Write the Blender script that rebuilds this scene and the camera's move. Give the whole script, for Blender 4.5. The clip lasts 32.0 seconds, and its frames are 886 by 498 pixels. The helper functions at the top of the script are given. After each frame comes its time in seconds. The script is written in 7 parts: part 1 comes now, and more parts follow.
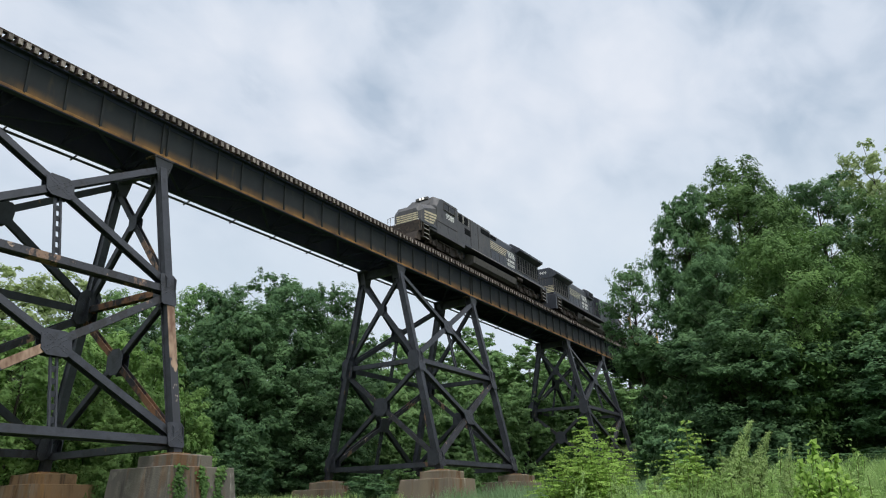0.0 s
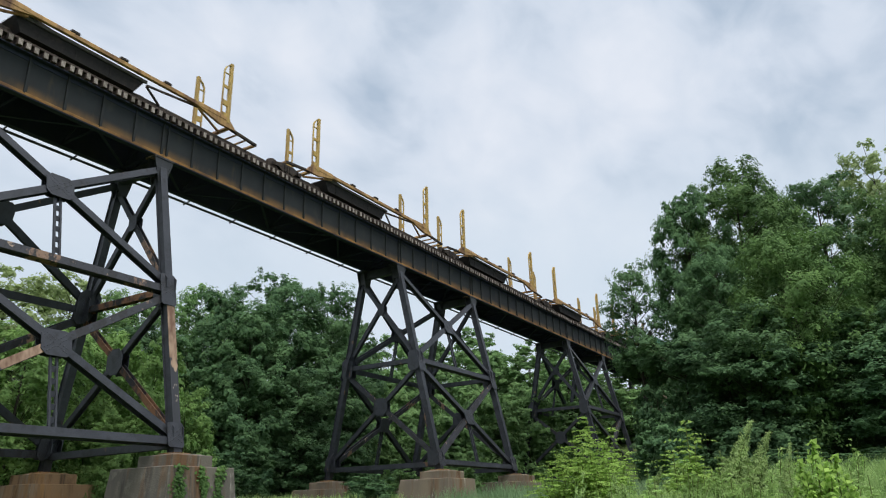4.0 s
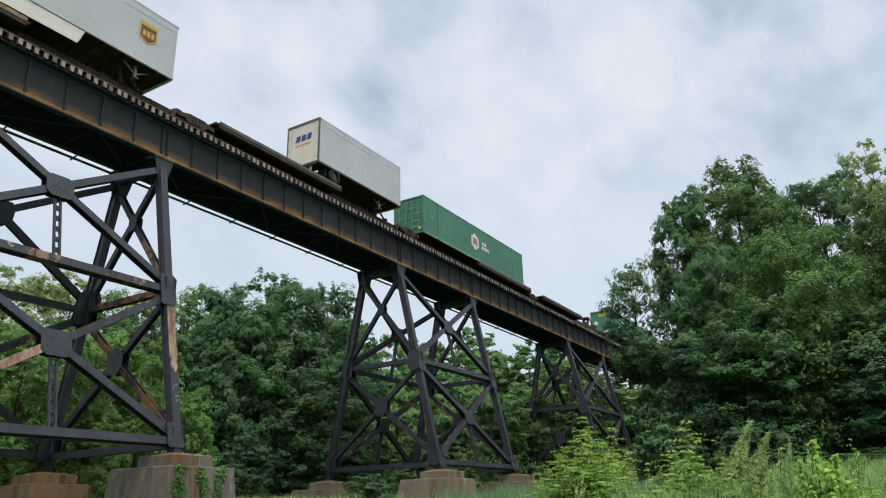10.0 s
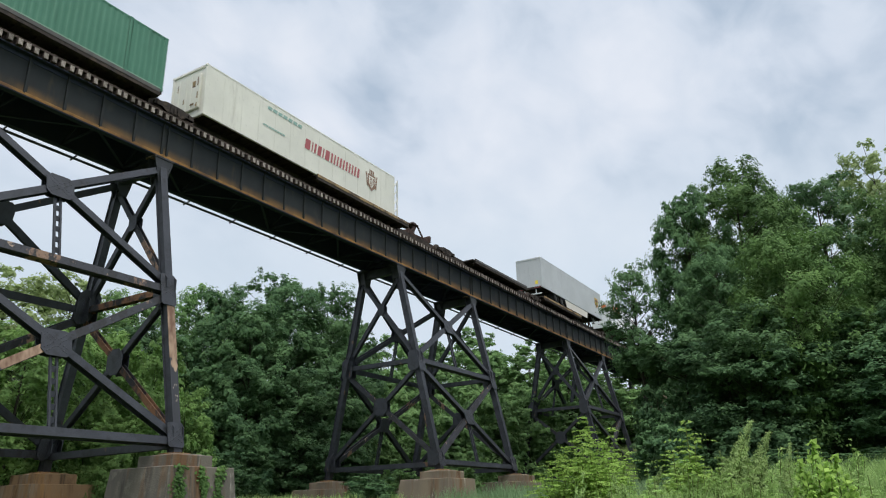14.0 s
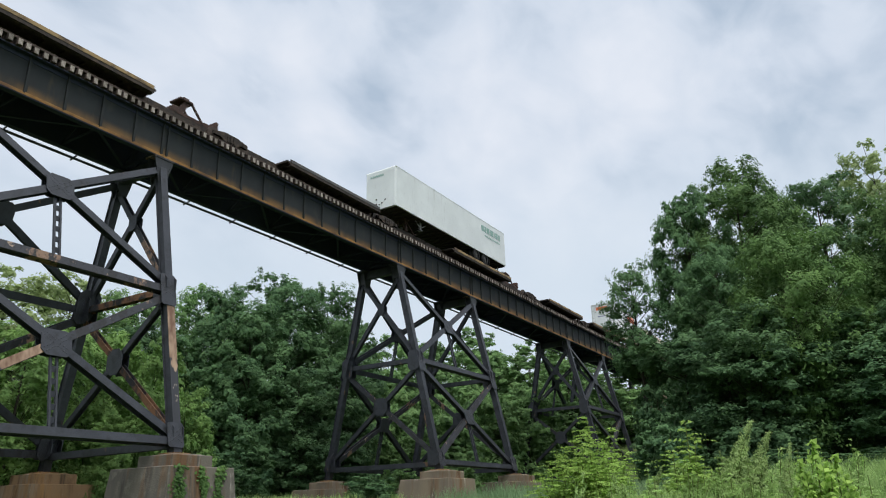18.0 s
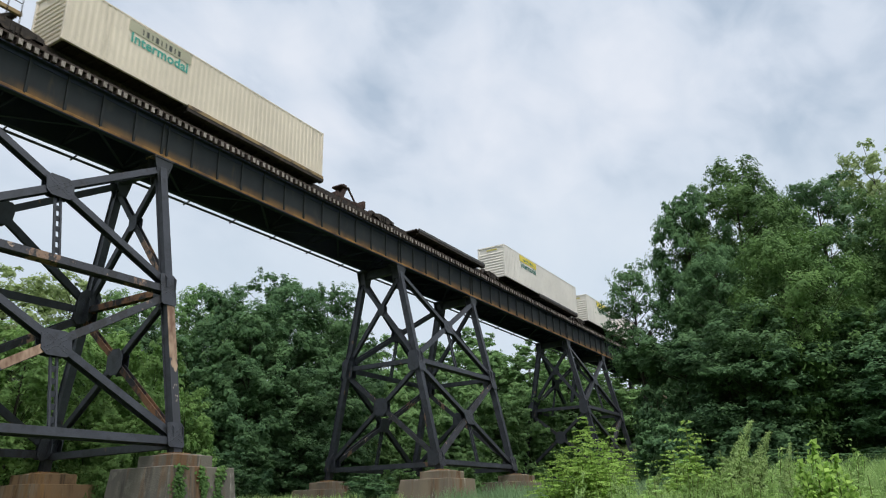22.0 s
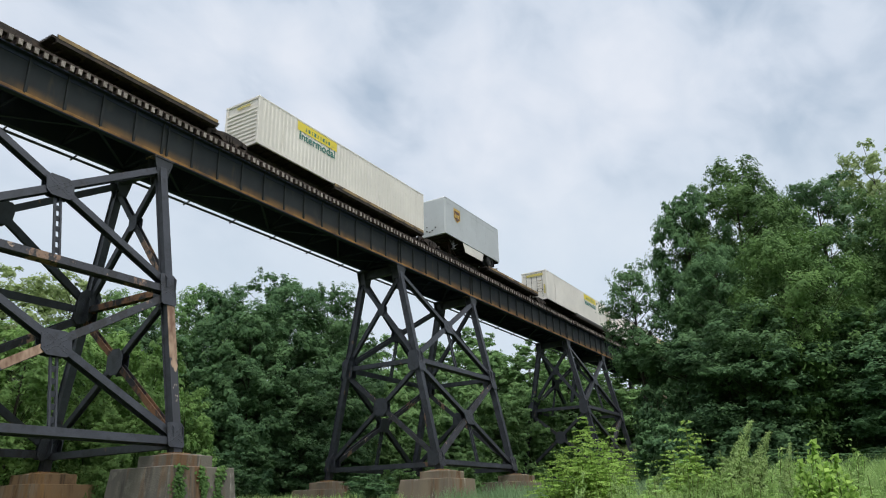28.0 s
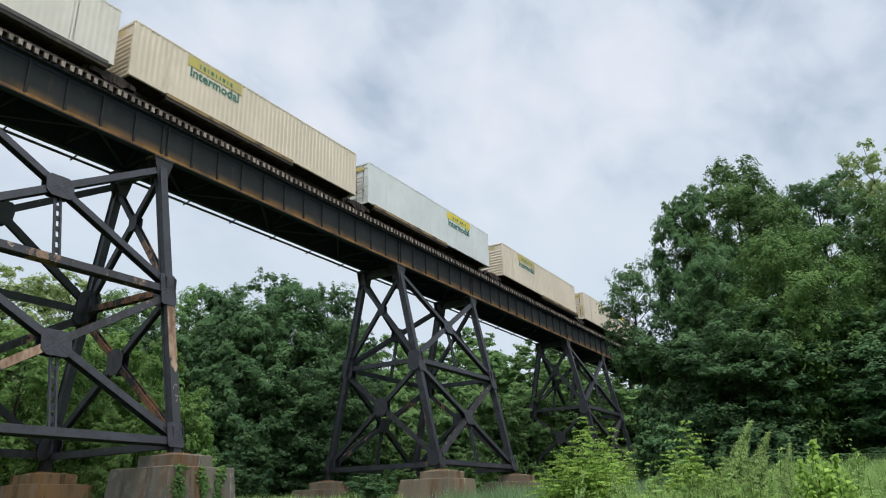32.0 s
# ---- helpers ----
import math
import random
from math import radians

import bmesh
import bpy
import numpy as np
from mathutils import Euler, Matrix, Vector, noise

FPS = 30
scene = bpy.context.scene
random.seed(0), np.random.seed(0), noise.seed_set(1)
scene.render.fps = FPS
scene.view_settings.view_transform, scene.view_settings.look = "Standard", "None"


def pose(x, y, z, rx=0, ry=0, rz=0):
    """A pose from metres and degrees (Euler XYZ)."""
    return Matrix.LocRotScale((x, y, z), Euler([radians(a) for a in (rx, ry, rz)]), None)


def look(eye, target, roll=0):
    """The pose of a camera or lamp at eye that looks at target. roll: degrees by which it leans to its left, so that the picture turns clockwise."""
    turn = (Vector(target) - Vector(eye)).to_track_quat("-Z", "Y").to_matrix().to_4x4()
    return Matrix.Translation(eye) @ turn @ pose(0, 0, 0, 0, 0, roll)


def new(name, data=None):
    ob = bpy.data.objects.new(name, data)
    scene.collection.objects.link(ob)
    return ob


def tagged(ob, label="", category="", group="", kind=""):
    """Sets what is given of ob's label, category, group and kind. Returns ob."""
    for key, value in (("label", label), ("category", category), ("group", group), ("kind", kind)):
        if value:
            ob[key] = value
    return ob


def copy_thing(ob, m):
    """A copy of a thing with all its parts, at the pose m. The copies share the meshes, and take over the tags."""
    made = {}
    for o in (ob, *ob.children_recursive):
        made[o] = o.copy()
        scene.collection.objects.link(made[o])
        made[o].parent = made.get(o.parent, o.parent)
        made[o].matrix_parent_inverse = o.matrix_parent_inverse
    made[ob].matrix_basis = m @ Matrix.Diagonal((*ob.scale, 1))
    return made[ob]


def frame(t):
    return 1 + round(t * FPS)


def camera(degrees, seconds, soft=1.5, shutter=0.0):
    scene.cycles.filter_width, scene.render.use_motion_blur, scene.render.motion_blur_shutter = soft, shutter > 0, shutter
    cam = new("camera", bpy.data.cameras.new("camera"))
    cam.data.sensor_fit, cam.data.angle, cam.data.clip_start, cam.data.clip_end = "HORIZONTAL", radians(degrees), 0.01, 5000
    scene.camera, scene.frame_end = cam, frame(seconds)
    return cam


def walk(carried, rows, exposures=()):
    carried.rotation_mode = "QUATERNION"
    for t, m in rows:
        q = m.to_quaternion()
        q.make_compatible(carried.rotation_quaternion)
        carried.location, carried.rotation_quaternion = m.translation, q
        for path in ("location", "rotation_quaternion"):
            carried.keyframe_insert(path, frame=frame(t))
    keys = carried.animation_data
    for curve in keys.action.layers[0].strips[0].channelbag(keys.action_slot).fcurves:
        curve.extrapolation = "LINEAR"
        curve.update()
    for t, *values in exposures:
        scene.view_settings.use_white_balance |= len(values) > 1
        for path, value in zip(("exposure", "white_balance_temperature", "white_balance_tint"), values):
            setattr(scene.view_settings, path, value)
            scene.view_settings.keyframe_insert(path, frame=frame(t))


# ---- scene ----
# ---------------------------------------------------------------- camera
eye = Vector((27.436, 0.0, 1.6))
YAW, PITCH = radians(31.407), radians(19.779)
aim = Vector((-math.sin(YAW) * math.cos(PITCH), math.cos(YAW) * math.cos(PITCH), math.sin(PITCH)))
cam = camera(62.727, 32.0, soft=1.1, shutter=0.1)
stand = look(eye, eye + aim * 40.0, -1.448)
walk(cam, [(0.0, stand), (32.0, stand)])

# ---------------------------------------------------------------- sky and sun
SUN_EL, SUN_AZ = radians(71), radians(128)      # azimuth from +y towards +x
scene.view_settings.exposure = 0.0


def make_sky():
    w = bpy.data.worlds.new("overcast_sky")
    scene.world = w
    w.use_nodes = True
    n, l = w.node_tree.nodes, w.node_tree.links
    n.clear()
    out, bg = n.new("ShaderNodeOutputWorld"), n.new("ShaderNodeBackground")
    sky = n.new("ShaderNodeTexSky")
    sky.sky_type = "NISHITA"
    sky.sun_disc = False
    sky.sun_elevation, sky.sun_rotation = SUN_EL, SUN_AZ
    dim = n.new("ShaderNodeMix")
    dim.data_type, dim.blend_type = "RGBA", "MULTIPLY"
    dim.inputs["Factor"].default_value = 1.0
    dim.inputs["B"].default_value = (0.1, 0.1, 0.1, 1)
    l.new(sky.outputs["Color"], dim.inputs["A"])
    # two layers of cloud: broad banks and soft streaks
    co, flat = n.new("ShaderNodeTexCoord"), n.new("ShaderNodeMapping")
    flat.inputs["Location"].default_value = (0.35, 0.2, 0.1)
    flat.inputs["Rotation"].default_value = (0, 0, radians(-36))
    flat.inputs["Scale"].default_value = (2.3, 1.1, 2.6)
    l.new(co.outputs["Generated"], flat.inputs["Vector"])
    banks, wisps = n.new("ShaderNodeTexNoise"), n.new("ShaderNodeTexNoise")
    for tex, scale, detail in ((banks, 1.7, 4.0), (wisps, 4.6, 5.0)):
        tex.inputs["Scale"].default_value = scale
        tex.inputs["Detail"].default_value = detail
        tex.inputs["Roughness"].default_value = 0.5
        tex.inputs["Distortion"].default_value = 0.35
        l.new(flat.outputs["Vector"], tex.inputs["Vector"])
    both = n.new("ShaderNodeMix")
    both.data_type = "FLOAT"
    both.inputs["Factor"].default_value = 0.36
    l.new(banks.outputs["Fac"], both.inputs["A"])
    l.new(wisps.outputs["Fac"], both.inputs["B"])
    ramp = n.new("ShaderNodeValToRGB")
    e = ramp.color_ramp.elements
    e[0].position, e[0].color = 0.37, (0.46, 0.56, 0.69, 1)
    e[1].position, e[1].color = 0.60, (0.81, 0.858, 0.945, 1)
    mid = e.new(0.48)
    mid.color = (0.685, 0.76, 0.872, 1)
    l.new(both.outputs["Result"], ramp.inputs["Fac"])
    mix = n.new("ShaderNodeMix")
    mix.data_type = "RGBA"
    mix.inputs["Factor"].default_value = 0.94
    l.new(dim.outputs["Result"], mix.inputs["A"])
    # the cloud thins to an even pale haze towards the horizon
    sep, low, haze = n.new("ShaderNodeSeparateXYZ"), n.new("ShaderNodeMapRange"), n.new("ShaderNodeMix")
    l.new(co.outputs["Generated"], sep.inputs["Vector"])
    l.new(sep.outputs["Z"], low.inputs["Value"])
    low.interpolation_type = "SMOOTHSTEP"
    low.inputs["From Min"].default_value, low.inputs["From Max"].default_value = 0.50, 0.26
    low.inputs["To Max"].default_value = 0.85
    haze.data_type = "RGBA"
    l.new(low.outputs["Result"], haze.inputs["Factor"])
    l.new(ramp.outputs["Color"], haze.inputs["A"])
    haze.inputs["B"].default_value = (0.69, 0.785, 0.885, 1)
    l.new(haze.outputs["Result"], mix.inputs["B"])
    l.new(mix.outputs["Result"], bg.inputs["Color"])
    bg.inputs["Strength"].default_value = 1.0
    l.new(bg.outputs["Background"], out.inputs["Surface"])


make_sky()
sun = new("sun", bpy.data.lights.new("sun", "SUN"))
sun.data.energy, sun.data.angle, sun.data.color = 3.9, radians(40), (1.0, 0.975, 0.92)
sun_way = Vector((math.sin(SUN_AZ) * math.cos(SUN_EL), math.cos(SUN_AZ) * math.cos(SUN_EL), math.sin(SUN_EL)))
sun.matrix_world = look(sun_way * 60, (0, 0, 0))

# ---------------------------------------------------------------- materials
MATS = {}


def surface(name, base, rough=0.7, metal=0.0, spec=0.5, layers=(), bump=(), each=0.0, coords="Object"):
    """A node material. layers: (colour, noise scale, low, high, stretch) laid over the base one by one;
    bump: (noise scale, strength); each: how far each object's brightness varies."""
    if name in MATS:
        return MATS[name]
    m = MATS[name] = bpy.data.materials.new(name)
    m.use_nodes = True
    n, l = m.node_tree.nodes, m.node_tree.links
    bsdf = n["Principled BSDF"]
    bsdf.inputs["Roughness"].default_value = rough
    bsdf.inputs["Metallic"].default_value = metal
    bsdf.inputs["Specular IOR Level"].default_value = spec
    co = n.new("ShaderNodeTexCoord")
    colour = n.new("ShaderNodeRGB")
    colour.outputs[0].default_value = (*base, 1)
    last = colour.outputs[0]
    for c, scale, low, high, stretch in layers:
        mp = n.new("ShaderNodeMapping")
        mp.inputs["Scale"].default_value = stretch
        l.new(co.outputs[coords], mp.inputs["Vector"])
        tex = n.new("ShaderNodeTexNoise")
        tex.inputs["Scale"].default_value = scale
        tex.inputs["Detail"].default_value = 6
        tex.inputs["Roughness"].default_value = 0.62
        l.new(mp.outputs["Vector"], tex.inputs["Vector"])
        rng = n.new("ShaderNodeMapRange")
        rng.inputs["From Min"].default_value, rng.inputs["From Max"].default_value = low, high
        l.new(tex.outputs["Fac"], rng.inputs["Value"])
        mx = n.new("ShaderNodeMix")
        mx.data_type = "RGBA"
        l.new(rng.outputs["Result"], mx.inputs["Factor"])
        l.new(last, mx.inputs["A"])
        mx.inputs["B"].default_value = (*c, 1)
        last = mx.outputs["Result"]
    if each:
        info, hsv, rg = n.new("ShaderNodeObjectInfo"), n.new("ShaderNodeHueSaturation"), n.new("ShaderNodeMapRange")
        rg.inputs["To Min"].default_value, rg.inputs["To Max"].default_value = 1 - each, 1 + each
        l.new(info.outputs["Random"], rg.inputs["Value"])
        l.new(rg.outputs["Result"], hsv.inputs["Value"])
        l.new(last, hsv.inputs["Color"])
        last = hsv.outputs["Color"]
    l.new(last, bsdf.inputs["Base Color"])
    if bump:
        tex, bp = n.new("ShaderNodeTexNoise"), n.new("ShaderNodeBump")
        tex.inputs["Scale"].default_value = bump[0]
        tex.inputs["Detail"].default_value = 5
        l.new(co.outputs[coords], tex.inputs["Vector"])
        l.new(tex.outputs["Fac"], bp.inputs["Height"])
        bp.inputs["Strength"].default_value = bump[1]
        bp.inputs["Distance"].default_value = 0.02
        l.new(bp.outputs["Normal"], bsdf.inputs["Normal"])
    return m


def leafy(name, dark, light, trans=0.35):
    """Foliage: each leaf its own shade between dark and light, light passing through."""
    if name in MATS:
        return MATS[name]
    m = MATS[name] = bpy.data.materials.new(name)
    m.use_nodes = True
    n, l = m.node_tree.nodes, m.node_tree.links
    n.remove(n["Principled BSDF"])
    out = n["Material Output"]
    geo, co, tex = n.new("ShaderNodeNewGeometry"), n.new("ShaderNodeTexCoord"), n.new("ShaderNodeTexNoise")
    tex.inputs["Scale"].default_value = 0.42
    tex.inputs["Detail"].default_value = 3
    l.new(co.outputs["Object"], tex.inputs["Vector"])
    mixf = n.new("ShaderNodeMix")
    mixf.data_type = "FLOAT"
    mixf.inputs["Factor"].default_value = 0.24
    l.new(tex.outputs["Fac"], mixf.inputs["A"])
    l.new(geo.outputs["Random Per Island"], mixf.inputs["B"])
    ramp = n.new("ShaderNodeValToRGB")
    e = ramp.color_ramp.elements
    e[0].position, e[0].color = 0.22, (*dark, 1)
    e[1].position, e[1].color = 0.80, (*light, 1)
    l.new(mixf.outputs["Result"], ramp.inputs["Fac"])
    info, hsv, rg = n.new("ShaderNodeObjectInfo"), n.new("ShaderNodeHueSaturation"), n.new("ShaderNodeMapRange")
    rg.inputs["To Min"].default_value, rg.inputs["To Max"].default_value = 0.82, 1.18
    l.new(info.outputs["Random"], rg.inputs["Value"])
    l.new(rg.outputs["Result"], hsv.inputs["Value"])
    l.new(ramp.outputs["Color"], hsv.inputs["Color"])
    dif, tr, mx = n.new("ShaderNodeBsdfPrincipled"), n.new("ShaderNodeBsdfTranslucent"), n.new("ShaderNodeMixShader")
    dif.inputs["Roughness"].default_value = 0.62
    dif.inputs["Specular IOR Level"].default_value = 0.12
    l.new(hsv.outputs["Color"], dif.inputs["Base Color"])
    l.new(hsv.outputs["Color"], tr.inputs["Color"])
    mx.inputs["Fac"].default_value = trans
    l.new(dif.outputs[0], mx.inputs[1])
    l.new(tr.outputs[0], mx.inputs[2])
    l.new(mx.outputs[0], out.inputs["Surface"])
    return m


ONE = (1, 1, 1)
STEEL = surface("dark_bridge_paint", (0.030, 0.033, 0.043), 0.5, 0.0, 0.5,
                [((0.046, 0.050, 0.064), 0.9, 0.44, 0.72, ONE), ((0.014, 0.015, 0.018), 2.6, 0.50, 0.72, ONE), ((0.15, 0.09, 0.055), 1.7, 0.65, 0.69, (1, 1, 0.5)),
                 ((0.013, 0.013, 0.015), 9, 0.57, 0.78, ONE)], (60, 0.25))
STEEL_WORN = surface("worn_bridge_paint", (0.042, 0.044, 0.054), 0.62, 0.0, 0.4,
                     [((0.23, 0.145, 0.10), 0.55, 0.575, 0.595, (1, 1, 0.5)), ((0.36, 0.27, 0.21), 2.6, 0.645, 0.665, ONE), ((0.03, 0.03, 0.034), 2.4, 0.5, 0.56, (1, 1, 0.6)),
                      ((0.012, 0.012, 0.014), 8, 0.56, 0.75, ONE)], (50, 0.3))
WEB = surface("girder_paint", (0.030, 0.0345, 0.0365), 0.75, 0.0, 0.25,
              [((0.022, 0.026, 0.029), 0.5, 0.36, 0.66, (1, 1, 0.5)), ((0.042, 0.042, 0.038), 1.6, 0.54, 0.74, (1, 1, 0.5)), ((0.075, 0.055, 0.035), 1.3, 0.62, 0.80, (1, 1, 0.2)),
               ((0.026, 0.026, 0.026), 5, 0.55, 0.8, (1, 1, 0.3))], (40, 0.2))
RUST = surface("rusty_flange", (0.33, 0.175, 0.056), 0.85, 0.0, 0.25,
               [((0.15, 0.085, 0.045), 0.7, 0.42, 0.6, ONE), ((0.42, 0.26, 0.09), 2.0, 0.55, 0.75, ONE),
                ((0.075, 0.058, 0.045), 0.35, 0.56, 0.66, (1, 1, 1)), ((0.12, 0.07, 0.035), 5, 0.58, 0.74, ONE)], (60, 0.4))


def peeled(name, low, high):
    """Bridge paint that has flaked off to bare rust, wholly at height high and only in spots below low."""
    m = MATS[name] = surface(name, (0.042, 0.044, 0.054), 0.65, 0.0, 0.35, [((0.34, 0.29, 0.24), 2.2, 0.67, 0.69, (1.5, 1.5, 0.8))], (50, 0.3))
    n, l = m.node_tree.nodes, m.node_tree.links
    bsdf = n["Principled BSDF"]
    before = bsdf.inputs["Base Color"].links[0].from_socket
    co, sep, up, mp, tex, add, thr, tone, mx = (n.new(k) for k in ("ShaderNodeTexCoord", "ShaderNodeSeparateXYZ", "ShaderNodeMapRange", "ShaderNodeMapping", "ShaderNodeTexNoise", "ShaderNodeMath", "ShaderNodeMapRange", "ShaderNodeValToRGB", "ShaderNodeMix"))
    l.new(co.outputs["Object"], sep.inputs["Vector"])
    l.new(sep.outputs["Z"], up.inputs["Value"])
    up.inputs["From Min"].default_value, up.inputs["From Max"].default_value = low, high
    mp.inputs["Scale"].default_value = (1.5, 1.5, 0.5)
    l.new(co.outputs["Object"], mp.inputs["Vector"])
    l.new(mp.outputs["Vector"], tex.inputs["Vector"])
    tex.inputs["Scale"].default_value = 2.4
    tex.inputs["Detail"].default_value = 6
    l.new(tex.outputs["Fac"], add.inputs[0])
    l.new(up.outputs["Result"], add.inputs[1])
    l.new(add.outputs["Value"], thr.inputs["Value"])
    thr.inputs["From Min"].default_value, thr.inputs["From Max"].default_value = 0.90, 0.94
    e = tone.color_ramp.elements
    e[0].position, e[0].color = 0.38, (0.16, 0.09, 0.06, 1)
    e[1].position, e[1].color = 0.66, (0.40, 0.28, 0.20, 1)
    l.new(tex.outputs["Fac"], tone.inputs["Fac"])
    mx.data_type = "RGBA"
    l.new(thr.outputs["Result"], mx.inputs["Factor"])
    l.new(before, mx.inputs["A"])
    l.new(tone.outputs["Color"], mx.inputs["B"])
    l.new(mx.outputs["Result"], bsdf.inputs["Base Color"])
    return m


STEEL_PEELED = peeled("peeling_bridge_paint", 6.2, 9.0)
STEEL_FLAKED = peeled("flaking_bridge_paint", 5.3, 7.0)
STEEL_RUSTED = surface("rust_red_bar", (0.20, 0.105, 0.06), 0.85, 0.0, 0.25,
                       [((0.035, 0.035, 0.04), 0.9, 0.47, 0.55, (1, 1, 0.6)), ((0.33, 0.20, 0.13), 3.0, 0.58, 0.7, ONE), ((0.08, 0.05, 0.04), 7, 0.56, 0.72, ONE)], (50, 0.3))
# leg caps: a greyer tone holds the light on their outward faces; rust spots over it
STEEL_LIT_CAP = surface("grey_cap_paint", (0.04, 0.042, 0.048), 0.55, 0.0, 0.4, [((0.028, 0.03, 0.034), 1.4, 0.45, 0.65, ONE), ((0.13, 0.085, 0.055), 2.6, 0.66, 0.7, ONE)], (60, 0.25))


def rust_from_below(name, low, high, colour):
    """Girder paint with rust that has crept up the plate from its bottom flange."""
    m = MATS[name] = WEB.copy()
    m.name = name
    n, l = m.node_tree.nodes, m.node_tree.links
    bsdf = n["Principled BSDF"]
    before = bsdf.inputs["Base Color"].links[0].from_socket
    co, sep, up, mp, tex, thr, mul, mx = (n.new(k) for k in ("ShaderNodeTexCoord", "ShaderNodeSeparateXYZ", "ShaderNodeMapRange", "ShaderNodeMapping", "ShaderNodeTexNoise", "ShaderNodeMapRange", "ShaderNodeMath", "ShaderNodeMix"))
    l.new(co.outputs["Object"], sep.inputs["Vector"])
    l.new(sep.outputs["Z"], up.inputs["Value"])
    up.interpolation_type = "SMOOTHSTEP"
    up.inputs["From Min"].default_value, up.inputs["From Max"].default_value = high, low
    mp.inputs["Scale"].default_value = (1, 1, 0.35)
    l.new(co.outputs["Object"], mp.inputs["Vector"])
    l.new(mp.outputs["Vector"], tex.inputs["Vector"])
    tex.inputs["Scale"].default_value = 0.9
    tex.inputs["Detail"].default_value = 5
    l.new(tex.outputs["Fac"], thr.inputs["Value"])
    thr.inputs["From Min"].default_value, thr.inputs["From Max"].default_value = 0.30, 0.62
    mul.operation = "MULTIPLY"
    l.new(up.outputs["Result"], mul.inputs[0])
    l.new(thr.outputs["Result"], mul.inputs[1])
    mx.data_type = "RGBA"
    l.new(mul.outputs["Value"], mx.inputs["Factor"])
    l.new(before, mx.inputs["A"])
    mx.inputs["B"].default_value = (*colour, 1)
    l.new(mx.outputs["Result"], bsdf.inputs["Base Color"])
    return m


WEB_RUSTED = rust_from_below("rust_streaked_girder_paint", 17.0, 17.55, (0.21, 0.118, 0.048))
CONCRETE = surface("weathered_concrete", (0.165, 0.148, 0.125), 0.92, 0.0, 0.25,
                   [((0.115, 0.108, 0.098), 0.9, 0.42, 0.62, (1, 1, 0.25)), ((0.21, 0.19, 0.165), 2.8, 0.52, 0.7, ONE),
                    ((0.16, 0.088, 0.045), 0.85, 0.53, 0.68, (1.5, 1.5, 0.14)), ((0.36, 0.34, 0.31), 1.7, 0.645, 0.70, (1.8, 1.8, 0.16)), ((0.06, 0.056, 0.05), 1.4, 0.58, 0.72, (1.6, 1.6, 0.12))], (18, 0.6))
CONCRETE_STAINED = surface("stained_concrete", (0.27, 0.17, 0.095), 0.92, 0.0, 0.25,
                           [((0.235, 0.195, 0.155), 0.9, 0.5, 0.66, (1.2, 1.2, 0.25)), ((0.115, 0.062, 0.035), 1.6, 0.48, 0.66, (1.3, 1.3, 0.2)),
                            ((0.30, 0.17, 0.075), 0.8, 0.56, 0.68, (1.4, 1.4, 0.2)), ((0.42, 0.38, 0.32), 2.1, 0.655, 0.70, (1.8, 1.8, 0.18)), ((0.055, 0.048, 0.04), 1.3, 0.60, 0.72, (1.6, 1.6, 0.15))], (18, 0.6))
CONCRETE_TAN = surface("tan_concrete", (0.215, 0.175, 0.13), 0.92, 0.0, 0.25,
                       [((0.16, 0.135, 0.11), 0.9, 0.45, 0.65, (1.2, 1.2, 0.25)), ((0.17, 0.10, 0.055), 1.1, 0.52, 0.66, (1.4, 1.4, 0.16)),
                        ((0.46, 0.42, 0.36), 2.3, 0.63, 0.68, (1.8, 1.8, 0.3)), ((0.07, 0.062, 0.05), 1.3, 0.60, 0.72, (1.6, 1.6, 0.15))], (18, 0.6))
TIMBER = surface("creosoted_timber", (0.062, 0.046, 0.04), 0.9, 0.0, 0.2,
                 [((0.035, 0.027, 0.024), 4, 0.42, 0.7, (0.3, 3, 3)), ((0.15, 0.12, 0.10), 6, 0.56, 0.74, (0.3, 3, 3))], (30, 0.5), each=0.35)
TIMBER_END = surface("weathered_tie_end", (0.26, 0.225, 0.20), 0.95, 0.0, 0.15,
                     [((0.12, 0.095, 0.08), 3.0, 0.45, 0.7, ONE), ((0.40, 0.36, 0.33), 9, 0.56, 0.75, ONE)], (40, 0.5), each=0.4)
# inner and underside steel: the blue tone of deck shade is in its colour
SHADE_STEEL = surface("sooty_inner_steel", (0.032, 0.038, 0.062), 0.75, 0.0, 0.15, [((0.040, 0.044, 0.062), 1.5, 0.5, 0.7, ONE)])
RAIL = surface("rail_steel", (0.12, 0.075, 0.05), 0.6, 0.6, 0.5, [((0.05, 0.035, 0.028), 8, 0.45, 0.7, ONE)])
STEM = surface("green_stems", (0.13, 0.17, 0.05), 0.8, 0.0, 0.2, [((0.09, 0.08, 0.035), 6, 0.5, 0.7, ONE)])
BARK = surface("tree_bark", (0.06, 0.052, 0.043), 0.95, 0.0, 0.2, [((0.035, 0.03, 0.025), 5, 0.42, 0.7, (2, 2, 0.4))], (20, 0.8))
DEADWOOD = surface("dead_wood", (0.26, 0.20, 0.15), 0.9, 0.0, 0.2, [((0.14, 0.10, 0.075), 4, 0.45, 0.7, (2, 2, 0.5))], (20, 0.5))
SOIL = surface("ground_cover", (0.055, 0.085, 0.026), 0.95, 0.0, 0.15,
               [((0.10, 0.14, 0.04), 0.25, 0.45, 0.65, ONE), ((0.075, 0.055, 0.035), 0.6, 0.6, 0.72, ONE), ((0.03, 0.05, 0.015), 3, 0.5, 0.7, ONE)], (6, 0.9))
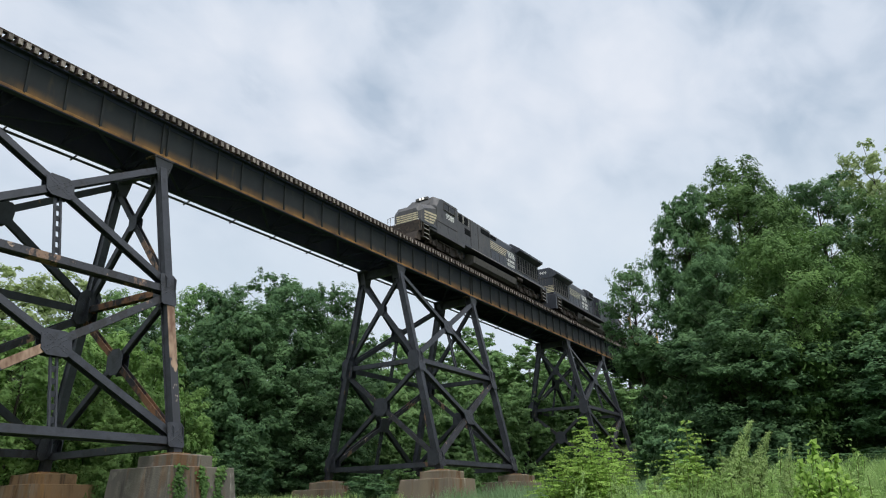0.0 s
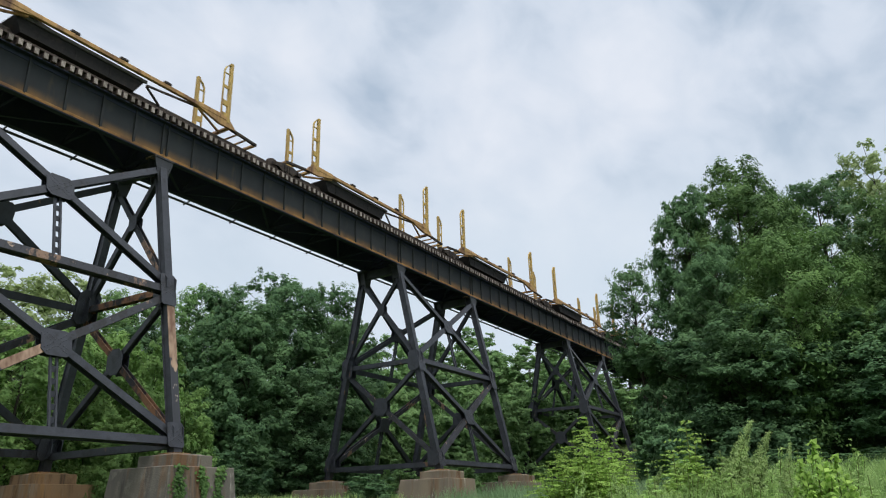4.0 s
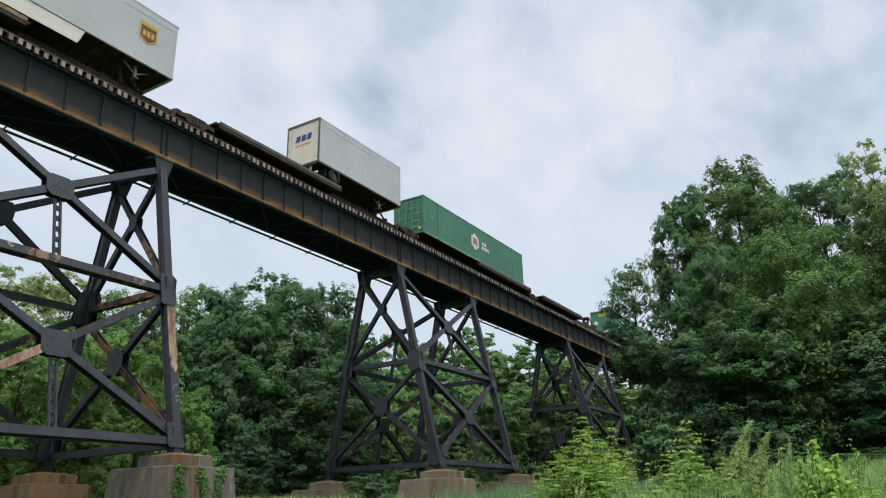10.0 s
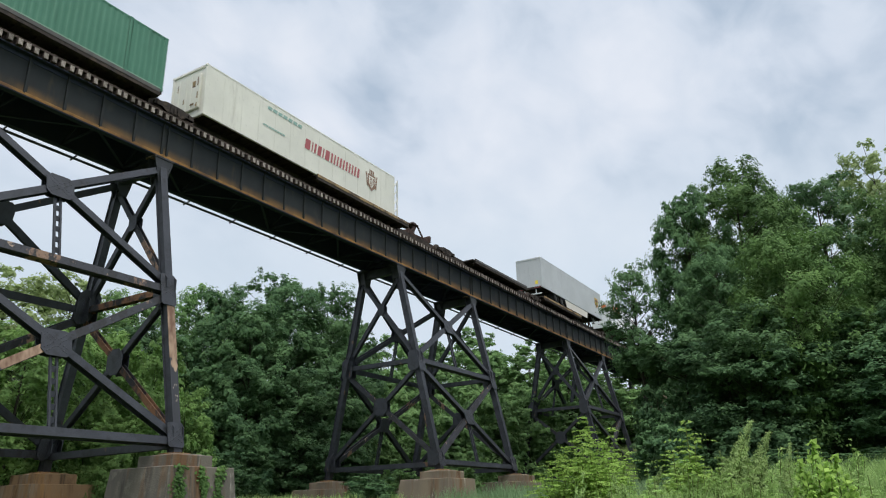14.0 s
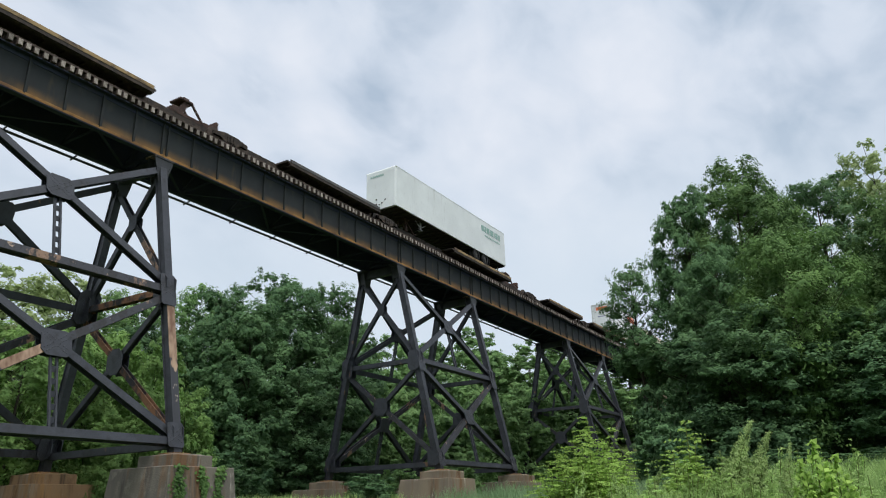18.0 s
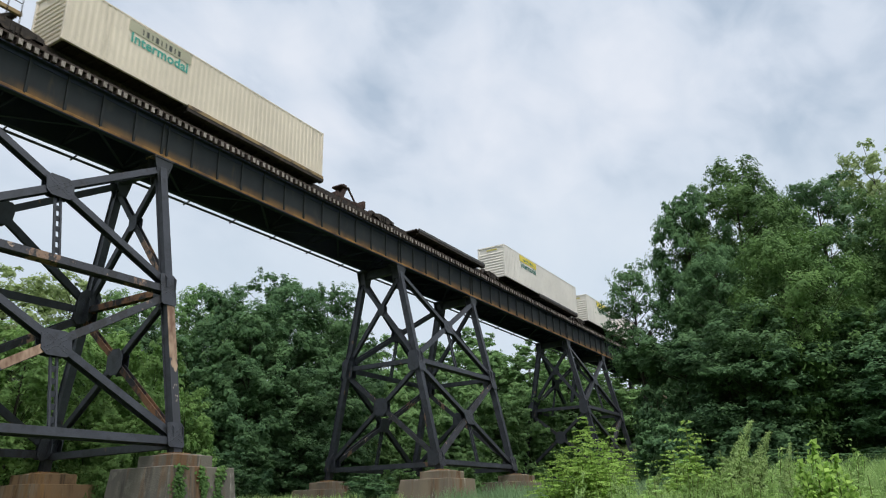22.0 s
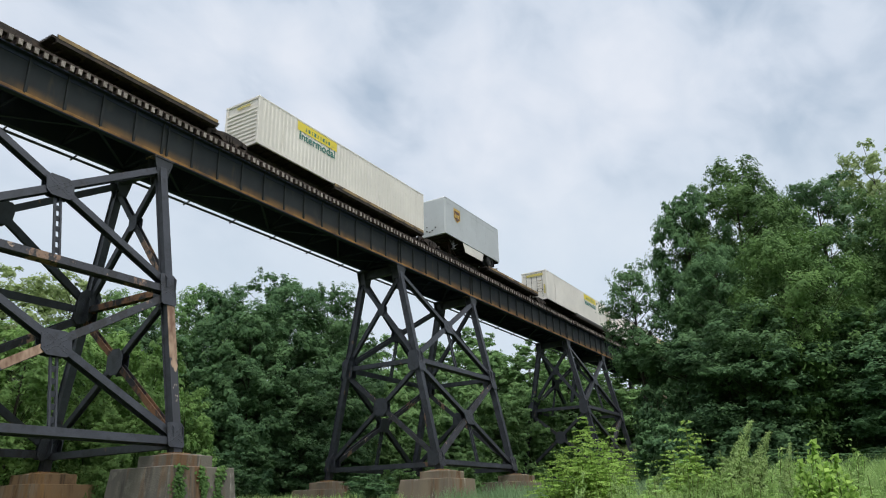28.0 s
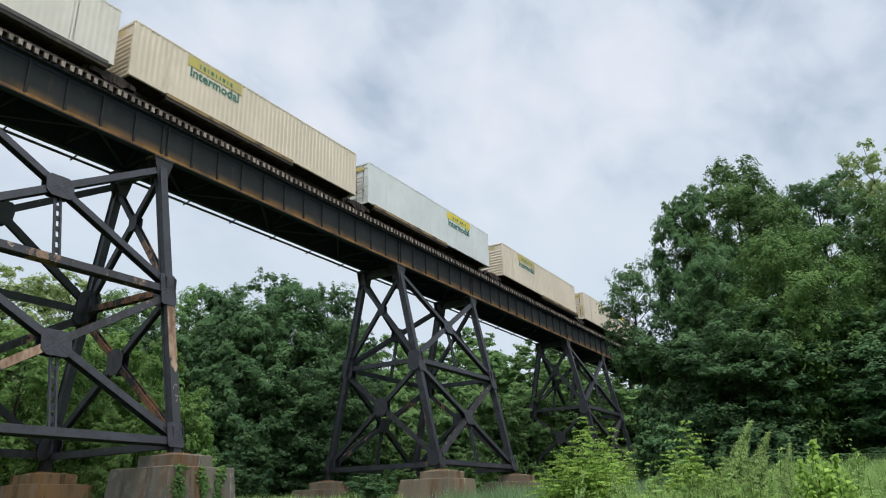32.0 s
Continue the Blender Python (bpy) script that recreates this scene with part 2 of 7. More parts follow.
BALLAST = surface("grey_ballast", (0.20, 0.19, 0.18), 0.95, 0.0, 0.2, [((0.09, 0.08, 0.075), 14, 0.45, 0.6, ONE)], (25, 0.9))


def paint(name, base, rough=0.45, dirt=(0.14, 0.12, 0.10), amount=0.62, metal=0.0):
    """Vehicle paint with road dirt in vertical runs and finer grime."""
    fade = tuple(min(1, c * 1.12 + 0.012) for c in base)
    return surface(name, base, rough, metal, 0.45,
                   [(fade, 0.35, 0.42, 0.68, ONE), (dirt, 1.1, amount, amount + 0.22, (1, 1.6, 0.22)),
                    (tuple(c * 0.72 for c in base), 5.5, 0.60, 0.85, (1, 1, 0.5))], (30, 0.06))


GREEN = paint("green_container_paint", (0.057, 0.194, 0.125), 0.55, (0.03, 0.10, 0.06), 0.58)
GREEN_RAIL = paint("worn_green_rail", (0.17, 0.30, 0.22), 0.6, (0.42, 0.45, 0.40), 0.56)
FADED_PANEL = paint("faded_panel", (0.44, 0.42, 0.30), 0.6, (0.40, 0.36, 0.27), 0.5)
DULL_YELLOW = paint("dull_yellow_panel", (0.56, 0.47, 0.13), 0.6, (0.46, 0.40, 0.24), 0.5)
ROD_DARK = surface("dark_lock_rod", (0.10, 0.09, 0.08), 0.6, 0.3)
REEFER = paint("yellowed_white_paint", (0.726, 0.708, 0.634), 0.45, (0.46, 0.43, 0.36), 0.58)
INK_DARK = surface("black_lettering", (0.04, 0.045, 0.04), 0.6)
GREEN_DULL = paint("faded_green_paint", (0.053, 0.188, 0.131), 0.55, (0.035, 0.12, 0.075), 0.56)
WHITE = paint("white_trailer_paint", (0.700, 0.731, 0.731), 0.4, (0.40, 0.39, 0.36), 0.62)
SILVER = paint("silver_trailer_paint", (0.481, 0.500, 0.506), 0.4, (0.28, 0.29, 0.30), 0.62)
CREAM = paint("cream_container_paint", (0.725, 0.625, 0.500), 0.5, (0.36, 0.30, 0.22), 0.58)
IVORY = paint("ivory_container_paint", (0.740, 0.690, 0.622), 0.5, (0.40, 0.36, 0.29), 0.60)
YELLOW = paint("faded_yellow_paint", (0.483, 0.328, 0.098), 0.7, (0.17, 0.085, 0.04), 0.46)
YELLOW_WORN = paint("rust_brown_yellow_paint", (0.45, 0.265, 0.095), 0.75, (0.115, 0.055, 0.035), 0.42)
PANEL_YELLOW = paint("yellow_panel", (0.78, 0.62, 0.05), 0.5)
GOLD = paint("gold_emblem", (0.60, 0.38, 0.06), 0.5)
INK_GREEN = surface("dark_green_lettering", (0.045, 0.18, 0.145), 0.6)
INK_TEAL = surface("teal_lettering", (0.06, 0.36, 0.29), 0.6)
INK_PALE = surface("pale_teal_lettering", (0.27, 0.43, 0.39), 0.6)
INK_RED = surface("red_lettering", (0.32, 0.07, 0.075), 0.6)
INK_FADED = surface("faded_red_lettering", (0.40, 0.10, 0.11), 0.6)
INK_ORANGE = paint("orange_panel", (0.72, 0.17, 0.05), 0.5)
INK_BLUE = surface("blue_lettering", (0.05, 0.05, 0.22), 0.6)
INK_WHITE = surface("white_lettering", (0.72, 0.72, 0.68), 0.6)
INK_BROWN = surface("brown_emblem", (0.13, 0.06, 0.03), 0.6)
INK_CREST = surface("faded_crest", (0.27, 0.16, 0.11), 0.6)
DOOR_CREAM = paint("cream_door_paint", (0.684, 0.624, 0.516), 0.5, (0.36, 0.30, 0.22), 0.56)
LOCO = surface("black_locomotive_paint", (0.034, 0.038, 0.050), 0.42, 0.0, 0.5,
               [((0.060, 0.064, 0.076), 0.7, 0.42, 0.72, (1, 1, 0.5)), ((0.10, 0.088, 0.075), 2.2, 0.60, 0.80, (1, 1, 0.3)), ((0.012, 0.013, 0.017), 4.5, 0.55, 0.7, (1, 1, 0.4))], (30, 0.08))
LOCO_DUSTY = surface("dust_covered_black_paint", (0.066, 0.067, 0.075), 0.55, 0.0, 0.45,
                     [((0.10, 0.097, 0.098), 0.6, 0.40, 0.66, (1, 1, 0.6)), ((0.115, 0.10, 0.088), 1.8, 0.55, 0.78, (1, 1, 0.3)), ((0.024, 0.025, 0.03), 3.5, 0.57, 0.7, (1, 1, 0.4))], (30, 0.08))
LOCO_GREY = surface("dusty_grey_paint", (0.085, 0.082, 0.08), 0.6, 0.0, 0.4, [((0.15, 0.135, 0.12), 1.4, 0.45, 0.7, (1, 1, 0.4))])
RAILING = surface("pale_railing_paint", (0.34, 0.33, 0.31), 0.6, 0.0, 0.4, [((0.14, 0.12, 0.10), 5, 0.5, 0.7, ONE)])
TANK = surface("dusty_tank", (0.10, 0.092, 0.085), 0.75, 0.0, 0.3, [((0.11, 0.098, 0.085), 1.1, 0.45, 0.7, (1, 1, 0.5)), ((0.03, 0.027, 0.025), 3.5, 0.55, 0.7, ONE)])
STRIPE = surface("cream_stripe", (0.60, 0.53, 0.36), 0.5, 0.0, 0.4, [((0.30, 0.25, 0.17), 3, 0.55, 0.75, ONE)])
UNDER = surface("grimy_underframe", (0.045, 0.036, 0.031), 0.8, 0.0, 0.3, [((0.10, 0.07, 0.05), 2.5, 0.5, 0.72, ONE), ((0.015, 0.014, 0.014), 7, 0.5, 0.7, ONE)], (30, 0.3))
HITCH = surface("red_brown_hitch_paint", (0.060, 0.034, 0.028), 0.75, 0.0, 0.3, [((0.10, 0.06, 0.045), 2.5, 0.5, 0.72, ONE), ((0.015, 0.014, 0.014), 5, 0.5, 0.7, ONE)], (30, 0.3))
RIM = surface("worn_grey_rim", (0.17, 0.135, 0.10), 0.75, 0.0, 0.3, [((0.06, 0.045, 0.04), 1.6, 0.46, 0.62, (1, 0.6, 1)), ((0.33, 0.29, 0.24), 6, 0.6, 0.75, ONE)])
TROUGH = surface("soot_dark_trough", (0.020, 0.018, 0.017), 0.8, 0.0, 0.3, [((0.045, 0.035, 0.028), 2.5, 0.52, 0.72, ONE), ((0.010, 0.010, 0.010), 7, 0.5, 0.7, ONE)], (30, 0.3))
SILL = surface("worn_tan_sill", (0.34, 0.235, 0.115), 0.75, 0.0, 0.3, [((0.09, 0.065, 0.05), 1.6, 0.46, 0.62, (1, 0.6, 1)), ((0.36, 0.30, 0.22), 6, 0.6, 0.75, ONE)])
TYRE = surface("tyre_rubber", (0.02, 0.02, 0.021), 0.85, 0.0, 0.3, [((0.05, 0.047, 0.043), 6, 0.5, 0.7, ONE)])
HUB = surface("wheel_hub_steel", (0.30, 0.30, 0.30), 0.5, 0.7, 0.5, [((0.12, 0.09, 0.07), 8, 0.5, 0.7, ONE)])
HITCH = surface("red_brown_hitch_paint", (0.060, 0.034, 0.028), 0.75, 0.0, 0.3, [((0.10, 0.06, 0.045), 2.5, 0.5, 0.72, ONE), ((0.015, 0.014, 0.014), 5, 0.5, 0.7, ONE)], (30, 0.3))
RIM = surface("dull_wheel_rim", (0.11, 0.105, 0.10), 0.6, 0.3, 0.4, [((0.05, 0.04, 0.035), 8, 0.5, 0.7, ONE)])
IRON = surface("wheel_iron", (0.07, 0.052, 0.042), 0.6, 0.5, 0.5, [((0.14, 0.10, 0.075), 9, 0.5, 0.7, ONE)])
GLASS = surface("dark_cab_glass", (0.010, 0.011, 0.013), 0.08, 0.0, 0.35)
MESH_DARK = surface("dark_vent_mesh", (0.009, 0.010, 0.012), 0.85, 0.0, 0.2)
LAMP = bpy.data.materials.new("lit_headlamp")
LAMP.use_nodes = True
LAMP.node_tree.nodes["Principled BSDF"].inputs["Emission Color"].default_value = (1, 0.93, 0.8, 1)
LAMP.node_tree.nodes["Principled BSDF"].inputs["Emission Strength"].default_value = 1.0

# ---------------------------------------------------------------- mesh helpers


def part(name, bm, material, parent=None, label="", smooth=False):
    """Links a bmesh as one mesh object, under a thing or a part where one is given."""
    me = bpy.data.meshes.new(name)
    bmesh.ops.recalc_face_normals(bm, faces=bm.faces)
    bm.to_mesh(me)
    bm.free()
    me.materials.append(material)
    if smooth:
        me.polygons.foreach_set("use_smooth", [True] * len(me.polygons))
    ob = new(name, me)
    if parent:
        ob.parent = parent
    return tagged(ob, label)


def again(ob, m, parent=None):
    """One more piece on the same mesh."""
    o = new(ob.name.split(".")[0], ob.data)
    o.parent = parent or ob.parent
    o.matrix_basis = m
    return o


def empty(name, label, category, group="", kind="", at=(0, 0, 0)):
    ob = new(name)
    ob.location = at
    return tagged(ob, label, category, group, kind)


FACES = ((0, 3, 2, 1), (4, 5, 6, 7), (0, 1, 5, 4), (1, 2, 6, 5), (2, 3, 7, 6), (3, 0, 4, 7))


def block(bm, x0, x1, y0, y1, z0, z1, m=None):
    c = [(x0, y0, z0), (x1, y0, z0), (x1, y1, z0), (x0, y1, z0), (x0, y0, z1), (x1, y0, z1), (x1, y1, z1), (x0, y1, z1)]
    v = [bm.verts.new(m @ Vector(p) if m else p) for p in c]
    for f in FACES:
        bm.faces.new([v[i] for i in f])
    return v


def soft_block(bm, x0, x1, y0, y1, z0, z1, r=0.02):
    """A box with chamfered edges."""
    tmp = bmesh.new()
    block(tmp, x0, x1, y0, y1, z0, z1)
    bmesh.ops.bevel(tmp, geom=list(tmp.edges), offset=r, segments=1, affect="EDGES")
    me = bpy.data.meshes.new("tmp")
    tmp.to_mesh(me)
    tmp.free()
    bm.from_mesh(me)
    bpy.data.meshes.remove(me)


def axes(a, b, out):
    """A frame whose z runs from a to b and whose x points towards out."""
    a, b, out = Vector(a), Vector(b), Vector(out)
    z = (b - a).normalized()
    x = (out - z * out.dot(z)).normalized()
    y = z.cross(x)
    m = Matrix((x, y, z)).transposed().to_4x4()
    m.translation = a
    return m, (b - a).length


def bar(bm, a, b, w, d, out=(1, 0, 0)):
    """A solid bar from a to b: d deep along out, w wide across it."""
    m, n = axes(a, b, out)
    block(bm, -d / 2, d / 2, -w / 2, w / 2, 0, n, m)


def drawn(bm, outline, a, b, out):
    """An outline drawn out from a to b as one closed shape."""
    m, n = axes(a, b, out)
    lo = [bm.verts.new(m @ Vector((x, y, 0))) for x, y in outline]
    hi = [bm.verts.new(m @ Vector((x, y, n))) for x, y in outline]
    k = len(outline)
    for i in range(k):
        bm.faces.new((lo[i], lo[(i + 1) % k], hi[(i + 1) % k], hi[i]))
    bm.faces.new(lo[::-1])
    bm.faces.new(hi)


def h_beam(bm, a, b, w, d, out=(1, 0, 0), t=0.03):
    """A rolled section: two flanges w wide, d apart along out, and the web between them."""
    x, y, h = d / 2, w / 2, t / 2
    o = [(-x, -y), (-x + t, -y), (-x + t, -h), (x - t, -h), (x - t, -y), (x, -y), (x, y), (x - t, y), (x - t, h), (-x + t, h), (-x + t, y), (-x, y)]
    drawn(bm, o, a, b, out)


def channel_box(bm, a, b, w, d, out=(1, 0, 0), t=0.035):
    """A built-up column: face plates proud of two side channels set back a little."""
    x, y, g = d / 2, w / 2, 0.055
    o = [(-x, -y), (-x + t, -y), (-x + t, -y + g), (x - t, -y + g), (x - t, -y), (x, -y), (x, y), (x - t, y), (x - t, y - g), (-x + t, y - g), (-x + t, y), (-x, y)]
    drawn(bm, o, a, b, out)


def rod(bm, a, b, r, sides=8, r2=None):
    m, n = axes(a, b, (0.31, 0.17, 0.93) if abs((Vector(b) - Vector(a)).normalized().z) < 0.9 else (1, 0, 0))
    lo, hi = [], []
    for i in range(sides):
        c, s = math.cos(2 * math.pi * i / sides), math.sin(2 * math.pi * i / sides)
        lo.append(bm.verts.new(m @ Vector((r * c, r * s, 0))))
        hi.append(bm.verts.new(m @ Vector(((r2 or r) * c, (r2 or r) * s, n))))
    for i in range(sides):
        j = (i + 1) % sides
        bm.faces.new((lo[i], lo[j], hi[j], hi[i]))
    bm.faces.new(lo[::-1])
    bm.faces.new(hi)


def prism(bm, outline, y0, y1, m=None):
    """An outline of (x, z) drawn out from y0 to y1."""
    a = [bm.verts.new(m @ Vector((x, y0, z)) if m else (x, y0, z)) for x, z in outline]
    b = [bm.verts.new(m @ Vector((x, y1, z)) if m else (x, y1, z)) for x, z in outline]
    k = len(outline)
    for i in range(k):
        bm.faces.new((a[i], a[(i + 1) % k], b[(i + 1) % k], b[i]))
    bm.faces.new(a[::-1])
    bm.faces.new(b)


def side_prism(bm, outline, x0, x1):
    """An outline of (y, z) drawn out from x0 to x1."""
    a = [bm.verts.new((x0, y, z)) for y, z in outline]
    b = [bm.verts.new((x1, y, z)) for y, z in outline]
    k = len(outline)
    for i in range(k):
        bm.faces.new((a[i], a[(i + 1) % k], b[(i + 1) % k], b[i]))
    bm.faces.new(a[::-1])
    bm.faces.new(b)


def lettering(name, text, size, m, material, parent, label=""):
    """Raised letters in the built-in font, as a mesh on the face that m gives."""
    cu = bpy.data.curves.new(name, "FONT")
    cu.body, cu.size, cu.extrude, cu.offset = text, size, 0.004, size * 0.022
    cu.align_x, cu.align_y, cu.resolution_u = "CENTER", "CENTER", 2
    tmp = new("tmp", cu)
    me = bpy.data.meshes.new_from_object(tmp.evaluated_get(bpy.context.evaluated_depsgraph_get()))
    bpy.data.objects.remove(tmp)
    bpy.data.curves.remove(cu)
    me.materials.clear()
    me.materials.append(material)
    ob = new(name, me)
    ob.parent = parent
    ob.matrix_basis = m
    return tagged(ob, label)


# ---------------------------------------------------------------- ground
RAIL_TOP, TIE_TOP, TIE_LOW, GIRDER_LOW = 19.26, 18.95, 18.67, 16.86
GIRDER = 1.33                                    # half the spacing of the girder webs


def step(a, b, v):
    k = min(1.0, max(0.0, (v - a) / (b - a)))
    return k * k * (3 - 2 * k)


def ground_z(x, y):
    """Height of the valley floor, its banks and the railway's embankments."""
    r = math.hypot(x - 27.4, y)
    z = 2.1 * step(7, 40, r) + 0.25 * noise.noise((x * 0.06, y * 0.06, 1.7))
    z += 1.0 * step(3, 13, y) * step(18, 26, x) * (1 - step(40, 70, x) * 0.5)
    hill = step(56, 116, y + 0.3 * max(0.0, min(x, 45.0)) - 0.25 * max(0.0, -x - 12))
    z += hill * 16.0
    z += 13.0 * step(70, 190, -x) + 9.0 * step(70, 200, x)
    south = step(28, 66, -y - 0.1 * abs(x))
    z += (1 - hill) * south * 16.2
    bed = step(104, 116, y) + step(58, 66, -y)
    if bed > 0:
        w = 1 - step(2.6, 16.0, abs(x))
        z = z * (1 - bed * w) + (TIE_TOP - 0.12) * bed * w
    z += 0.9 * noise.noise((x * 0.02, y * 0.02, 5.1)) * step(40, 120, r) * step(16, 40, abs(x))
    return z


def make_ground():
    def lines(lo, hi, fine_lo, fine_hi, fine, coarse):
        v = list(np.arange(lo, fine_lo, coarse)) + list(np.arange(fine_lo, fine_hi, fine)) + list(np.arange(fine_hi, hi + 1, coarse))
        return v
    xs = [-4000, -2000, -1000] + lines(-500, 500, -70, 80, 2.5, 30) + [1000, 2000, 4000]
    ys = [-4000, -2500] + lines(-900, 1000, -80, 130, 2.5, 30) + [2500, 4000]
    verts = [(x, y, ground_z(x, y)) for y in ys for x in xs]
    k = len(xs)
    faces = [(j * k + i, j * k + i + 1, (j + 1) * k + i + 1, (j + 1) * k + i) for j in range(len(ys) - 1) for i in range(k - 1)]
    me = bpy.data.meshes.new("ground")
    me.from_pydata(verts, [], faces)
    me.polygons.foreach_set("use_smooth", [True] * len(faces))
    me.materials.append(SOIL)
    tagged(new("ground", me), "grassy valley floor rising into wooded banks", "ground", kind="structure")


make_ground()

# ---------------------------------------------------------------- bridge: towers, piers, girders, deck
BAY, TOWER, FIRST = 28.13, 9.55, 9.02            # tower spacing, tower length, near leg of the first tower
LEG_TOP, MID, LOW, BASE, BATTER = 16.55, 10.4, 4.25, 3.78, 0.225
OUT_N = {s: Vector((s, 0, BATTER)).normalized() for s in (-1, 1)}


def leg_x(z, s=1):
    """Half the spread of the legs at height z; the far row stands a little wider at its head."""
    return 1.28 + BATTER * (LEG_TOP - z) + (0.25 * (z - BASE) / (LEG_TOP - BASE) if s < 0 else 0.0)


def rivet(bm, m, x, y, r=0.03, h=0.024):
    a = [bm.verts.new(m @ Vector((x + r * c, y + r * s, 0))) for c, s in ((1, 0), (0, 1), (-1, 0), (0, -1))]
    t = bm.verts.new(m @ Vector((x, y, h)))
    for i in range(4):
        bm.faces.new((a[i], a[(i + 1) % 4], t))


def gusset(bm, centre, normal, up, w, h, clip=0.22, t=0.03, rivets=True):
    """An eight-sided riveted plate."""
    normal, up = Vector(normal).normalized(), Vector(up).normalized()
    side = up.cross(normal).normalized()
    up = normal.cross(side)
    m = Matrix((side, up, normal)).transposed().to_4x4()
    m.translation = Vector(centre)
    c = min(w, h) * clip
    o = [(-w / 2 + c, -h / 2), (w / 2 - c, -h / 2), (w / 2, -h / 2 + c), (w / 2, h / 2 - c), (w / 2 - c, h / 2), (-w / 2 + c, h / 2), (-w / 2, h / 2 - c), (-w / 2, -h / 2 + c)]
    lo = [bm.verts.new(m @ Vector((x, y, -t / 2))) for x, y in o]
    hi = [bm.verts.new(m @ Vector((x, y, t / 2))) for x, y in o]
    for i in range(8):
        bm.faces.new((lo[i], lo[(i + 1) % 8], hi[(i + 1) % 8], hi[i]))
    bm.faces.new(lo[::-1])
    bm.faces.new(hi)
    if rivets:
        m2 = m @ Matrix.Translation((0, 0, t / 2))
        for ang in (0.62, math.pi - 0.62, -0.62, math.pi + 0.62):
            for i in range(1, 5):
                for off in (-0.07, 0.07):
                    k = i / 5 * min(w, h) * 0.62
                    rivet(bm, m2, k * math.cos(ang) - off * math.sin(ang), k * math.sin(ang) + off * math.cos(ang))


def make_tower(worn):
    """A braced steel trestle tower: four battered legs, struts, crossed diagonals, hangers and gusset plates."""
    tower = empty("trestle_tower", "dark riveted steel trestle tower" + (" with paint peeling to rust" if worn else " on concrete piers"), "bridge tower", "trestle towers")
    ys = (0.0, TOWER)

    def one(name, build, mat, label=""):
        bm = bmesh.new()
        build(bm)
        return part(name, bm, mat, tower, label)

    P = lambda s, y, z, o=0.0: Vector((s * (leg_x(z, s) + o), y, z))
    for s in (-1, 1):
        foot = BASE if s > 0 else BASE - 0.3
        for i, y in enumerate(ys):
            peel = worn and s == 1 and i == 1
            leg = one("leg", lambda bm: channel_box(bm, P(s, y, foot + 0.05), P(s, y, LEG_TOP), 0.35, 0.40, OUT_N[s]), STEEL)
            if peel:
                bm = bmesh.new()
                bar(bm, P(s, y, foot + 0.3, 0.21), P(s, y, MID - 0.2, 0.21), 0.352, 0.03, OUT_N[s])
                part("cover_plate", bm, STEEL_PEELED, leg, "cover plate with paint peeling to bare rust")
            bm = bmesh.new()
            soft_block(bm, s * leg_x(BASE, s) - 0.42, s * leg_x(BASE, s) + 0.42, y - 0.4, y + 0.4, foot - 0.02, foot + 0.06, 0.01)
            part("base_plate", bm, RUST, leg)
            # cap: a flared head under the girder
            bm = bmesh.new()
            x0, x1 = sorted((s * (leg_x(LEG_TOP, s) - 0.40), s * (leg_x(LEG_TOP, s) + 0.245)))
            xo = s * (leg_x(LEG_TOP, s) + 0.245)
            for xa, xb in ((xo - s * 0.04, xo), (s * (leg_x(LEG_TOP, s) - 0.3), s * (leg_x(LEG_TOP, s) - 0.26))):
                side_prism(bm, [(y - 0.18, LEG_TOP - 0.9), (y + 0.18, LEG_TOP - 0.9), (y + 0.47, LEG_TOP + 0.12), (y + 0.47, LEG_TOP + 0.2), (y - 0.47, LEG_TOP + 0.2), (y - 0.47, LEG_TOP + 0.12)], *sorted((xa, xb)))
            block(bm, *sorted((s * (leg_x(LEG_TOP, s) - 0.26), xo - s * 0.04)), y - 0.2, y + 0.2, LEG_TOP - 0.6, LEG_TOP + 0.2)
            face = Matrix.Translation((s * (leg_x(LEG_TOP, s) + 0.246), y, LEG_TOP)) @ Matrix(((0, 0, s), (s, 0, 0), (0, 1, 0))).to_4x4()
            for q in range(7):
                for e in (-1, 1):
                    rivet(bm, face, e * (0.12 + 0.038 * q), -0.82 + 0.14 * q)
            part("leg_cap", bm, STEEL_LIT_CAP, leg)
            bm = bmesh.new()
            soft_block(bm, min(x0, x1) - 0.03, max(x0, x1) + 0.03, y - 0.5, y + 0.5, LEG_TOP + 0.2, GIRDER_LOW - 0.004, 0.01)
            part("bearing_plate", bm, STEEL_WORN, leg)
            k = -1 if i else 1
            for z, h in ((MID, 1.4), (LOW + 0.25, 0.95)):
                bm = bmesh.new()
                gusset(bm, P(s, y + k * 0.1, z, 0.24), OUT_N[s], (0, 0, 1), 0.72, h, 0.1)
                part("gusset_plate", bm, STEEL, leg)
                if s < 0:
                    bm = bmesh.new()
                    gusset(bm, P(s, y + k * 0.12, z + 0.1, -0.24), -OUT_N[s], (0, 0, 1), 1.05, 1.55 if z == MID else 1.25, 0.2)
                    part("gusset_plate", bm, STEEL, leg)
                c = P(s, y, z, -0.12)
                for e in (-1, 1):
                    bm = bmesh.new()
                    gusset(bm, c + Vector((0, e * 0.218, 0)), (0, e, 0), (0, 0, 1), 0.8, h * 0.9, 0.2, rivets=False)
                    part("gusset_plate", bm, STEEL, leg)
        # face along the track
        o = OUT_N[s]
        one("strut", lambda bm: channel_box(bm, P(s, 0.2, MID), P(s, TOWER - 0.2, MID), 0.31, 0.34, o), STEEL_WORN if worn and s == 1 else STEEL)
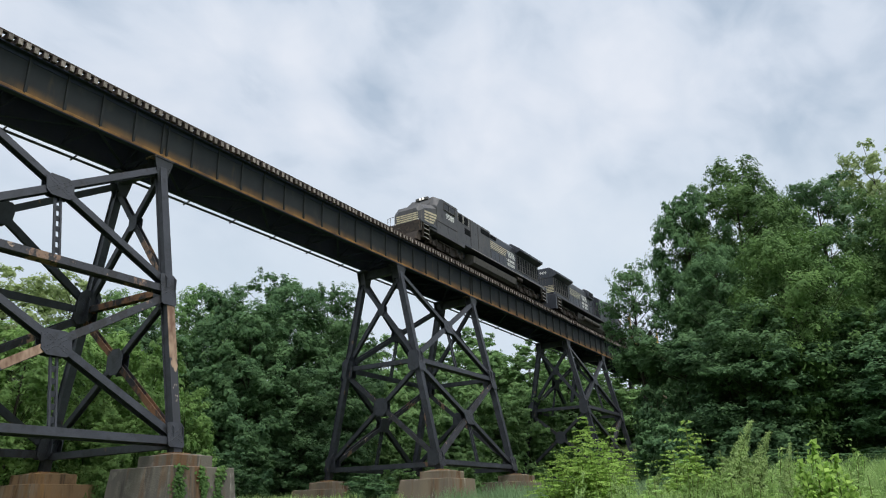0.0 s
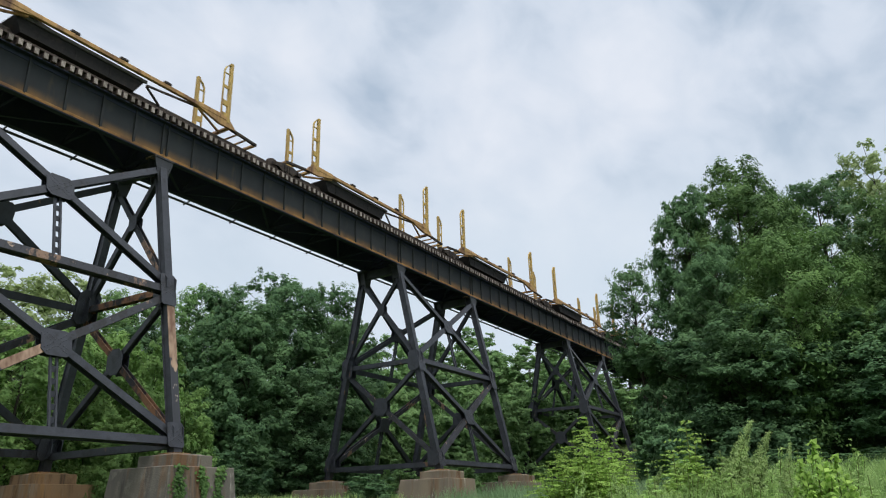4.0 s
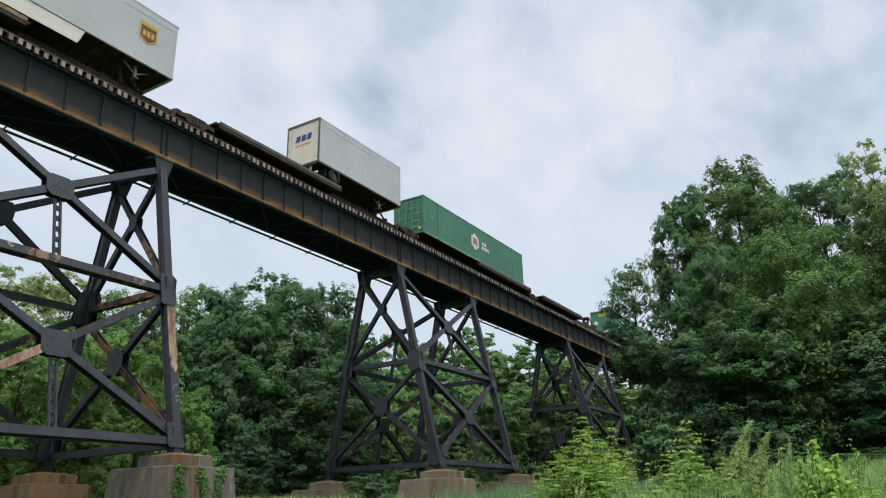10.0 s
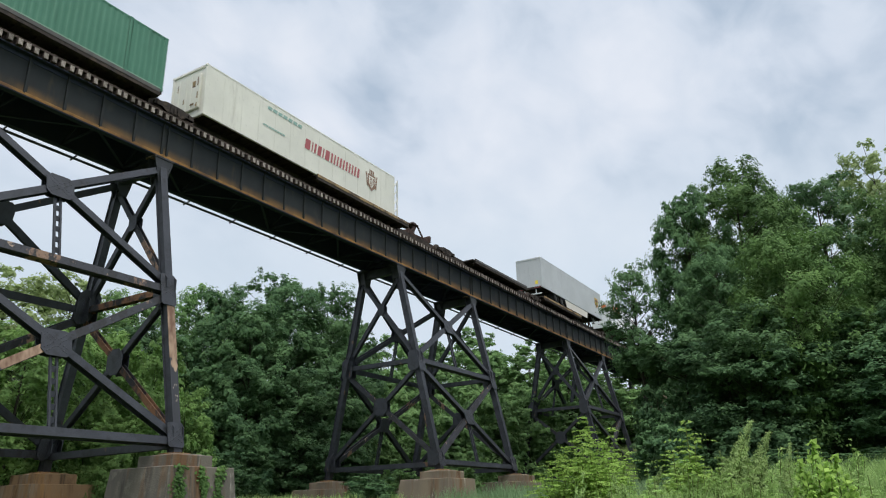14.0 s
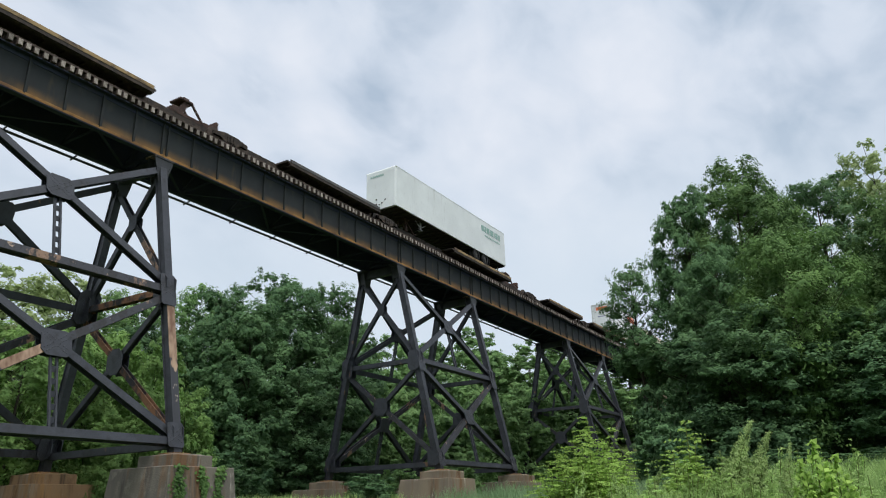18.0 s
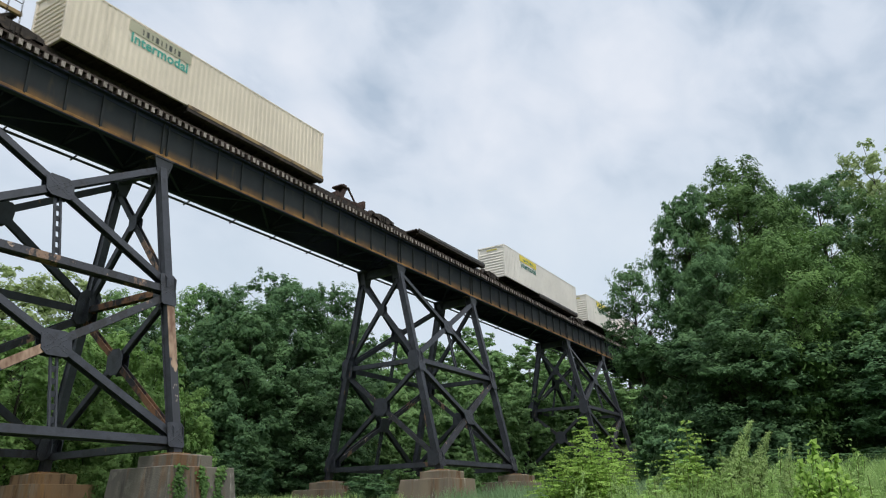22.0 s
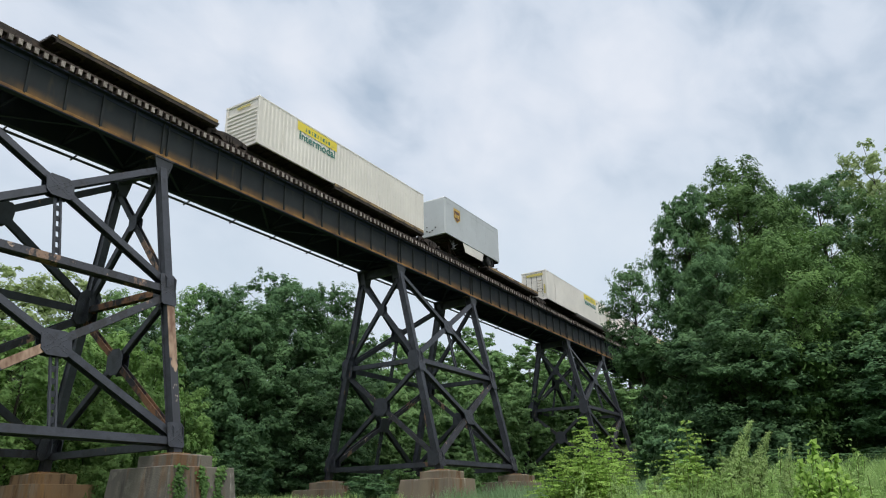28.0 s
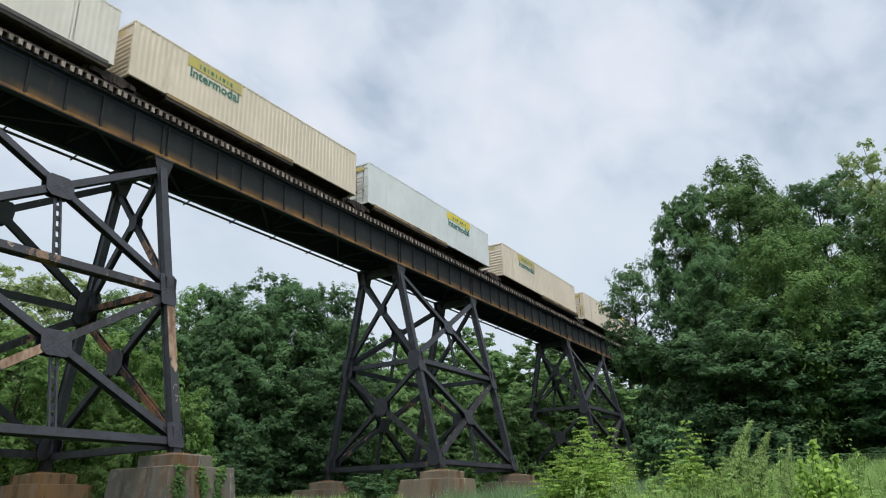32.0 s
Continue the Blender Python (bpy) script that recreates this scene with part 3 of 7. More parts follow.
        one("strut", lambda bm: channel_box(bm, P(s, 0.2, LOW), P(s, TOWER - 0.2, LOW), 0.29, 0.34, o), STEEL_WORN if worn and s < 0 else STEEL)
        for z0, z1 in ((LEG_TOP - 0.35, MID + 0.35), (MID - 0.35, LOW + 0.25)):
            one("diagonal", lambda bm: h_beam(bm, P(s, 0.15, z0), P(s, TOWER - 0.15, z1), 0.29, 0.28, o), STEEL)
            one("diagonal", lambda bm: h_beam(bm, P(s, TOWER - 0.15, z0, -0.02), P(s, 0.15, z1, -0.02), 0.29, 0.28, o), STEEL_WORN if z0 < 12 else STEEL)
            zc = (z0 + z1) / 2
            if worn and s == 1 and z0 < 12:
                a, b = (P(s, TOWER - 0.15, z0, -0.02).lerp(P(s, 0.15, z1, -0.02), k) + o * 0.15 for k in (0.5, 0.9))
                one("flange_plate", lambda bm: bar(bm, a, b, 0.292, 0.02, o), STEEL_FLAKED, "flange plate with flaking paint")
            for e in (0.165, -0.165):
                bm = bmesh.new()
                gusset(bm, P(s, TOWER / 2, zc, e), o * (1 if e > 0 else -1), (0, 0, 1), 1.1, 0.95, 0.2, rivets=e > 0)
                part("gusset_plate", bm, STEEL, tower)
            zl = MID if z0 > 12 else LOW
            hang = one("hanger", lambda bm: [bar(bm, P(s, TOWER / 2 + e, zc - 0.4), P(s, TOWER / 2 + e, zl + 0.1), 0.07, 0.1, o) for e in (-0.11, 0.11)], STEEL)
            n = 5
            for i in range(n):
                z = zl + 0.3 + (zc - 0.9 - zl) * (i + 0.3) / n
                bm = bmesh.new()
                block(bm, -0.02, 0.02, -0.08, 0.08, -0.1, 0.1, Matrix.Translation(P(s, TOWER / 2, z)))
                part("batten", bm, STEEL, hang)
    # faces across the track
    for y in ys:
        for z in (MID, LOW - 0.1):
            one("cross_strut", lambda bm: channel_box(bm, P(-1, y, z, -0.2), P(1, y, z, -0.2), 0.28, 0.28, (0, 1, 0)), STEEL_RUSTED if worn and z > 8 else STEEL)
        for z0, z1 in ((LEG_TOP - 0.5, MID + 0.3), (MID - 0.35, LOW + 0.3)):
            one("cross_diagonal", lambda bm: h_beam(bm, P(-1, y, z0), P(1, y, z1), 0.25, 0.24, (0, 1, 0)), STEEL_RUSTED if worn and z0 < 12 else STEEL_WORN if worn or z0 < 12 else STEEL)
            one("cross_diagonal", lambda bm: h_beam(bm, P(1, y + 0.02, z0), P(-1, y + 0.02, z1), 0.25, 0.24, (0, 1, 0)), STEEL)
            k0, k1 = leg_x(z0, -1), leg_x(z1)
            zc = z0 + (z1 - z0) * k0 / (k0 + k1)
            for e in (-0.16, 0.16):
                bm = bmesh.new()
                gusset(bm, (0, y + e, zc), (0, -1 if e < 0 else 1, 0), (0, 0, 1), 0.5 if z0 > 12 else 1.0, 0.75 if z0 > 12 else 1.1, 0.28, rivets=False)
                part("gusset_plate", bm, STEEL, tower)
        bm = bmesh.new()
        block(bm, -1.42, 1.2, y - 0.16, y + 0.16, LEG_TOP - 0.25, LEG_TOP + 0.28)
        part("cap_beam", bm, STEEL, tower)
    return tower


near_tower = make_tower(True)
near_tower.location = (0, FIRST, 0)
mid_tower = make_tower(False)
mid_tower.location = (0, FIRST + BAY, 0)
for k in (-2, -1, 2, 3):
    copy_thing(mid_tower, pose(0, FIRST + BAY * k, 0))


def tier(bm, x0, x1, y0, y1, z1, z0, slope):
    """A block of concrete, its sides leaning out towards the ground and its top edges worn."""
    d = (z1 - z0) * slope
    t = [bm.verts.new(q) for q in ((x0, y0, z1), (x1, y0, z1), (x1, y1, z1), (x0, y1, z1))]
    b = [bm.verts.new(q) for q in ((x0 - d, y0 - d, z0), (x1 + d, y0 - d, z0), (x1 + d, y1 + d, z0), (x0 - d, y1 + d, z0))]
    for i in range(4):
        bm.faces.new((b[i], b[(i + 1) % 4], t[(i + 1) % 4], t[i]))
    top = bm.faces.new(t)
    bm.faces.new(b[::-1])
    bmesh.ops.bevel(bm, geom=list(top.edges), offset=0.022, segments=1, affect="EDGES")


def make_pier(mat, look_of):
    """A stepped pier: its origin lies under the leg that it carries."""
    pier = empty("bridge_pier", "stepped weathered concrete pier " + look_of, "pier", "bridge piers")
    for name, x0, x1, y0, y1, z1, z0, slope in (("bearing_slab", -0.5, 0.78, -0.62, 0.62, 3.78, 3.7, 0.0), ("cap", -0.72, 1.15, -0.99, 0.80, 3.72, 3.30, 0.02), ("body", -1.95, 1.3, -1.22, 1.75, 3.31, -3.0, 0.085)):
        bm = bmesh.new()
        tier(bm, x0, x1, y0, y1, z1, z0, slope)
        part(name, bm, mat, pier)
    return pier


pier_plain, pier_brown = make_pier(CONCRETE, "with grey and rusty streaks"), make_pier(CONCRETE_STAINED, "stained rusty brown")
pier_tan = make_pier(CONCRETE_TAN, "in tan with pale lime runs")
pier_tan.location = (leg_x(BASE), FIRST + BAY, -0.004)
px = leg_x(BASE)
pier_plain.location, pier_brown.location = (px, FIRST + TOWER, 0), (-px, FIRST + TOWER, -0.3)
for k in (-2, -1, 0, 1, 2, 3):
    for dy in (0, TOWER):
        for s in (-1, 1):
            if k == 0 and dy or (k, dy, s) == (1, 0, 1):
                continue
            src = pier_tan if k > 0 else pier_plain if s > 0 else pier_brown
            copy_thing(src, pose(s * px, FIRST + BAY * k + dy, (0.0 if s > 0 else -0.3) - 0.004 * (k > 0)))


def make_span(y0, length, panels):
    """A deck girder span: two plate girders with stiffeners, flanges and cross frames."""
    span = empty("girder_span", "dark grey riveted plate girder span with rusty bottom flanges", "bridge girder", "bridge spans", at=(0, y0, 0))
    y1 = length - 0.004
    for s in (-1, 1):
        bm = bmesh.new()
        a, b = sorted((s * (GIRDER - 0.03), s * GIRDER))
        block(bm, a, b, 0.004, y1, GIRDER_LOW + 0.06, TIE_LOW - 0.06)
        # the far web gets the shade-toned steel instead of girder paint
        web = part("web_plate", bm, WEB_RUSTED if s > 0 else SHADE_STEEL, span)
        a, b = sorted((s * (GIRDER - 0.19), s * (GIRDER + 0.24)))
        bm = bmesh.new()
        block(bm, a, b, 0.004, y1, TIE_LOW - 0.06, TIE_LOW - 0.004)
        a2, b2 = sorted((s * GIRDER, s * (GIRDER + 0.03)))
        block(bm, a2, b2, 0.004, y1, TIE_LOW - 0.24, TIE_LOW - 0.06)
        # shade under the overhanging ties is put into this flange's colour
        part("top_flange", bm, SHADE_STEEL, span)
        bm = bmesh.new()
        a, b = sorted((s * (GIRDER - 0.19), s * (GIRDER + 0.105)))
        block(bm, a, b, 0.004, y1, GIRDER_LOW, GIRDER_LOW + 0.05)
        # shade tone of the underside, in the colour
        part("bottom_flange", bm, SHADE_STEEL, span)
        bm = bmesh.new()
        a2, b2 = sorted((s * GIRDER, s * (GIRDER + 0.115)))
        prism(bm, [(a2, GIRDER_LOW + 0.054), (b2, GIRDER_LOW + 0.054), (b2, GIRDER_LOW + 0.13), (s * (GIRDER + 0.035), GIRDER_LOW + 0.15), (s * (GIRDER + 0.035), GIRDER_LOW + 0.22), (s * GIRDER, GIRDER_LOW + 0.22)] if s > 0 else
              [(b2, GIRDER_LOW + 0.054), (a2, GIRDER_LOW + 0.054), (a2, GIRDER_LOW + 0.13), (s * (GIRDER + 0.035), GIRDER_LOW + 0.15), (s * (GIRDER + 0.035), GIRDER_LOW + 0.22), (s * GIRDER, GIRDER_LOW + 0.22)], 0.004, y1)
        part("flange_angle", bm, RUST, span, "rust-streaked bottom flange angle")
        first = None
        a, b = sorted((s * (GIRDER + 0.04), s * (GIRDER + 0.11)))
        for i in range(panels + 1):
            pair = (0.14,) if i == 0 else ((y1 - 0.14,) if i == panels else (i * length / panels,))
            for y in pair:
                if first is None:
                    bm = bmesh.new()
                    block(bm, a, b, -0.02, 0.02, GIRDER_LOW + 0.16, TIE_LOW - 0.062)
                    a3, b3 = sorted((s * (GIRDER + 0.0005), s * (GIRDER + 0.04)))
                    block(bm, a3, b3, -0.02, 0.12, GIRDER_LOW + 0.224, TIE_LOW - 0.222)
                    first = part("stiffener", bm, WEB, span)
                    first.location.y = y
                else:
                    again(first, Matrix.Translation((0, y, 0)))
    frame_part = None
    for i in range(0, panels + 1, 2):
        y = min(max(i * length / panels, 0.3), length - 0.3)
        if frame_part is None:
            bm = bmesh.new()
            for a, b in (((-1.28, 0, GIRDER_LOW + 0.15), (1.28, 0, TIE_LOW - 0.2)), ((1.28, 0.05, GIRDER_LOW + 0.15), (-1.28, 0.05, TIE_LOW - 0.2)),
                         ((-1.28, 0, GIRDER_LOW + 0.12), (1.28, 0, GIRDER_LOW + 0.12)), ((-1.28, 0, TIE_LOW - 0.2), (1.28, 0, TIE_LOW - 0.2))):
                bar(bm, a, b, 0.1, 0.04, (0, 1, 0))
            # cross frames and braces carry the same painted-in shade
            frame_part = part("cross_frame", bm, SHADE_STEEL, span)
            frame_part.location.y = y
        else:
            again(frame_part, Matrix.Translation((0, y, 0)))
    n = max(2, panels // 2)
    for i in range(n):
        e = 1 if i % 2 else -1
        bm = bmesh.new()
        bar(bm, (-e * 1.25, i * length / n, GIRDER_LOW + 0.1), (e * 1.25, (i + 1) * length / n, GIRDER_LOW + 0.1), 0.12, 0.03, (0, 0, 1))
        part("lateral_brace", bm, SHADE_STEEL, span)


for k in range(-2, 4):
    make_span(FIRST + BAY * k, TOWER, 6)
    make_span(FIRST + BAY * k + TOWER, BAY - TOWER, 12)
make_span(FIRST + BAY * -2 - (BAY - TOWER), BAY - TOWER, 12)


def make_deck():
    """Open timber deck: ties, guard timbers, rails."""
    deck = empty("open_bridge_deck", "open railway bridge deck of weathered timber ties", "bridge deck")
    pitch, y_from, y_to = 0.356, 8.0, 112.0
    bm = bmesh.new()
    soft_block(bm, -1.70, 1.70, -0.1, 0.1, TIE_LOW, TIE_TOP, 0.012)
    first = part("tie", bm, TIMBER, deck)
    first.data.materials.append(TIMBER_END)
    for p in first.data.polygons:
        if abs(p.normal.x) > 0.9:
            p.material_index = 1
    rng = random.Random(4)
    y = y_from
    first.location = (0, y, 0)
    while y < y_to:
        y += pitch
        again(first, pose(rng.uniform(-0.035, 0.05), y + rng.uniform(-0.02, 0.02), rng.uniform(-0.012, 0.004), 0, 0, rng.uniform(-0.7, 0.7)))
    bm = bmesh.new()
    yy = -62.0
    while yy < y_from - 0.1:
        block(bm, -1.70, 1.70, yy - 0.115, yy + 0.115, TIE_LOW, TIE_TOP)
        yy += pitch
    tagged(part("far_ties", bm, TIMBER, deck), kind="stuff")
    for s in (-1, 1):
        y = -62.0
        while y < 112:
            n = rng.uniform(6.5, 7.5)
            a, b = sorted((s * 1.45, s * 1.64))
            bm = bmesh.new()
            soft_block(bm, a, b, y, y + n - 0.02, TIE_TOP, TIE_TOP + 0.10 + rng.uniform(-0.006, 0.006), 0.012)
            part("guard_timber", bm, TIMBER, deck)
            y += n
        bm = bmesh.new()
        a, b = sorted((s * 0.42, s * 0.50))
        block(bm, a, b, -62, 112, TIE_TOP, TIE_TOP + 0.2)
        part("guard_rail", bm, RAIL, deck)


make_deck()


def make_rails():
    track = empty("railway_track", "single railway track on ballast beyond the bridge", "track", kind="structure")
    for s in (-1, 1):
        bm = bmesh.new()
        c = s * 0.7525
        for w, z0, z1 in ((0.07, TIE_TOP, TIE_TOP + 0.03), (0.012, TIE_TOP + 0.03, RAIL_TOP - 0.04), (0.037, RAIL_TOP - 0.04, RAIL_TOP)):
            block(bm, c - w, c + w, -700, 800, z0, z1)
        part("rail", bm, RAIL, track)
    for y0, y1 in ((-700, -62), (112.2, 800)):
        bm = bmesh.new()
        prism(bm, [(-3.4, TIE_TOP - 1.4), (3.4, TIE_TOP - 1.4), (1.9, TIE_TOP - 0.03), (-1.9, TIE_TOP - 0.03)], y0, y1)
        part("ballast_bed", bm, BALLAST, track, "grey crushed stone ballast")


make_rails()


def make_abutment(y0, y1):
    ab = empty("bridge_abutment", "weathered concrete bridge abutment", "abutment", "abutments")
    bm = bmesh.new()
    block(bm, -3.2, 3.2, y0, y1, 6.0, GIRDER_LOW - 0.004)
    bmesh.ops.bevel(bm, geom=list(bm.edges), offset=0.05, segments=1, affect="EDGES")
    part("breast_wall", bm, CONCRETE, ab)


make_abutment(111.0, 114.5)
make_abutment(-67.0, -64.0)


def make_conduit():
    pipe = empty("cable_conduit", "thin dark cable conduit hung on brackets along the girder", "conduit")
    bm = bmesh.new()
    rod(bm, (-1.70, -60, GIRDER_LOW - 0.06), (-1.70, 110, GIRDER_LOW - 0.06), 0.06)
    part("pipe", bm, STEEL, pipe)
    first = None
    for i in range(-14, 30):
        y = i * 3.1 + 0.7
        if first is None:
            bm = bmesh.new()
            bar(bm, (-1.36, 0, GIRDER_LOW - 0.02), (-1.86, 0, GIRDER_LOW - 0.12), 0.06, 0.05, (0, 0, 1))
            first = part("bracket", bm, STEEL, pipe)
            first.location.y = y
        else:
            again(first, Matrix.Translation((0, y, 0)))


make_conduit()

# ---------------------------------------------------------------- train
MOVING = []          # (thing, place along the train at its leading end, turned round)
MESHES = {}


def shared(name, build, material, smooth=False):
    """A mesh made once and used by many parts."""
    if name not in MESHES:
        bm = bmesh.new()
        build(bm)
        bmesh.ops.recalc_face_normals(bm, faces=bm.faces)
        me = bpy.data.meshes.new(name)
        bm.to_mesh(me)
        bm.free()
        me.materials.append(material)
        if smooth:
            me.polygons.foreach_set("use_smooth", [True] * len(me.polygons))
        MESHES[name] = me
    return MESHES[name]


def piece(name, mesh, parent, x=0.0, y=0.0, z=0.0, rz=0.0, label=""):
    ob = new(name, mesh)
    ob.parent = parent
    ob.matrix_basis = pose(x, y, z, 0, 0, rz)
    return tagged(ob, label)


def ring_x(bm, x0, x1, r, sides=20, r_in=0.0):
    """A disc or drum with its axis across the track."""
    rings = []
    for x, rr in ((x0, r), (x1, r)):
        rings.append([bm.verts.new((x, rr * math.cos(2 * math.pi * i / sides), rr * math.sin(2 * math.pi * i / sides))) for i in range(sides)])
    for i in range(sides):
        j = (i + 1) % sides
        bm.faces.new((rings[0][i], rings[0][j], rings[1][j], rings[1][i]))
    bm.faces.new(rings[0][::-1])
    bm.faces.new(rings[1])


def wheelset_mesh(bm, r=0.42):
    for s in (-1, 1):
        a, b = sorted((s * 0.69, s * 0.81))
        ring_x(bm, a, b, r, 22)
        a, b = sorted((s * 0.66, s * 0.69))
        ring_x(bm, a, b, r + 0.03, 22)
        a, b = sorted((s * 0.81, s * 0.83))
        ring_x(bm, a, b, 0.16, 12)
    ring_x(bm, -0.7, 0.7, 0.09, 10)


def side_frame_mesh(bm, half=0.9):
    o = [(-half - 0.22, 0.36), (-half - 0.22, 0.56), (-half + 0.1, 0.62), (-0.45, 0.72), (0.45, 0.72), (half - 0.1, 0.62), (half + 0.22, 0.56), (half + 0.22, 0.36),
         (half - 0.2, 0.40), (0.42, 0.22), (-0.42, 0.22), (-half + 0.2, 0.40)]
    side_prism(bm, o, -0.07, 0.07)
    for y in (-half, half):
        block(bm, 0.07, 0.14, y - 0.13, y + 0.13, 0.34, 0.56)
    for y in (-0.2, 0.0, 0.2):
        block(bm, 0.07, 0.12, y - 0.06, y + 0.06, 0.26, 0.62)


def bogie(parent, y, wheel=0.42):
    b = new("bogie")
    b.parent = parent
    b.location = (0, y, 0)
    ws = shared("wheelset", wheelset_mesh, IRON)
    for dy in (-0.9, 0.9):
        piece("wheelset", ws, b, 0, dy, wheel)
    sf = shared("side_frame", side_frame_mesh, UNDER)
    piece("side_frame", sf, b, 0.98, 0, 0)
    piece("side_frame", sf, b, -0.98, 0, 0, 180)
    piece("bolster", shared("bolster", lambda bm: soft_block(bm, -0.95, 0.95, -0.22, 0.22, 0.42, 0.72, 0.03), UNDER), b)
    return b


def coupler_mesh(bm):
    soft_block(bm, -0.1, 0.1, -0.55, 0.0, 0.72, 0.94, 0.02)
    soft_block(bm, -0.19, 0.19, -0.78, -0.52, 0.68, 0.98, 0.04)
    rod(bm, (0.3, 0.1, 0.7), (0.28, -0.6, 0.35), 0.03)


# ---- spine cars
def hitch_mesh(bm):
    """A folding trailer hitch: head plate on two struts and a stout foot."""
    soft_block(bm, -0.42, 0.42, -0.35, 0.35, 1.72, 1.86, 0.04)
    for s in (-1, 1):
        bar(bm, (s * 0.3, -0.1, 1.75), (s * 0.38, 0.0, 0.9), 0.12, 0.10)
        bar(bm, (s * 0.2, 0.2, 1.75), (s * 0.25, 1.15, 0.95), 0.10, 0.08)
    block(bm, -0.45, 0.45, 1.0, 1.2, 0.9, 1.02)


def folded_hitch_mesh(bm):
    """The same hitch half let down: a head on a leaning foot, a stay behind it and the stop at its end."""
    soft_block(bm, -0.42, 0.42, -0.42, 0.42, 1.70, 1.86, 0.05)
    soft_block(bm, -0.34, 0.34, -0.16, 0.22, 1.84, 1.98, 0.04)
    for s in (-1, 1):
        bar(bm, (s * 0.24, 0.1, 1.75), (s * 0.26, -0.35, 0.9), 0.30, 0.16)
        bar(bm, (s * 0.34, 0.38, 1.72), (s * 0.34, 1.05, 1.02), 0.09, 0.09)
        bar(bm, (s * 0.28, -0.9, 0.98), (s * 0.28, 1.9, 0.98), 0.16, 0.14)
    soft_block(bm, -0.36, 0.36, -0.75, -0.35, 0.9, 1.28, 0.05)
    soft_block(bm, -0.3, 0.3, 1.2, 1.95, 0.93, 1.2, 0.05)
    soft_block(bm, -0.42, 0.42, 1.85, 2.05, 0.95, 1.48, 0.04)
    soft_block(bm, -0.2, 0.2, 2.0, 2.14, 1.3, 1.56, 0.03)


def make_spine(s0, s1, deck, hitch=None, folded=None, tan=False):
    """One unit of an articulated spine car from s0 to s1, with its trailer deck and hitch."""
    n = s1 - s0
    car = empty("spine_car", "grimy dark steel articulated spine car unit" + (" with tan side sills" if tan else ""), "rail car", "spine cars of the train")
    bm = bmesh.new()
    soft_block(bm, -0.34, 0.34, 0.35, n - 0.35, 0.50, 0.93, 0.03)
    for y in np.arange(1.2, n - 1, 1.5):
        block(bm, -0.37, 0.37, y - 0.02, y + 0.02, 0.52, 0.91)
    part("centre_sill", bm, UNDER, car)
    for y in (0.0, n):
        bogie(car, y)
    arm = shared("container_arm", lambda bm: [soft_block(bm, -1.3, 1.3, -0.12, 0.12, 0.78, 0.905, 0.02), block(bm, -1.3, -1.12, -0.15, 0.15, 0.7, 0.78), block(bm, 1.12, 1.3, -0.15, 0.15, 0.7, 0.78)], UNDER)
    for y in (n / 2 - 0.4,):
        piece("container_arm", arm, car, 0, y, 0)
    a, b = deck[0] - s0, deck[1] - s0
    bm = bmesh.new()
    block(bm, -1.25, 1.25, a, b, 0.77, 0.81)
    for s in (-1, 1):
        x0, x1 = sorted((s * 1.25, s * 1.33))
        block(bm, x0, x1, a, b, 0.62, 0.985)
        x0, x1 = sorted((s * 1.02, s * 1.25))
        block(bm, x0, x1, a, b, 0.60, 0.64)
    for y in np.arange(a + 0.5, b, 0.9):
        block(bm, -1.25, 1.25, y - 0.05, y + 0.05, 0.62, 0.77)
    deck_ob = part("trailer_deck", bm, UNDER, car)
    for s in (-1, 1):
        x0, x1 = sorted((s * 1.33, s * 1.345))
        bm = bmesh.new()
        block(bm, x0, x1, a + 0.02, b - 0.02, 0.80, 0.975)
        part("edge_strip", bm, SILL if tan else LOCO_GREY, deck_ob)
    for y in (a, b):
        piece("ramp_plate", shared("ramp_plate", lambda bm: block(bm, -1.2, 1.2, -0.18, 0.18, 0.83, 0.93), UNDER), car, 0, y, 0)
    if hitch is not None:
        piece("hitch", shared("hitch", hitch_mesh, HITCH), car, 0, hitch - s0, 0, 0, "raised trailer hitch")
    if folded is not None:
        piece("hitch", shared("folded_hitch", folded_hitch_mesh, HITCH), car, 0, folded - s0, 0, 0, "folded trailer hitch")
    MOVING.append((car, s0, False))
    return car


def end_platform(car, y):
    """The raised end of a car at y: tan side beams on knees, a cross beam, grab posts and a hand rail."""
    for s in (-1, 1):
        bm = bmesh.new()
        soft_block(bm, s * 1.0 - 0.07, s * 1.0 + 0.07, y - 2.6, y, 1.08, 1.27, 0.02)
        part("end_beam", bm, SILL, car, "worn tan end beam")
        bm = bmesh.new()
        bar(bm, (s * 0.95, y - 0.25, 1.1), (s * 0.3, y - 1.0, 0.7), 0.12, 0.16, (0, 0, 1))
        part("knee_brace", bm, UNDER, car)
        for e, top in ((-0.08, 1.92), (-0.6, 1.75)):
            bm = bmesh.new()
            rod(bm, (s * 1.09, y + e, 0.6), (s * 1.09, y + e, top), 0.022)
            part("grab_post", bm, UNDER, car)
        bm = bmesh.new()
        rod(bm, (s * 1.09, y - 0.08, 1.62), (s * 1.09, y - 0.6, 1.62), 0.018)
        part("hand_rail", bm, UNDER, car)
    bm = bmesh.new()
    soft_block(bm, -0.93, 0.93, y - 0.3, y - 0.12, 1.02, 1.2, 0.02)
    soft_block(bm, -0.5, 0.5, y - 1.1, y - 0.2, 0.55, 0.98, 0.05)
    part("cross_beam", bm, HITCH, car)


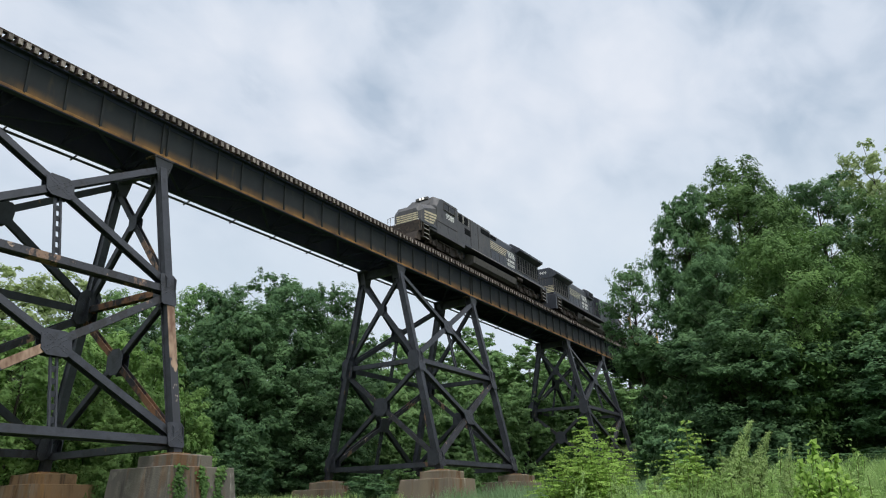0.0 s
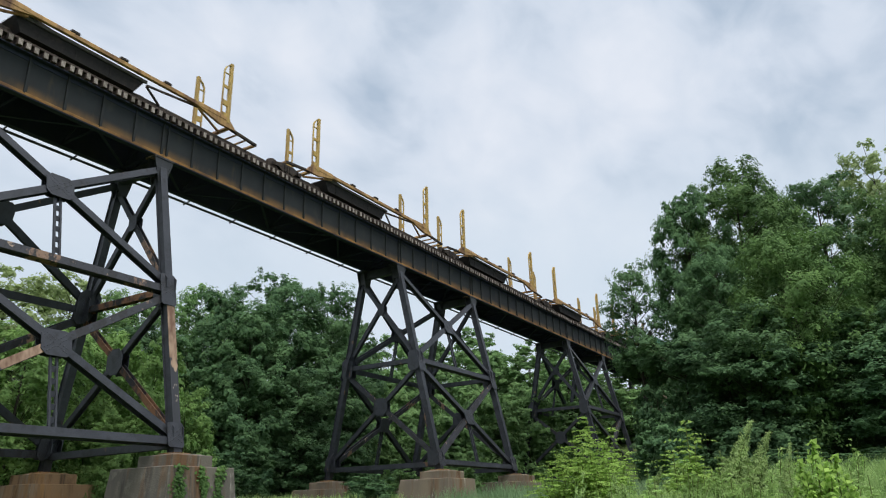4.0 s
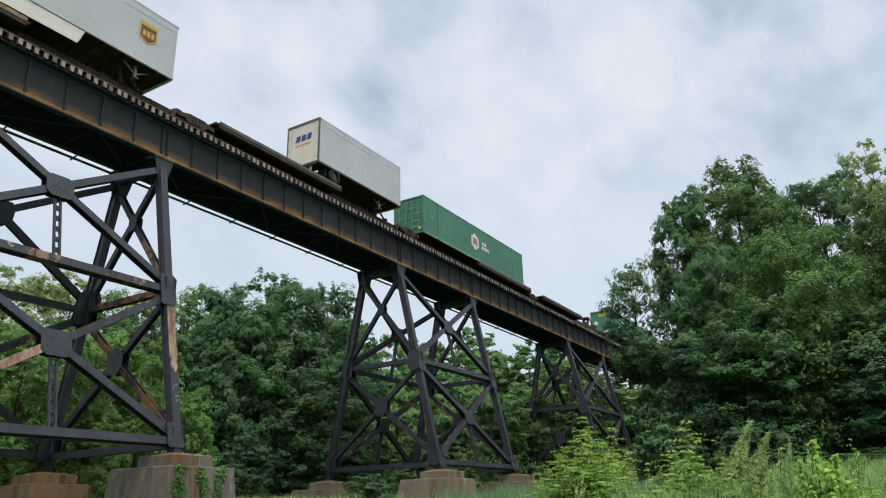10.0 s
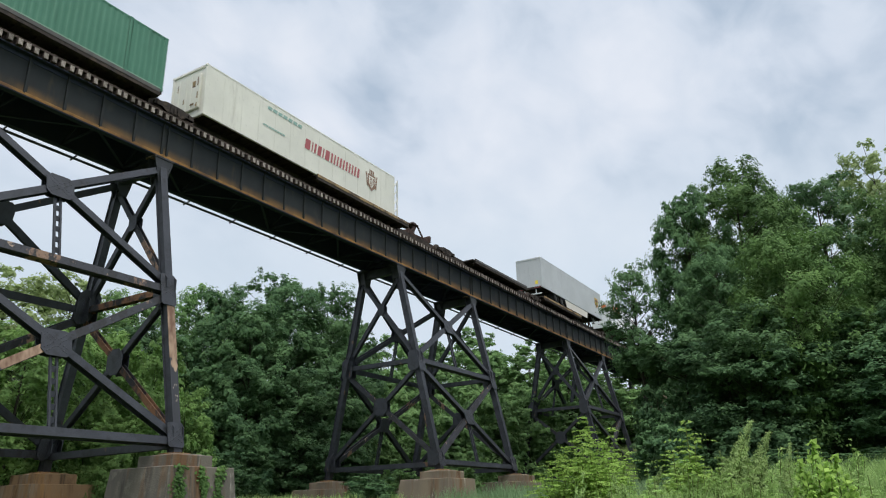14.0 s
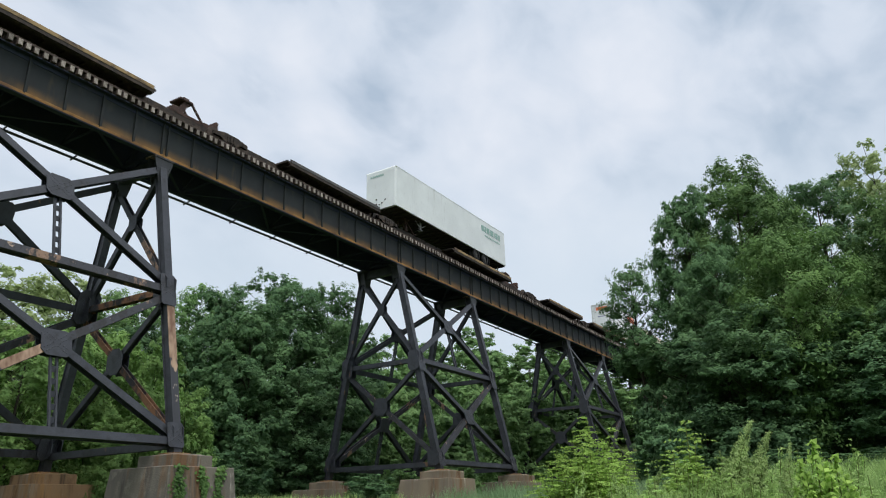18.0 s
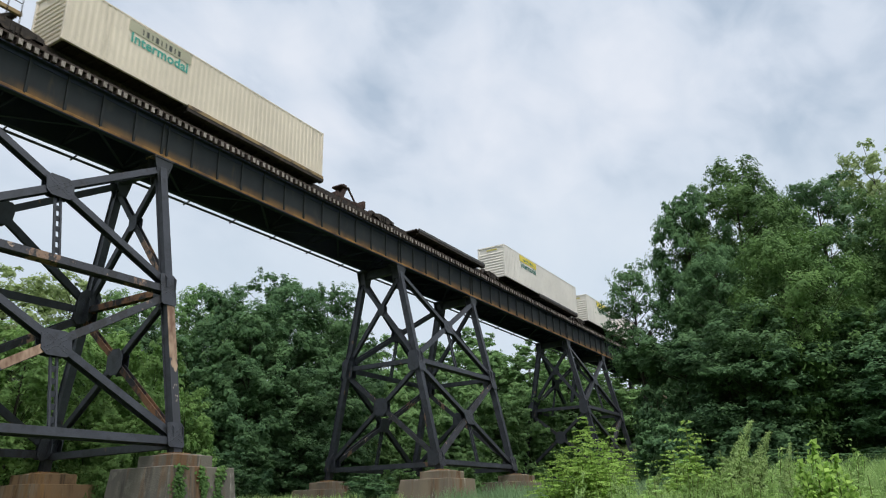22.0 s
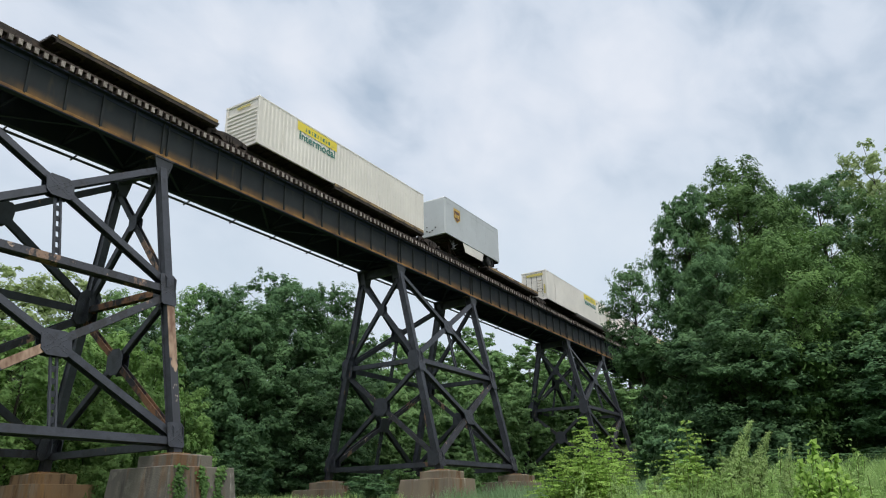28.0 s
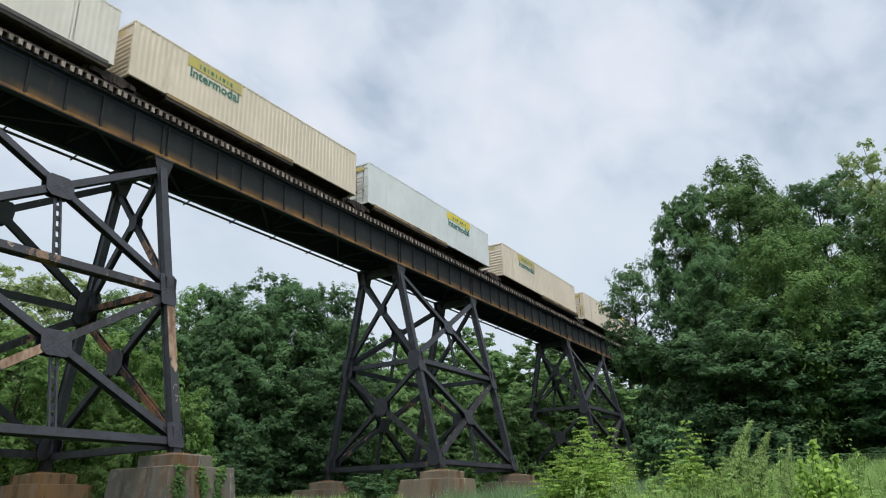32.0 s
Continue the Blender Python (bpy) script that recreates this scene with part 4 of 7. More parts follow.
def upright_mesh(bm):
    """A tall guide: a broad plate post, a slim post before it, cross plates between and a bowed top that joins them."""
    soft_block(bm, -0.09, 0.09, 0.11, 0.30, 0.25, 3.78, 0.02)
    soft_block(bm, -0.05, 0.05, -0.27, -0.205, 0.35, 3.14, 0.012)
    for z, h in ((0.35, 0.42), (1.18, 0.30), (2.2, 0.16)):
        block(bm, -0.04, 0.04, -0.205, 0.11, z, z + h)
    curve = [(-0.235, 3.10), (-0.21, 3.30), (-0.08, 3.52), (0.2, 3.77)]
    block(bm, -0.03, 0.03, -0.205, 0.11, 3.06, 3.11)
    for (y0, z0), (y1, z1) in zip(curve, curve[1:]):
        bar(bm, (0, y0, z0), (0, y1, z1), 0.055, 0.11, (1, 0, 0))
    side_prism(bm, [(-0.34, 0.25), (0.42, 0.25), (0.30, 0.75), (-0.29, 0.6)], -0.03, 0.03)


def make_guide_car(s0, s1, u0, u1):
    """An empty yellow spine unit with tall guides near both ends."""
    n = s1 - s0
    car = empty("yellow_spine_car", "empty faded yellow spine car with tall ladder-like end guides", "rail car", "yellow spine cars")
    bm = bmesh.new()
    a, b = u0 - s0, u1 - s0
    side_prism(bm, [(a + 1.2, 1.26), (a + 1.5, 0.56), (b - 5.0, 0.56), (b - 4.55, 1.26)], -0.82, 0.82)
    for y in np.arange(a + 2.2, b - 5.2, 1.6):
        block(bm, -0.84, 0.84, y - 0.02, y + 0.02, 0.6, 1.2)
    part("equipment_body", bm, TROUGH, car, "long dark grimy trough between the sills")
    for s in (-1, 1):
        bm = bmesh.new()
        soft_block(bm, s * 0.84 - 0.06, s * 0.84 + 0.06, a + 1.1, b - 4.45, 1.20, 1.36, 0.02)
        part("trough_rim", bm, RIM, car, "worn grey-brown rim of the trough")
    bm = bmesh.new()
    soft_block(bm, -0.26, 0.26, 0.3, n - 0.3, 0.58, 0.88, 0.03)
    part("centre_sill", bm, UNDER, car)
    for y in (0.0, n):
        bogie(car, y)
    for s in (-1, 1):
        bm = bmesh.new()
        soft_block(bm, s * 1.04 - 0.085, s * 1.04 + 0.085, a - 0.2, b + 0.2, 1.36, 1.57, 0.02)
        for y, e in ((a, -1), (b, 1)):
            side_prism(bm, [(y + e * 0.75, 1.02), (y + e * 0.45, 1.36), (y - e * 0.3, 1.62), (y - e * 1.6, 1.6), (y - e * 1.7, 1.36), (y - e * 0.3, 1.02)], s * 1.04 - 0.07, s * 1.04 + 0.07)
        part("side_sill", bm, YELLOW_WORN, car, "rusty yellow-brown tubular side sill")
        for y, e in ((a, -1), (b, 1)):
            for p, q, w, d, o in (((s * 1.0, y + e * 0.4, 1.08), (s * 0.98, y + e * 2.3, 0.92), 0.13, 0.13, (1, 0, 0)),
                                  ((s * 1.0, y - e * 0.9, 1.42), (s * 0.6, y - e * 4.3, 1.3), 0.08, 0.09, (0, 0, 1)),
                                  ((s * 0.6, y - e * 4.3, 1.25), (s * 0.3, y - e * 3.3, 0.8), 0.08, 0.09, (0, 0, 1))):
                bm = bmesh.new()
                bar(bm, p, q, w, d, o)
                part("end_strut", bm, UNDER, car)
        up = shared("end_guide", upright_mesh, YELLOW)
        for y in (a, b):
            piece("end_guide", up, car, s * 1.04, y, 1.02 if s > 0 else 0.80, 0 if s > 0 else 180)
        bm = bmesh.new()
        for k in (0.3, 0.5, 0.7):
            y = a + (b - a) * k
            soft_block(bm, s * 1.04 - 0.1, s * 1.04 + 0.1, y - 0.2, y + 0.2, 1.575, 1.72, 0.03)
        part("corner_lock", bm, UNDER, car)
    for y, e in ((a, -1), (b, 1)):
        for half, at, r, z0, z1 in ((1.1, 0.35, 0.1, 1.0, 1.14), (1.0, 0.95, 0.05, 0.92, 1.0), (1.0, 1.6, 0.05, 0.9, 0.98), (1.0, 2.25, 0.08, 0.86, 0.98)):
            bm = bmesh.new()
            soft_block(bm, -half, half, y + e * at - r, y + e * at + r, z0, z1, 0.015)
            part("cross_beam", bm, YELLOW_WORN, car)
        for s in (-1, 1):
            bm = bmesh.new()
            bar(bm, (s * 0.4, y + e * 0.3, 0.95), (s * 1.0, y - e * 1.6, 1.28), 0.08, 0.1, (0, 0, 1))
            part("knee_brace", bm, YELLOW_WORN, car)
    MOVING.append((car, s0, False))


# ---- containers
LONG, WIDE, TALL = 16.15, 1.295, 2.90


def corrugated(bm, x, s, y0, y1, z0, z1, pitch=0.30, deep=0.009):
    """A trapezoidal sheet wall at x, ribs along z, stepping in by deep."""
    pts, y = [], y0
    n = max(1, round((y1 - y0) / pitch))
    pitch = (y1 - y0) / n
    for i in range(n):
        for f, d in ((0.0, 0), (0.36, 0), (0.5, 1), (0.86, 1)):
            pts.append((y0 + (i + f) * pitch, x - s * deep * d))
    pts.append((y1, x))
    lo = [bm.verts.new((px, py, z0)) for py, px in pts]
    hi = [bm.verts.new((px, py, z1)) for py, px in pts]
    for i in range(len(pts) - 1):
        bm.faces.new((lo[i], lo[i + 1], hi[i + 1], hi[i]))


def make_container(paint_mat, label, end="ribs", smooth=False, posts=2.0):
    """A 53-foot box: corrugated or smooth walls, rails, posts, doors and floor. Its origin lies at the leading end, at floor level."""
    box = empty("shipping_container", label, "container", "containers on the train")

    def one(name, build, mat=paint_mat, lab=""):
        bm = bmesh.new()
        build(bm)
        return part(name, bm, mat, box, lab)

    for s in (-1, 1):
        if smooth:
            x0, x1 = sorted((s * (WIDE - 0.012), s * (WIDE - 0.05)))
            one("side_wall", lambda bm: block(bm, x0, x1, 0.1, LONG - 0.1, 0.16, TALL - 0.1))
            x0, x1 = sorted((s * (WIDE - 0.012), s * (WIDE - 0.006)))
            batten = one("wall_batten", lambda bm: block(bm, x0, x1, -0.025, 0.025, 0.16, TALL - 0.1))
            batten.location.y = 1.22
            for y in np.arange(2.44, LONG - 0.5, 1.22):
                again(batten, Matrix.Translation((0, y, 0)))
        else:
            for a, b in ((0.135, LONG - 0.135),) if end == "ribs" else ((0.135, posts - 0.1), (posts + 0.1, LONG - posts - 0.1), (LONG - posts + 0.1, LONG - 0.135)):
                one("side_panel", lambda bm: corrugated(bm, s * (WIDE - 0.006), s, a, b, 0.16, TALL - 0.09, deep=0.016 if paint_mat in (GREEN, GREEN_DULL) else 0.019 if end == "ribs" else 0.012))
        for z0, z1, nm in ((0.0, 0.16, "bottom_rail"), (TALL - 0.1, TALL - 0.01, "top_rail")):
            x0, x1 = sorted((s * (WIDE - 0.11), s * WIDE))
            one(nm, lambda bm: soft_block(bm, x0, x1, 0.08, LONG - 0.08, z0, z1, 0.012), GREEN_RAIL if paint_mat in (GREEN, GREEN_DULL) and z0 == 0 else paint_mat)
        for y in (0.07, LONG - 0.07) if end == "ribs" else (0.07, posts, LONG - posts, LONG - 0.07):
            x0, x1 = sorted((s * (WIDE - 0.14), s * (WIDE + (0.002 if y in (0.07, LONG - 0.07) else 0.02 if paint_mat in (GREEN, GREEN_DULL) else -0.004))))
            one("corner_post", lambda bm: [soft_block(bm, x0, x1, y - 0.07, y + 0.07, 0, TALL, 0.015), soft_block(bm, x0 - 0.004, x1 + 0.004, y - 0.09, y + 0.09, TALL - 0.13, TALL + 0.004, 0.02), soft_block(bm, x0 - 0.004, x1 + 0.004, y - 0.09, y + 0.09, -0.004, 0.12, 0.02)])
    one("roof", lambda bm: block(bm, -WIDE + 0.1, WIDE - 0.1, 0.1, LONG - 0.1, TALL - 0.05, TALL - 0.02))
    one("floor", lambda bm: [block(bm, -WIDE + 0.1, WIDE - 0.1, 0.1, LONG - 0.1, 0.10, 0.15)] + [block(bm, -WIDE + 0.1, WIDE - 0.1, y, y + 0.05, 0.0, 0.1) for y in np.arange(0.5, LONG - 0.4, 0.6)], UNDER)
    other = {"ribs": "doors", "doors": "ribs", "plain": "doors", "reefer": "doors"}[end]
    for kind, y, d in ((end, 0.0, -1), (other, LONG, 1)):
        flat = lambda v: sorted((y - d * v[0], y - d * v[1]))
        if kind == "doors":
            for s in (-1, 1):
                x0, x1 = sorted((s * 0.012, s * (WIDE - 0.13)))
                a, b = flat((0.05, 0.1))
                leaf = one("door", lambda bm: block(bm, x0, x1, a, b, 0.14, TALL - 0.12))
                bm = bmesh.new()
                for k in (0.28, 0.82):
                    rod(bm, (s * k, y - d * 0.03, 0.08), (s * k, y - d * 0.03, TALL - 0.08), 0.022, 8)
                    block(bm, s * k - 0.05, s * k + 0.05, *flat((0.005, 0.05)), 0.9, 1.02)
                part("lock_rod", bm, GREEN_RAIL if paint_mat in (GREEN, GREEN_DULL) else ROD_DARK, leaf)
                bm = bmesh.new()
                for z in (0.5, 1.2, 1.9, 2.5):
                    block(bm, x0, x1, *flat((0.03, 0.052)), z, z + 0.16)
                part("door_panel_rib", bm, paint_mat, leaf)
        else:
            a, b = flat((0.06, 0.1))
            end_ob = one("end_wall", lambda bm: block(bm, -WIDE + 0.13, WIDE - 0.13, a, b, 0.1, TALL - 0.1))
            if kind == "ribs":
                bm = bmesh.new()
                for i in range(9):
                    z = 0.22 + i * 0.24
                    side = [(0, 0), (d * 0.05, 0.05), (d * 0.05, 0.12), (0, 0.17)]
                    side_prism(bm, [(y - d * 0.06 + p, z + q) for p, q in side], -WIDE + 0.14, WIDE - 0.14)
                part("end_rib", bm, paint_mat, end_ob)
            if kind == "reefer":
                bm = bmesh.new()
                soft_block(bm, -0.95, 0.95, *flat((-0.05, 0.06)), 0.45, 2.45, 0.05)
                part("cooling_unit", bm, paint_mat, end_ob)
                bm = bmesh.new()
                for x, z, w, h in ((0.78, 2.0, 0.07, 0.5), (0.5, 1.9, 0.22, 0.34), (0.8, 1.2, 0.08, 0.35), (0.45, 0.75, 0.3, 0.12), (-0.2, 1.1, 0.06, 0.3), (-0.7, 2.0, 0.06, 0.4), (0.78, 0.65, 0.08, 0.2)):
                    block(bm, x - w / 2, x + w / 2, *flat((-0.065, -0.05)), z - h / 2, z + h / 2)
                part("cooling_hatch", bm, SILL, end_ob, "rust-stained hatches and hinges")
                for x in (-0.62, -0.05, 0.3, 0.92):
                    bm = bmesh.new()
                    soft_block(bm, x - 0.035, x + 0.035, *flat((-0.085, -0.05)), 0.5, 2.4, 0.012)
                    part("front_rib", bm, paint_mat, end_ob)
        one("end_header", lambda bm: soft_block(bm, -WIDE + 0.1, WIDE - 0.1, *flat((0.0, 0.12)), TALL - 0.13, TALL - 0.005, 0.012))
        one("end_sill", lambda bm: soft_block(bm, -WIDE + 0.1, WIDE - 0.1, *flat((0.0, 0.12)), 0.0, 0.13, 0.012))
    return box


SIDE_FACE = lambda y, z, x=WIDE + 0.004: Matrix.Translation((x, y, z)) @ Matrix(((0, 0, 1), (1, 0, 0), (0, 1, 0))).to_4x4()
END_FACE = lambda x, z, y=-0.006: Matrix.Translation((x, y, z)) @ Matrix(((1, 0, 0), (0, 0, -1), (0, 1, 0))).to_4x4()


def mark(name, parent, m, w, h, material, label="", cut=0.0, sides=0):
    """A flat painted panel or emblem, 4 mm thick, on the face that m gives."""
    bm = bmesh.new()
    if sides:
        o = [(w / 2 * math.cos(2 * math.pi * i / sides), h / 2 * math.sin(2 * math.pi * i / sides)) for i in range(sides)]
    else:
        o = [(-w / 2, -h / 2), (w / 2, -h / 2), (w / 2, h / 2), (-w / 2, h / 2)]
        if cut:
            o = [(-w / 2, h / 2), (-w / 2, -h / 2 + cut), (0, -h / 2), (w / 2, -h / 2 + cut), (w / 2, h / 2)]
    lo, hi = [bm.verts.new((x, y, 0)) for x, y in o], [bm.verts.new((x, y, 0.006)) for x, y in o]
    k = len(o)
    for i in range(k):
        bm.faces.new((lo[i], lo[(i + 1) % k], hi[(i + 1) % k], hi[i]))
    bm.faces.new(hi)
    bm.faces.new(lo[::-1])
    ob = part(name, bm, material, parent, label)
    ob.matrix_basis = m
    return ob


def bars(name, parent, m, widths, h, gap, material, label="", slant=0.0):
    """Unreadable lettering as a row of short bars."""
    bm = bmesh.new()
    x = -(sum(widths) + gap * (len(widths) - 1)) / 2
    for w in widths:
        v = block(bm, x, x + w, -h / 2, h / 2, 0, 0.006)
        x += w + gap
        if slant:
            for q in v:
                q.co.x += q.co.y * slant
    ob = part(name, bm, material, parent, label)
    ob.matrix_basis = m
    return ob


def yellow_livery(box, y, panel=3.45, faded=False, dull=False):
    """Logo panel, its mark as bars, and the lettering below; faded ones have lost their yellow."""
    mark("logo_panel", box, SIDE_FACE(y, 2.47), panel, 0.56, FADED_PANEL if faded else DULL_YELLOW if dull else PANEL_YELLOW, "faded grey logo panel" if faded else "yellow logo panel")
    for i, w in enumerate((0.06, 0.14, 0.06, 0.16, 0.06, 0.06, 0.16, 0.06, 0.14)):
        bars("logo_mark", box, SIDE_FACE(y - 1.0 + i * 0.25, 2.43, WIDE + 0.012), [w], 0.3 if faded else 0.22, 0.12, INK_DARK if faded else INK_GREEN)
    lettering("lettering", "Intermodal", 0.72, SIDE_FACE(y, 1.88), INK_TEAL if faded else INK_GREEN, box, "green lettering")


def load_container(box, s, z=0.92):
    box.location.z = z
    MOVING.append((box, s, False))


# ---- trailers
def tyre_mesh(bm):
    prof = [(0.0, 0.28), (0.03, 0.40), (0.06, 0.49), (0.22, 0.51), (0.25, 0.49), (0.28, 0.40), (0.28, 0.28)]
    k, rings = 24, []
    for i in range(k):
        a = 2 * math.pi * i / k
        rings.append([bm.verts.new((x, r * math.cos(a), r * math.sin(a))) for x, r in prof])
    for i in range(k):
        j = (i + 1) % k
        for q in range(len(prof) - 1):
            bm.faces.new((rings[i][q], rings[j][q], rings[j][q + 1], rings[i][q + 1]))


def rim_mesh(bm):
    ring_x(bm, 0.02, 0.2, 0.285, 20)
    ring_x(bm, 0.2, 0.23, 0.12, 12)
    for i in range(8):
        a = 2 * math.pi * i / 8
        block(bm, 0.2, 0.215, 0.2 * math.cos(a) - 0.02, 0.2 * math.cos(a) + 0.02, 0.2 * math.sin(a) - 0.02, 0.2 * math.sin(a) + 0.02)


def make_trailer(mat, label, length, rear_first, axles, skirt=None, gear=None, low=1.82, top=4.80, ribs=0.0, header=None, name="semi_trailer", doors=None):
    """A van trailer. Its origin lies at the leading end, at rail level; axles, skirt and gear are measured from there."""
    tr = empty(name, label, "trailer", "trailers on the train")

    def one(nm, build, m=mat, lab=""):
        bm = bmesh.new()
        build(bm)
        return part(nm, bm, m, tr, lab)

    n = length
    nose = 0.16
    for s in (-1, 1):
        def wall(bm):
            x0, x1 = sorted((s * (WIDE - 0.01), s * (WIDE - 0.05)))
            block(bm, x0, x1, nose if not rear_first else 0.1, n - (nose if rear_first else 0.1), low + 0.1, top - 0.09)
        one("side_wall", wall)
        c0, c1 = sorted((s * (WIDE - 0.01), s * (WIDE - 0.002)))
        if mat is SILVER or ribs:
            one("rub_strip", lambda bm: block(bm, c0, c1, 0.2, n - 0.2, top - 0.46, top - 0.43))
        if ribs:
            r0, r1 = sorted((s * (WIDE - 0.01), s * (WIDE - 0.004)))
            batten = one("wall_batten", lambda bm: block(bm, r0, r1, -0.02, 0.02, low + 0.1, top - 0.47))
            batten.location.y = 0.5
            for y in np.arange(0.5 + ribs, n - 0.3, ribs):
                again(batten, Matrix.Translation((0, y, 0)))
        x0, x1 = sorted((s * (WIDE - 0.1), s * WIDE))
        one("bottom_rail", lambda bm: soft_block(bm, x0, x1, 0.06, n - 0.06, low, low + 0.11, 0.012), header or mat)
        one("top_rail", lambda bm: soft_block(bm, x0, x1, 0.06, n - 0.06, top - 0.1, top, 0.02), mat)
    one("roof", lambda bm: block(bm, -WIDE + 0.09, WIDE - 0.09, 0.1, n - 0.1, top - 0.05, top - 0.012))
    one("floor", lambda bm: [block(bm, -WIDE + 0.09, WIDE - 0.09, 0.1, n - 0.1, low + 0.03, low + 0.08)], UNDER)
    joist = one("floor_joist", lambda bm: block(bm, -WIDE + 0.1, WIDE - 0.1, -0.03, 0.03, low - 0.06, low + 0.03), UNDER)
    joist.location.y = 0.43
    for y in np.arange(0.98, n - 0.3, 0.55):
        again(joist, Matrix.Translation((0, y, 0)))
    for front in (True, False):
        y, d = (0.0, -1) if front else (n, 1)
        flat = lambda a, b: sorted((y - d * a, y - d * b))
        if rear_first == front:          # doors
            for s in (-1, 1):
                x0, x1 = sorted((s * 0.01, s * (WIDE - 0.1)))
                leaf = one("door", lambda bm: block(bm, x0, x1, *flat(0.03, 0.08), low + 0.12, top - 0.16), doors or mat)
                bm = bmesh.new()
                rod(bm, (s * 0.9, y - d * 0.02, low + 0.05), (s * 0.9, y - d * 0.02, top - 0.1), 0.02)
                for z in (low + 0.4, low + 1.3, low + 2.2):
                    block(bm, *sorted((s * 1.0, s * 1.17)), *flat(0.01, 0.03), z, z + 0.08)
                part("lock_rod", bm, SILVER, leaf)
                one("rear_post", lambda bm: soft_block(bm, *sorted((s * (WIDE - 0.1), s * (WIDE + 0.002))), *flat(0.0, 0.1), low, top, 0.012), header or mat)
            one("rear_header", lambda bm: soft_block(bm, -WIDE + 0.1, WIDE - 0.1, *flat(0.0, 0.1), top - 0.17, top + 0.002, 0.012), header or mat)
            one("rear_sill", lambda bm: soft_block(bm, -WIDE + 0.1, WIDE - 0.1, *flat(-0.01, 0.1), low - 0.08, low + 0.12, 0.012), UNDER)
            one("underride_guard", lambda bm: [soft_block(bm, -1.15, 1.15, *flat(0.1, 0.2), low - 0.62, low - 0.5, 0.02), block(bm, -0.62, -0.54, *flat(0.1, 0.2), low - 0.5, low), block(bm, 0.54, 0.62, *flat(0.1, 0.2), low - 0.5, low)], WHITE)
            bm = bmesh.new()
            for s in (-1, 1):
                for k in (0.62, 0.85, 1.05):
                    block(bm, *sorted((s * k - 0.06, s * k + 0.06)), *flat(-0.02, 0.0), low - 0.03, low + 0.05)
            part("tail_lamp", bm, surface("red_lens", (0.25, 0.02, 0.02), 0.3), tr)
        else:                            # rounded nose
            o = [(-WIDE + 0.002, 0.2), (-WIDE + 0.03, 0.09), (-WIDE + 0.12, 0.02), (WIDE - 0.12, 0.02), (WIDE - 0.03, 0.09), (WIDE - 0.002, 0.2)]
            bm = bmesh.new()
            lo = [bm.verts.new((x, y - d * v, low + 0.01)) for x, v in o]
            hi = [bm.verts.new((x, y - d * v, top - 0.1)) for x, v in o]
            tp = [bm.verts.new((x * 0.975, y - d * (v + 0.05), top - 0.004)) for x, v in o]
            for i in range(5):
                bm.faces.new((lo[i], lo[i + 1], hi[i + 1], hi[i]))
                bm.faces.new((hi[i], hi[i + 1], tp[i + 1], tp[i]))
            bm.faces.new(lo[::-1])
            bm.faces.new(tp)
            part("nose_wall", bm, mat, tr)
            bm = bmesh.new()
            for x, z in ((-0.35, low + 0.42), (-0.1, low + 0.34), (0.12, low + 0.42), (0.4, low + 0.62), (-0.35, low + 0.75)):
                soft_block(bm, x - 0.05, x + 0.05, *flat(-0.03, 0.03), z - 0.04, z + 0.04, 0.01)
            part("air_connector", bm, UNDER, tr)
    tm, rm = shared("tyre", tyre_mesh, TYRE, True), shared("wheel_rim", rim_mesh, RIM)
    for y in axles:
        axle = new("axle")
        axle.parent = tr
        axle.location = (0, y, 1.46)
        for s in (-1, 1):
            for k in (0.66, 0.98):
                t = piece("tyre", tm, axle, s * k, 0, 0, 0 if s > 0 else 180)
            piece("wheel_rim", rm, axle, s * 0.98, 0, 0, 0 if s > 0 else 180)
        piece("axle_beam", shared("axle_beam", lambda bm: ring_x(bm, -0.9, 0.9, 0.07, 10), UNDER), axle)
    if axles:
        one("bogie_frame", lambda bm: [block(bm, s - 0.05, s + 0.05, min(axles) - 0.9, max(axles) + 0.9, low - 0.28, low - 0.02) for s in (-0.5, 0.5)], UNDER)
        one("mud_flap", lambda bm: [block(bm, s - 0.32, s + 0.32, (min(axles) - 0.75 if rear_first else max(axles) + 0.73), (min(axles) - 0.73 if rear_first else max(axles) + 0.75), low - 0.62, low - 0.06) for s in (-0.9, 0.9)], TYRE)
    if skirt:
        for s in (-1, 1):
            bm = bmesh.new()
            side_prism(bm, [(skirt[0], low - 0.02), (skirt[1], low - 0.02), (skirt[1] - 0.25, low - 0.72), (skirt[0] + 0.35, low - 0.72)], s * 1.25 - 0.012, s * 1.25 + 0.012)
            part("side_skirt", bm, IVORY, tr, "pale aerodynamic side skirt")
    if gear:
        for s in (-0.8, 0.8):
            bm = bmesh.new()
            soft_block(bm, s - 0.07, s + 0.07, gear - 0.07, gear + 0.07, low - 0.62, low + 0.02, 0.015)
            soft_block(bm, s - 0.15, s + 0.15, gear - 0.14, gear + 0.14, low - 0.66, low - 0.60, 0.015)
            bar(bm, (s, gear + 0.05, low - 0.4), (s, gear + 0.75, low - 0.02), 0.06, 0.05)
            bar(bm, (s, gear - 0.05, low - 0.4), (s, gear - 0.6, low - 0.02), 0.06, 0.05)
            part("landing_gear", bm, HUB, tr)
    return tr


def load_trailer(tr, s):
    MOVING.append((tr, s, False))


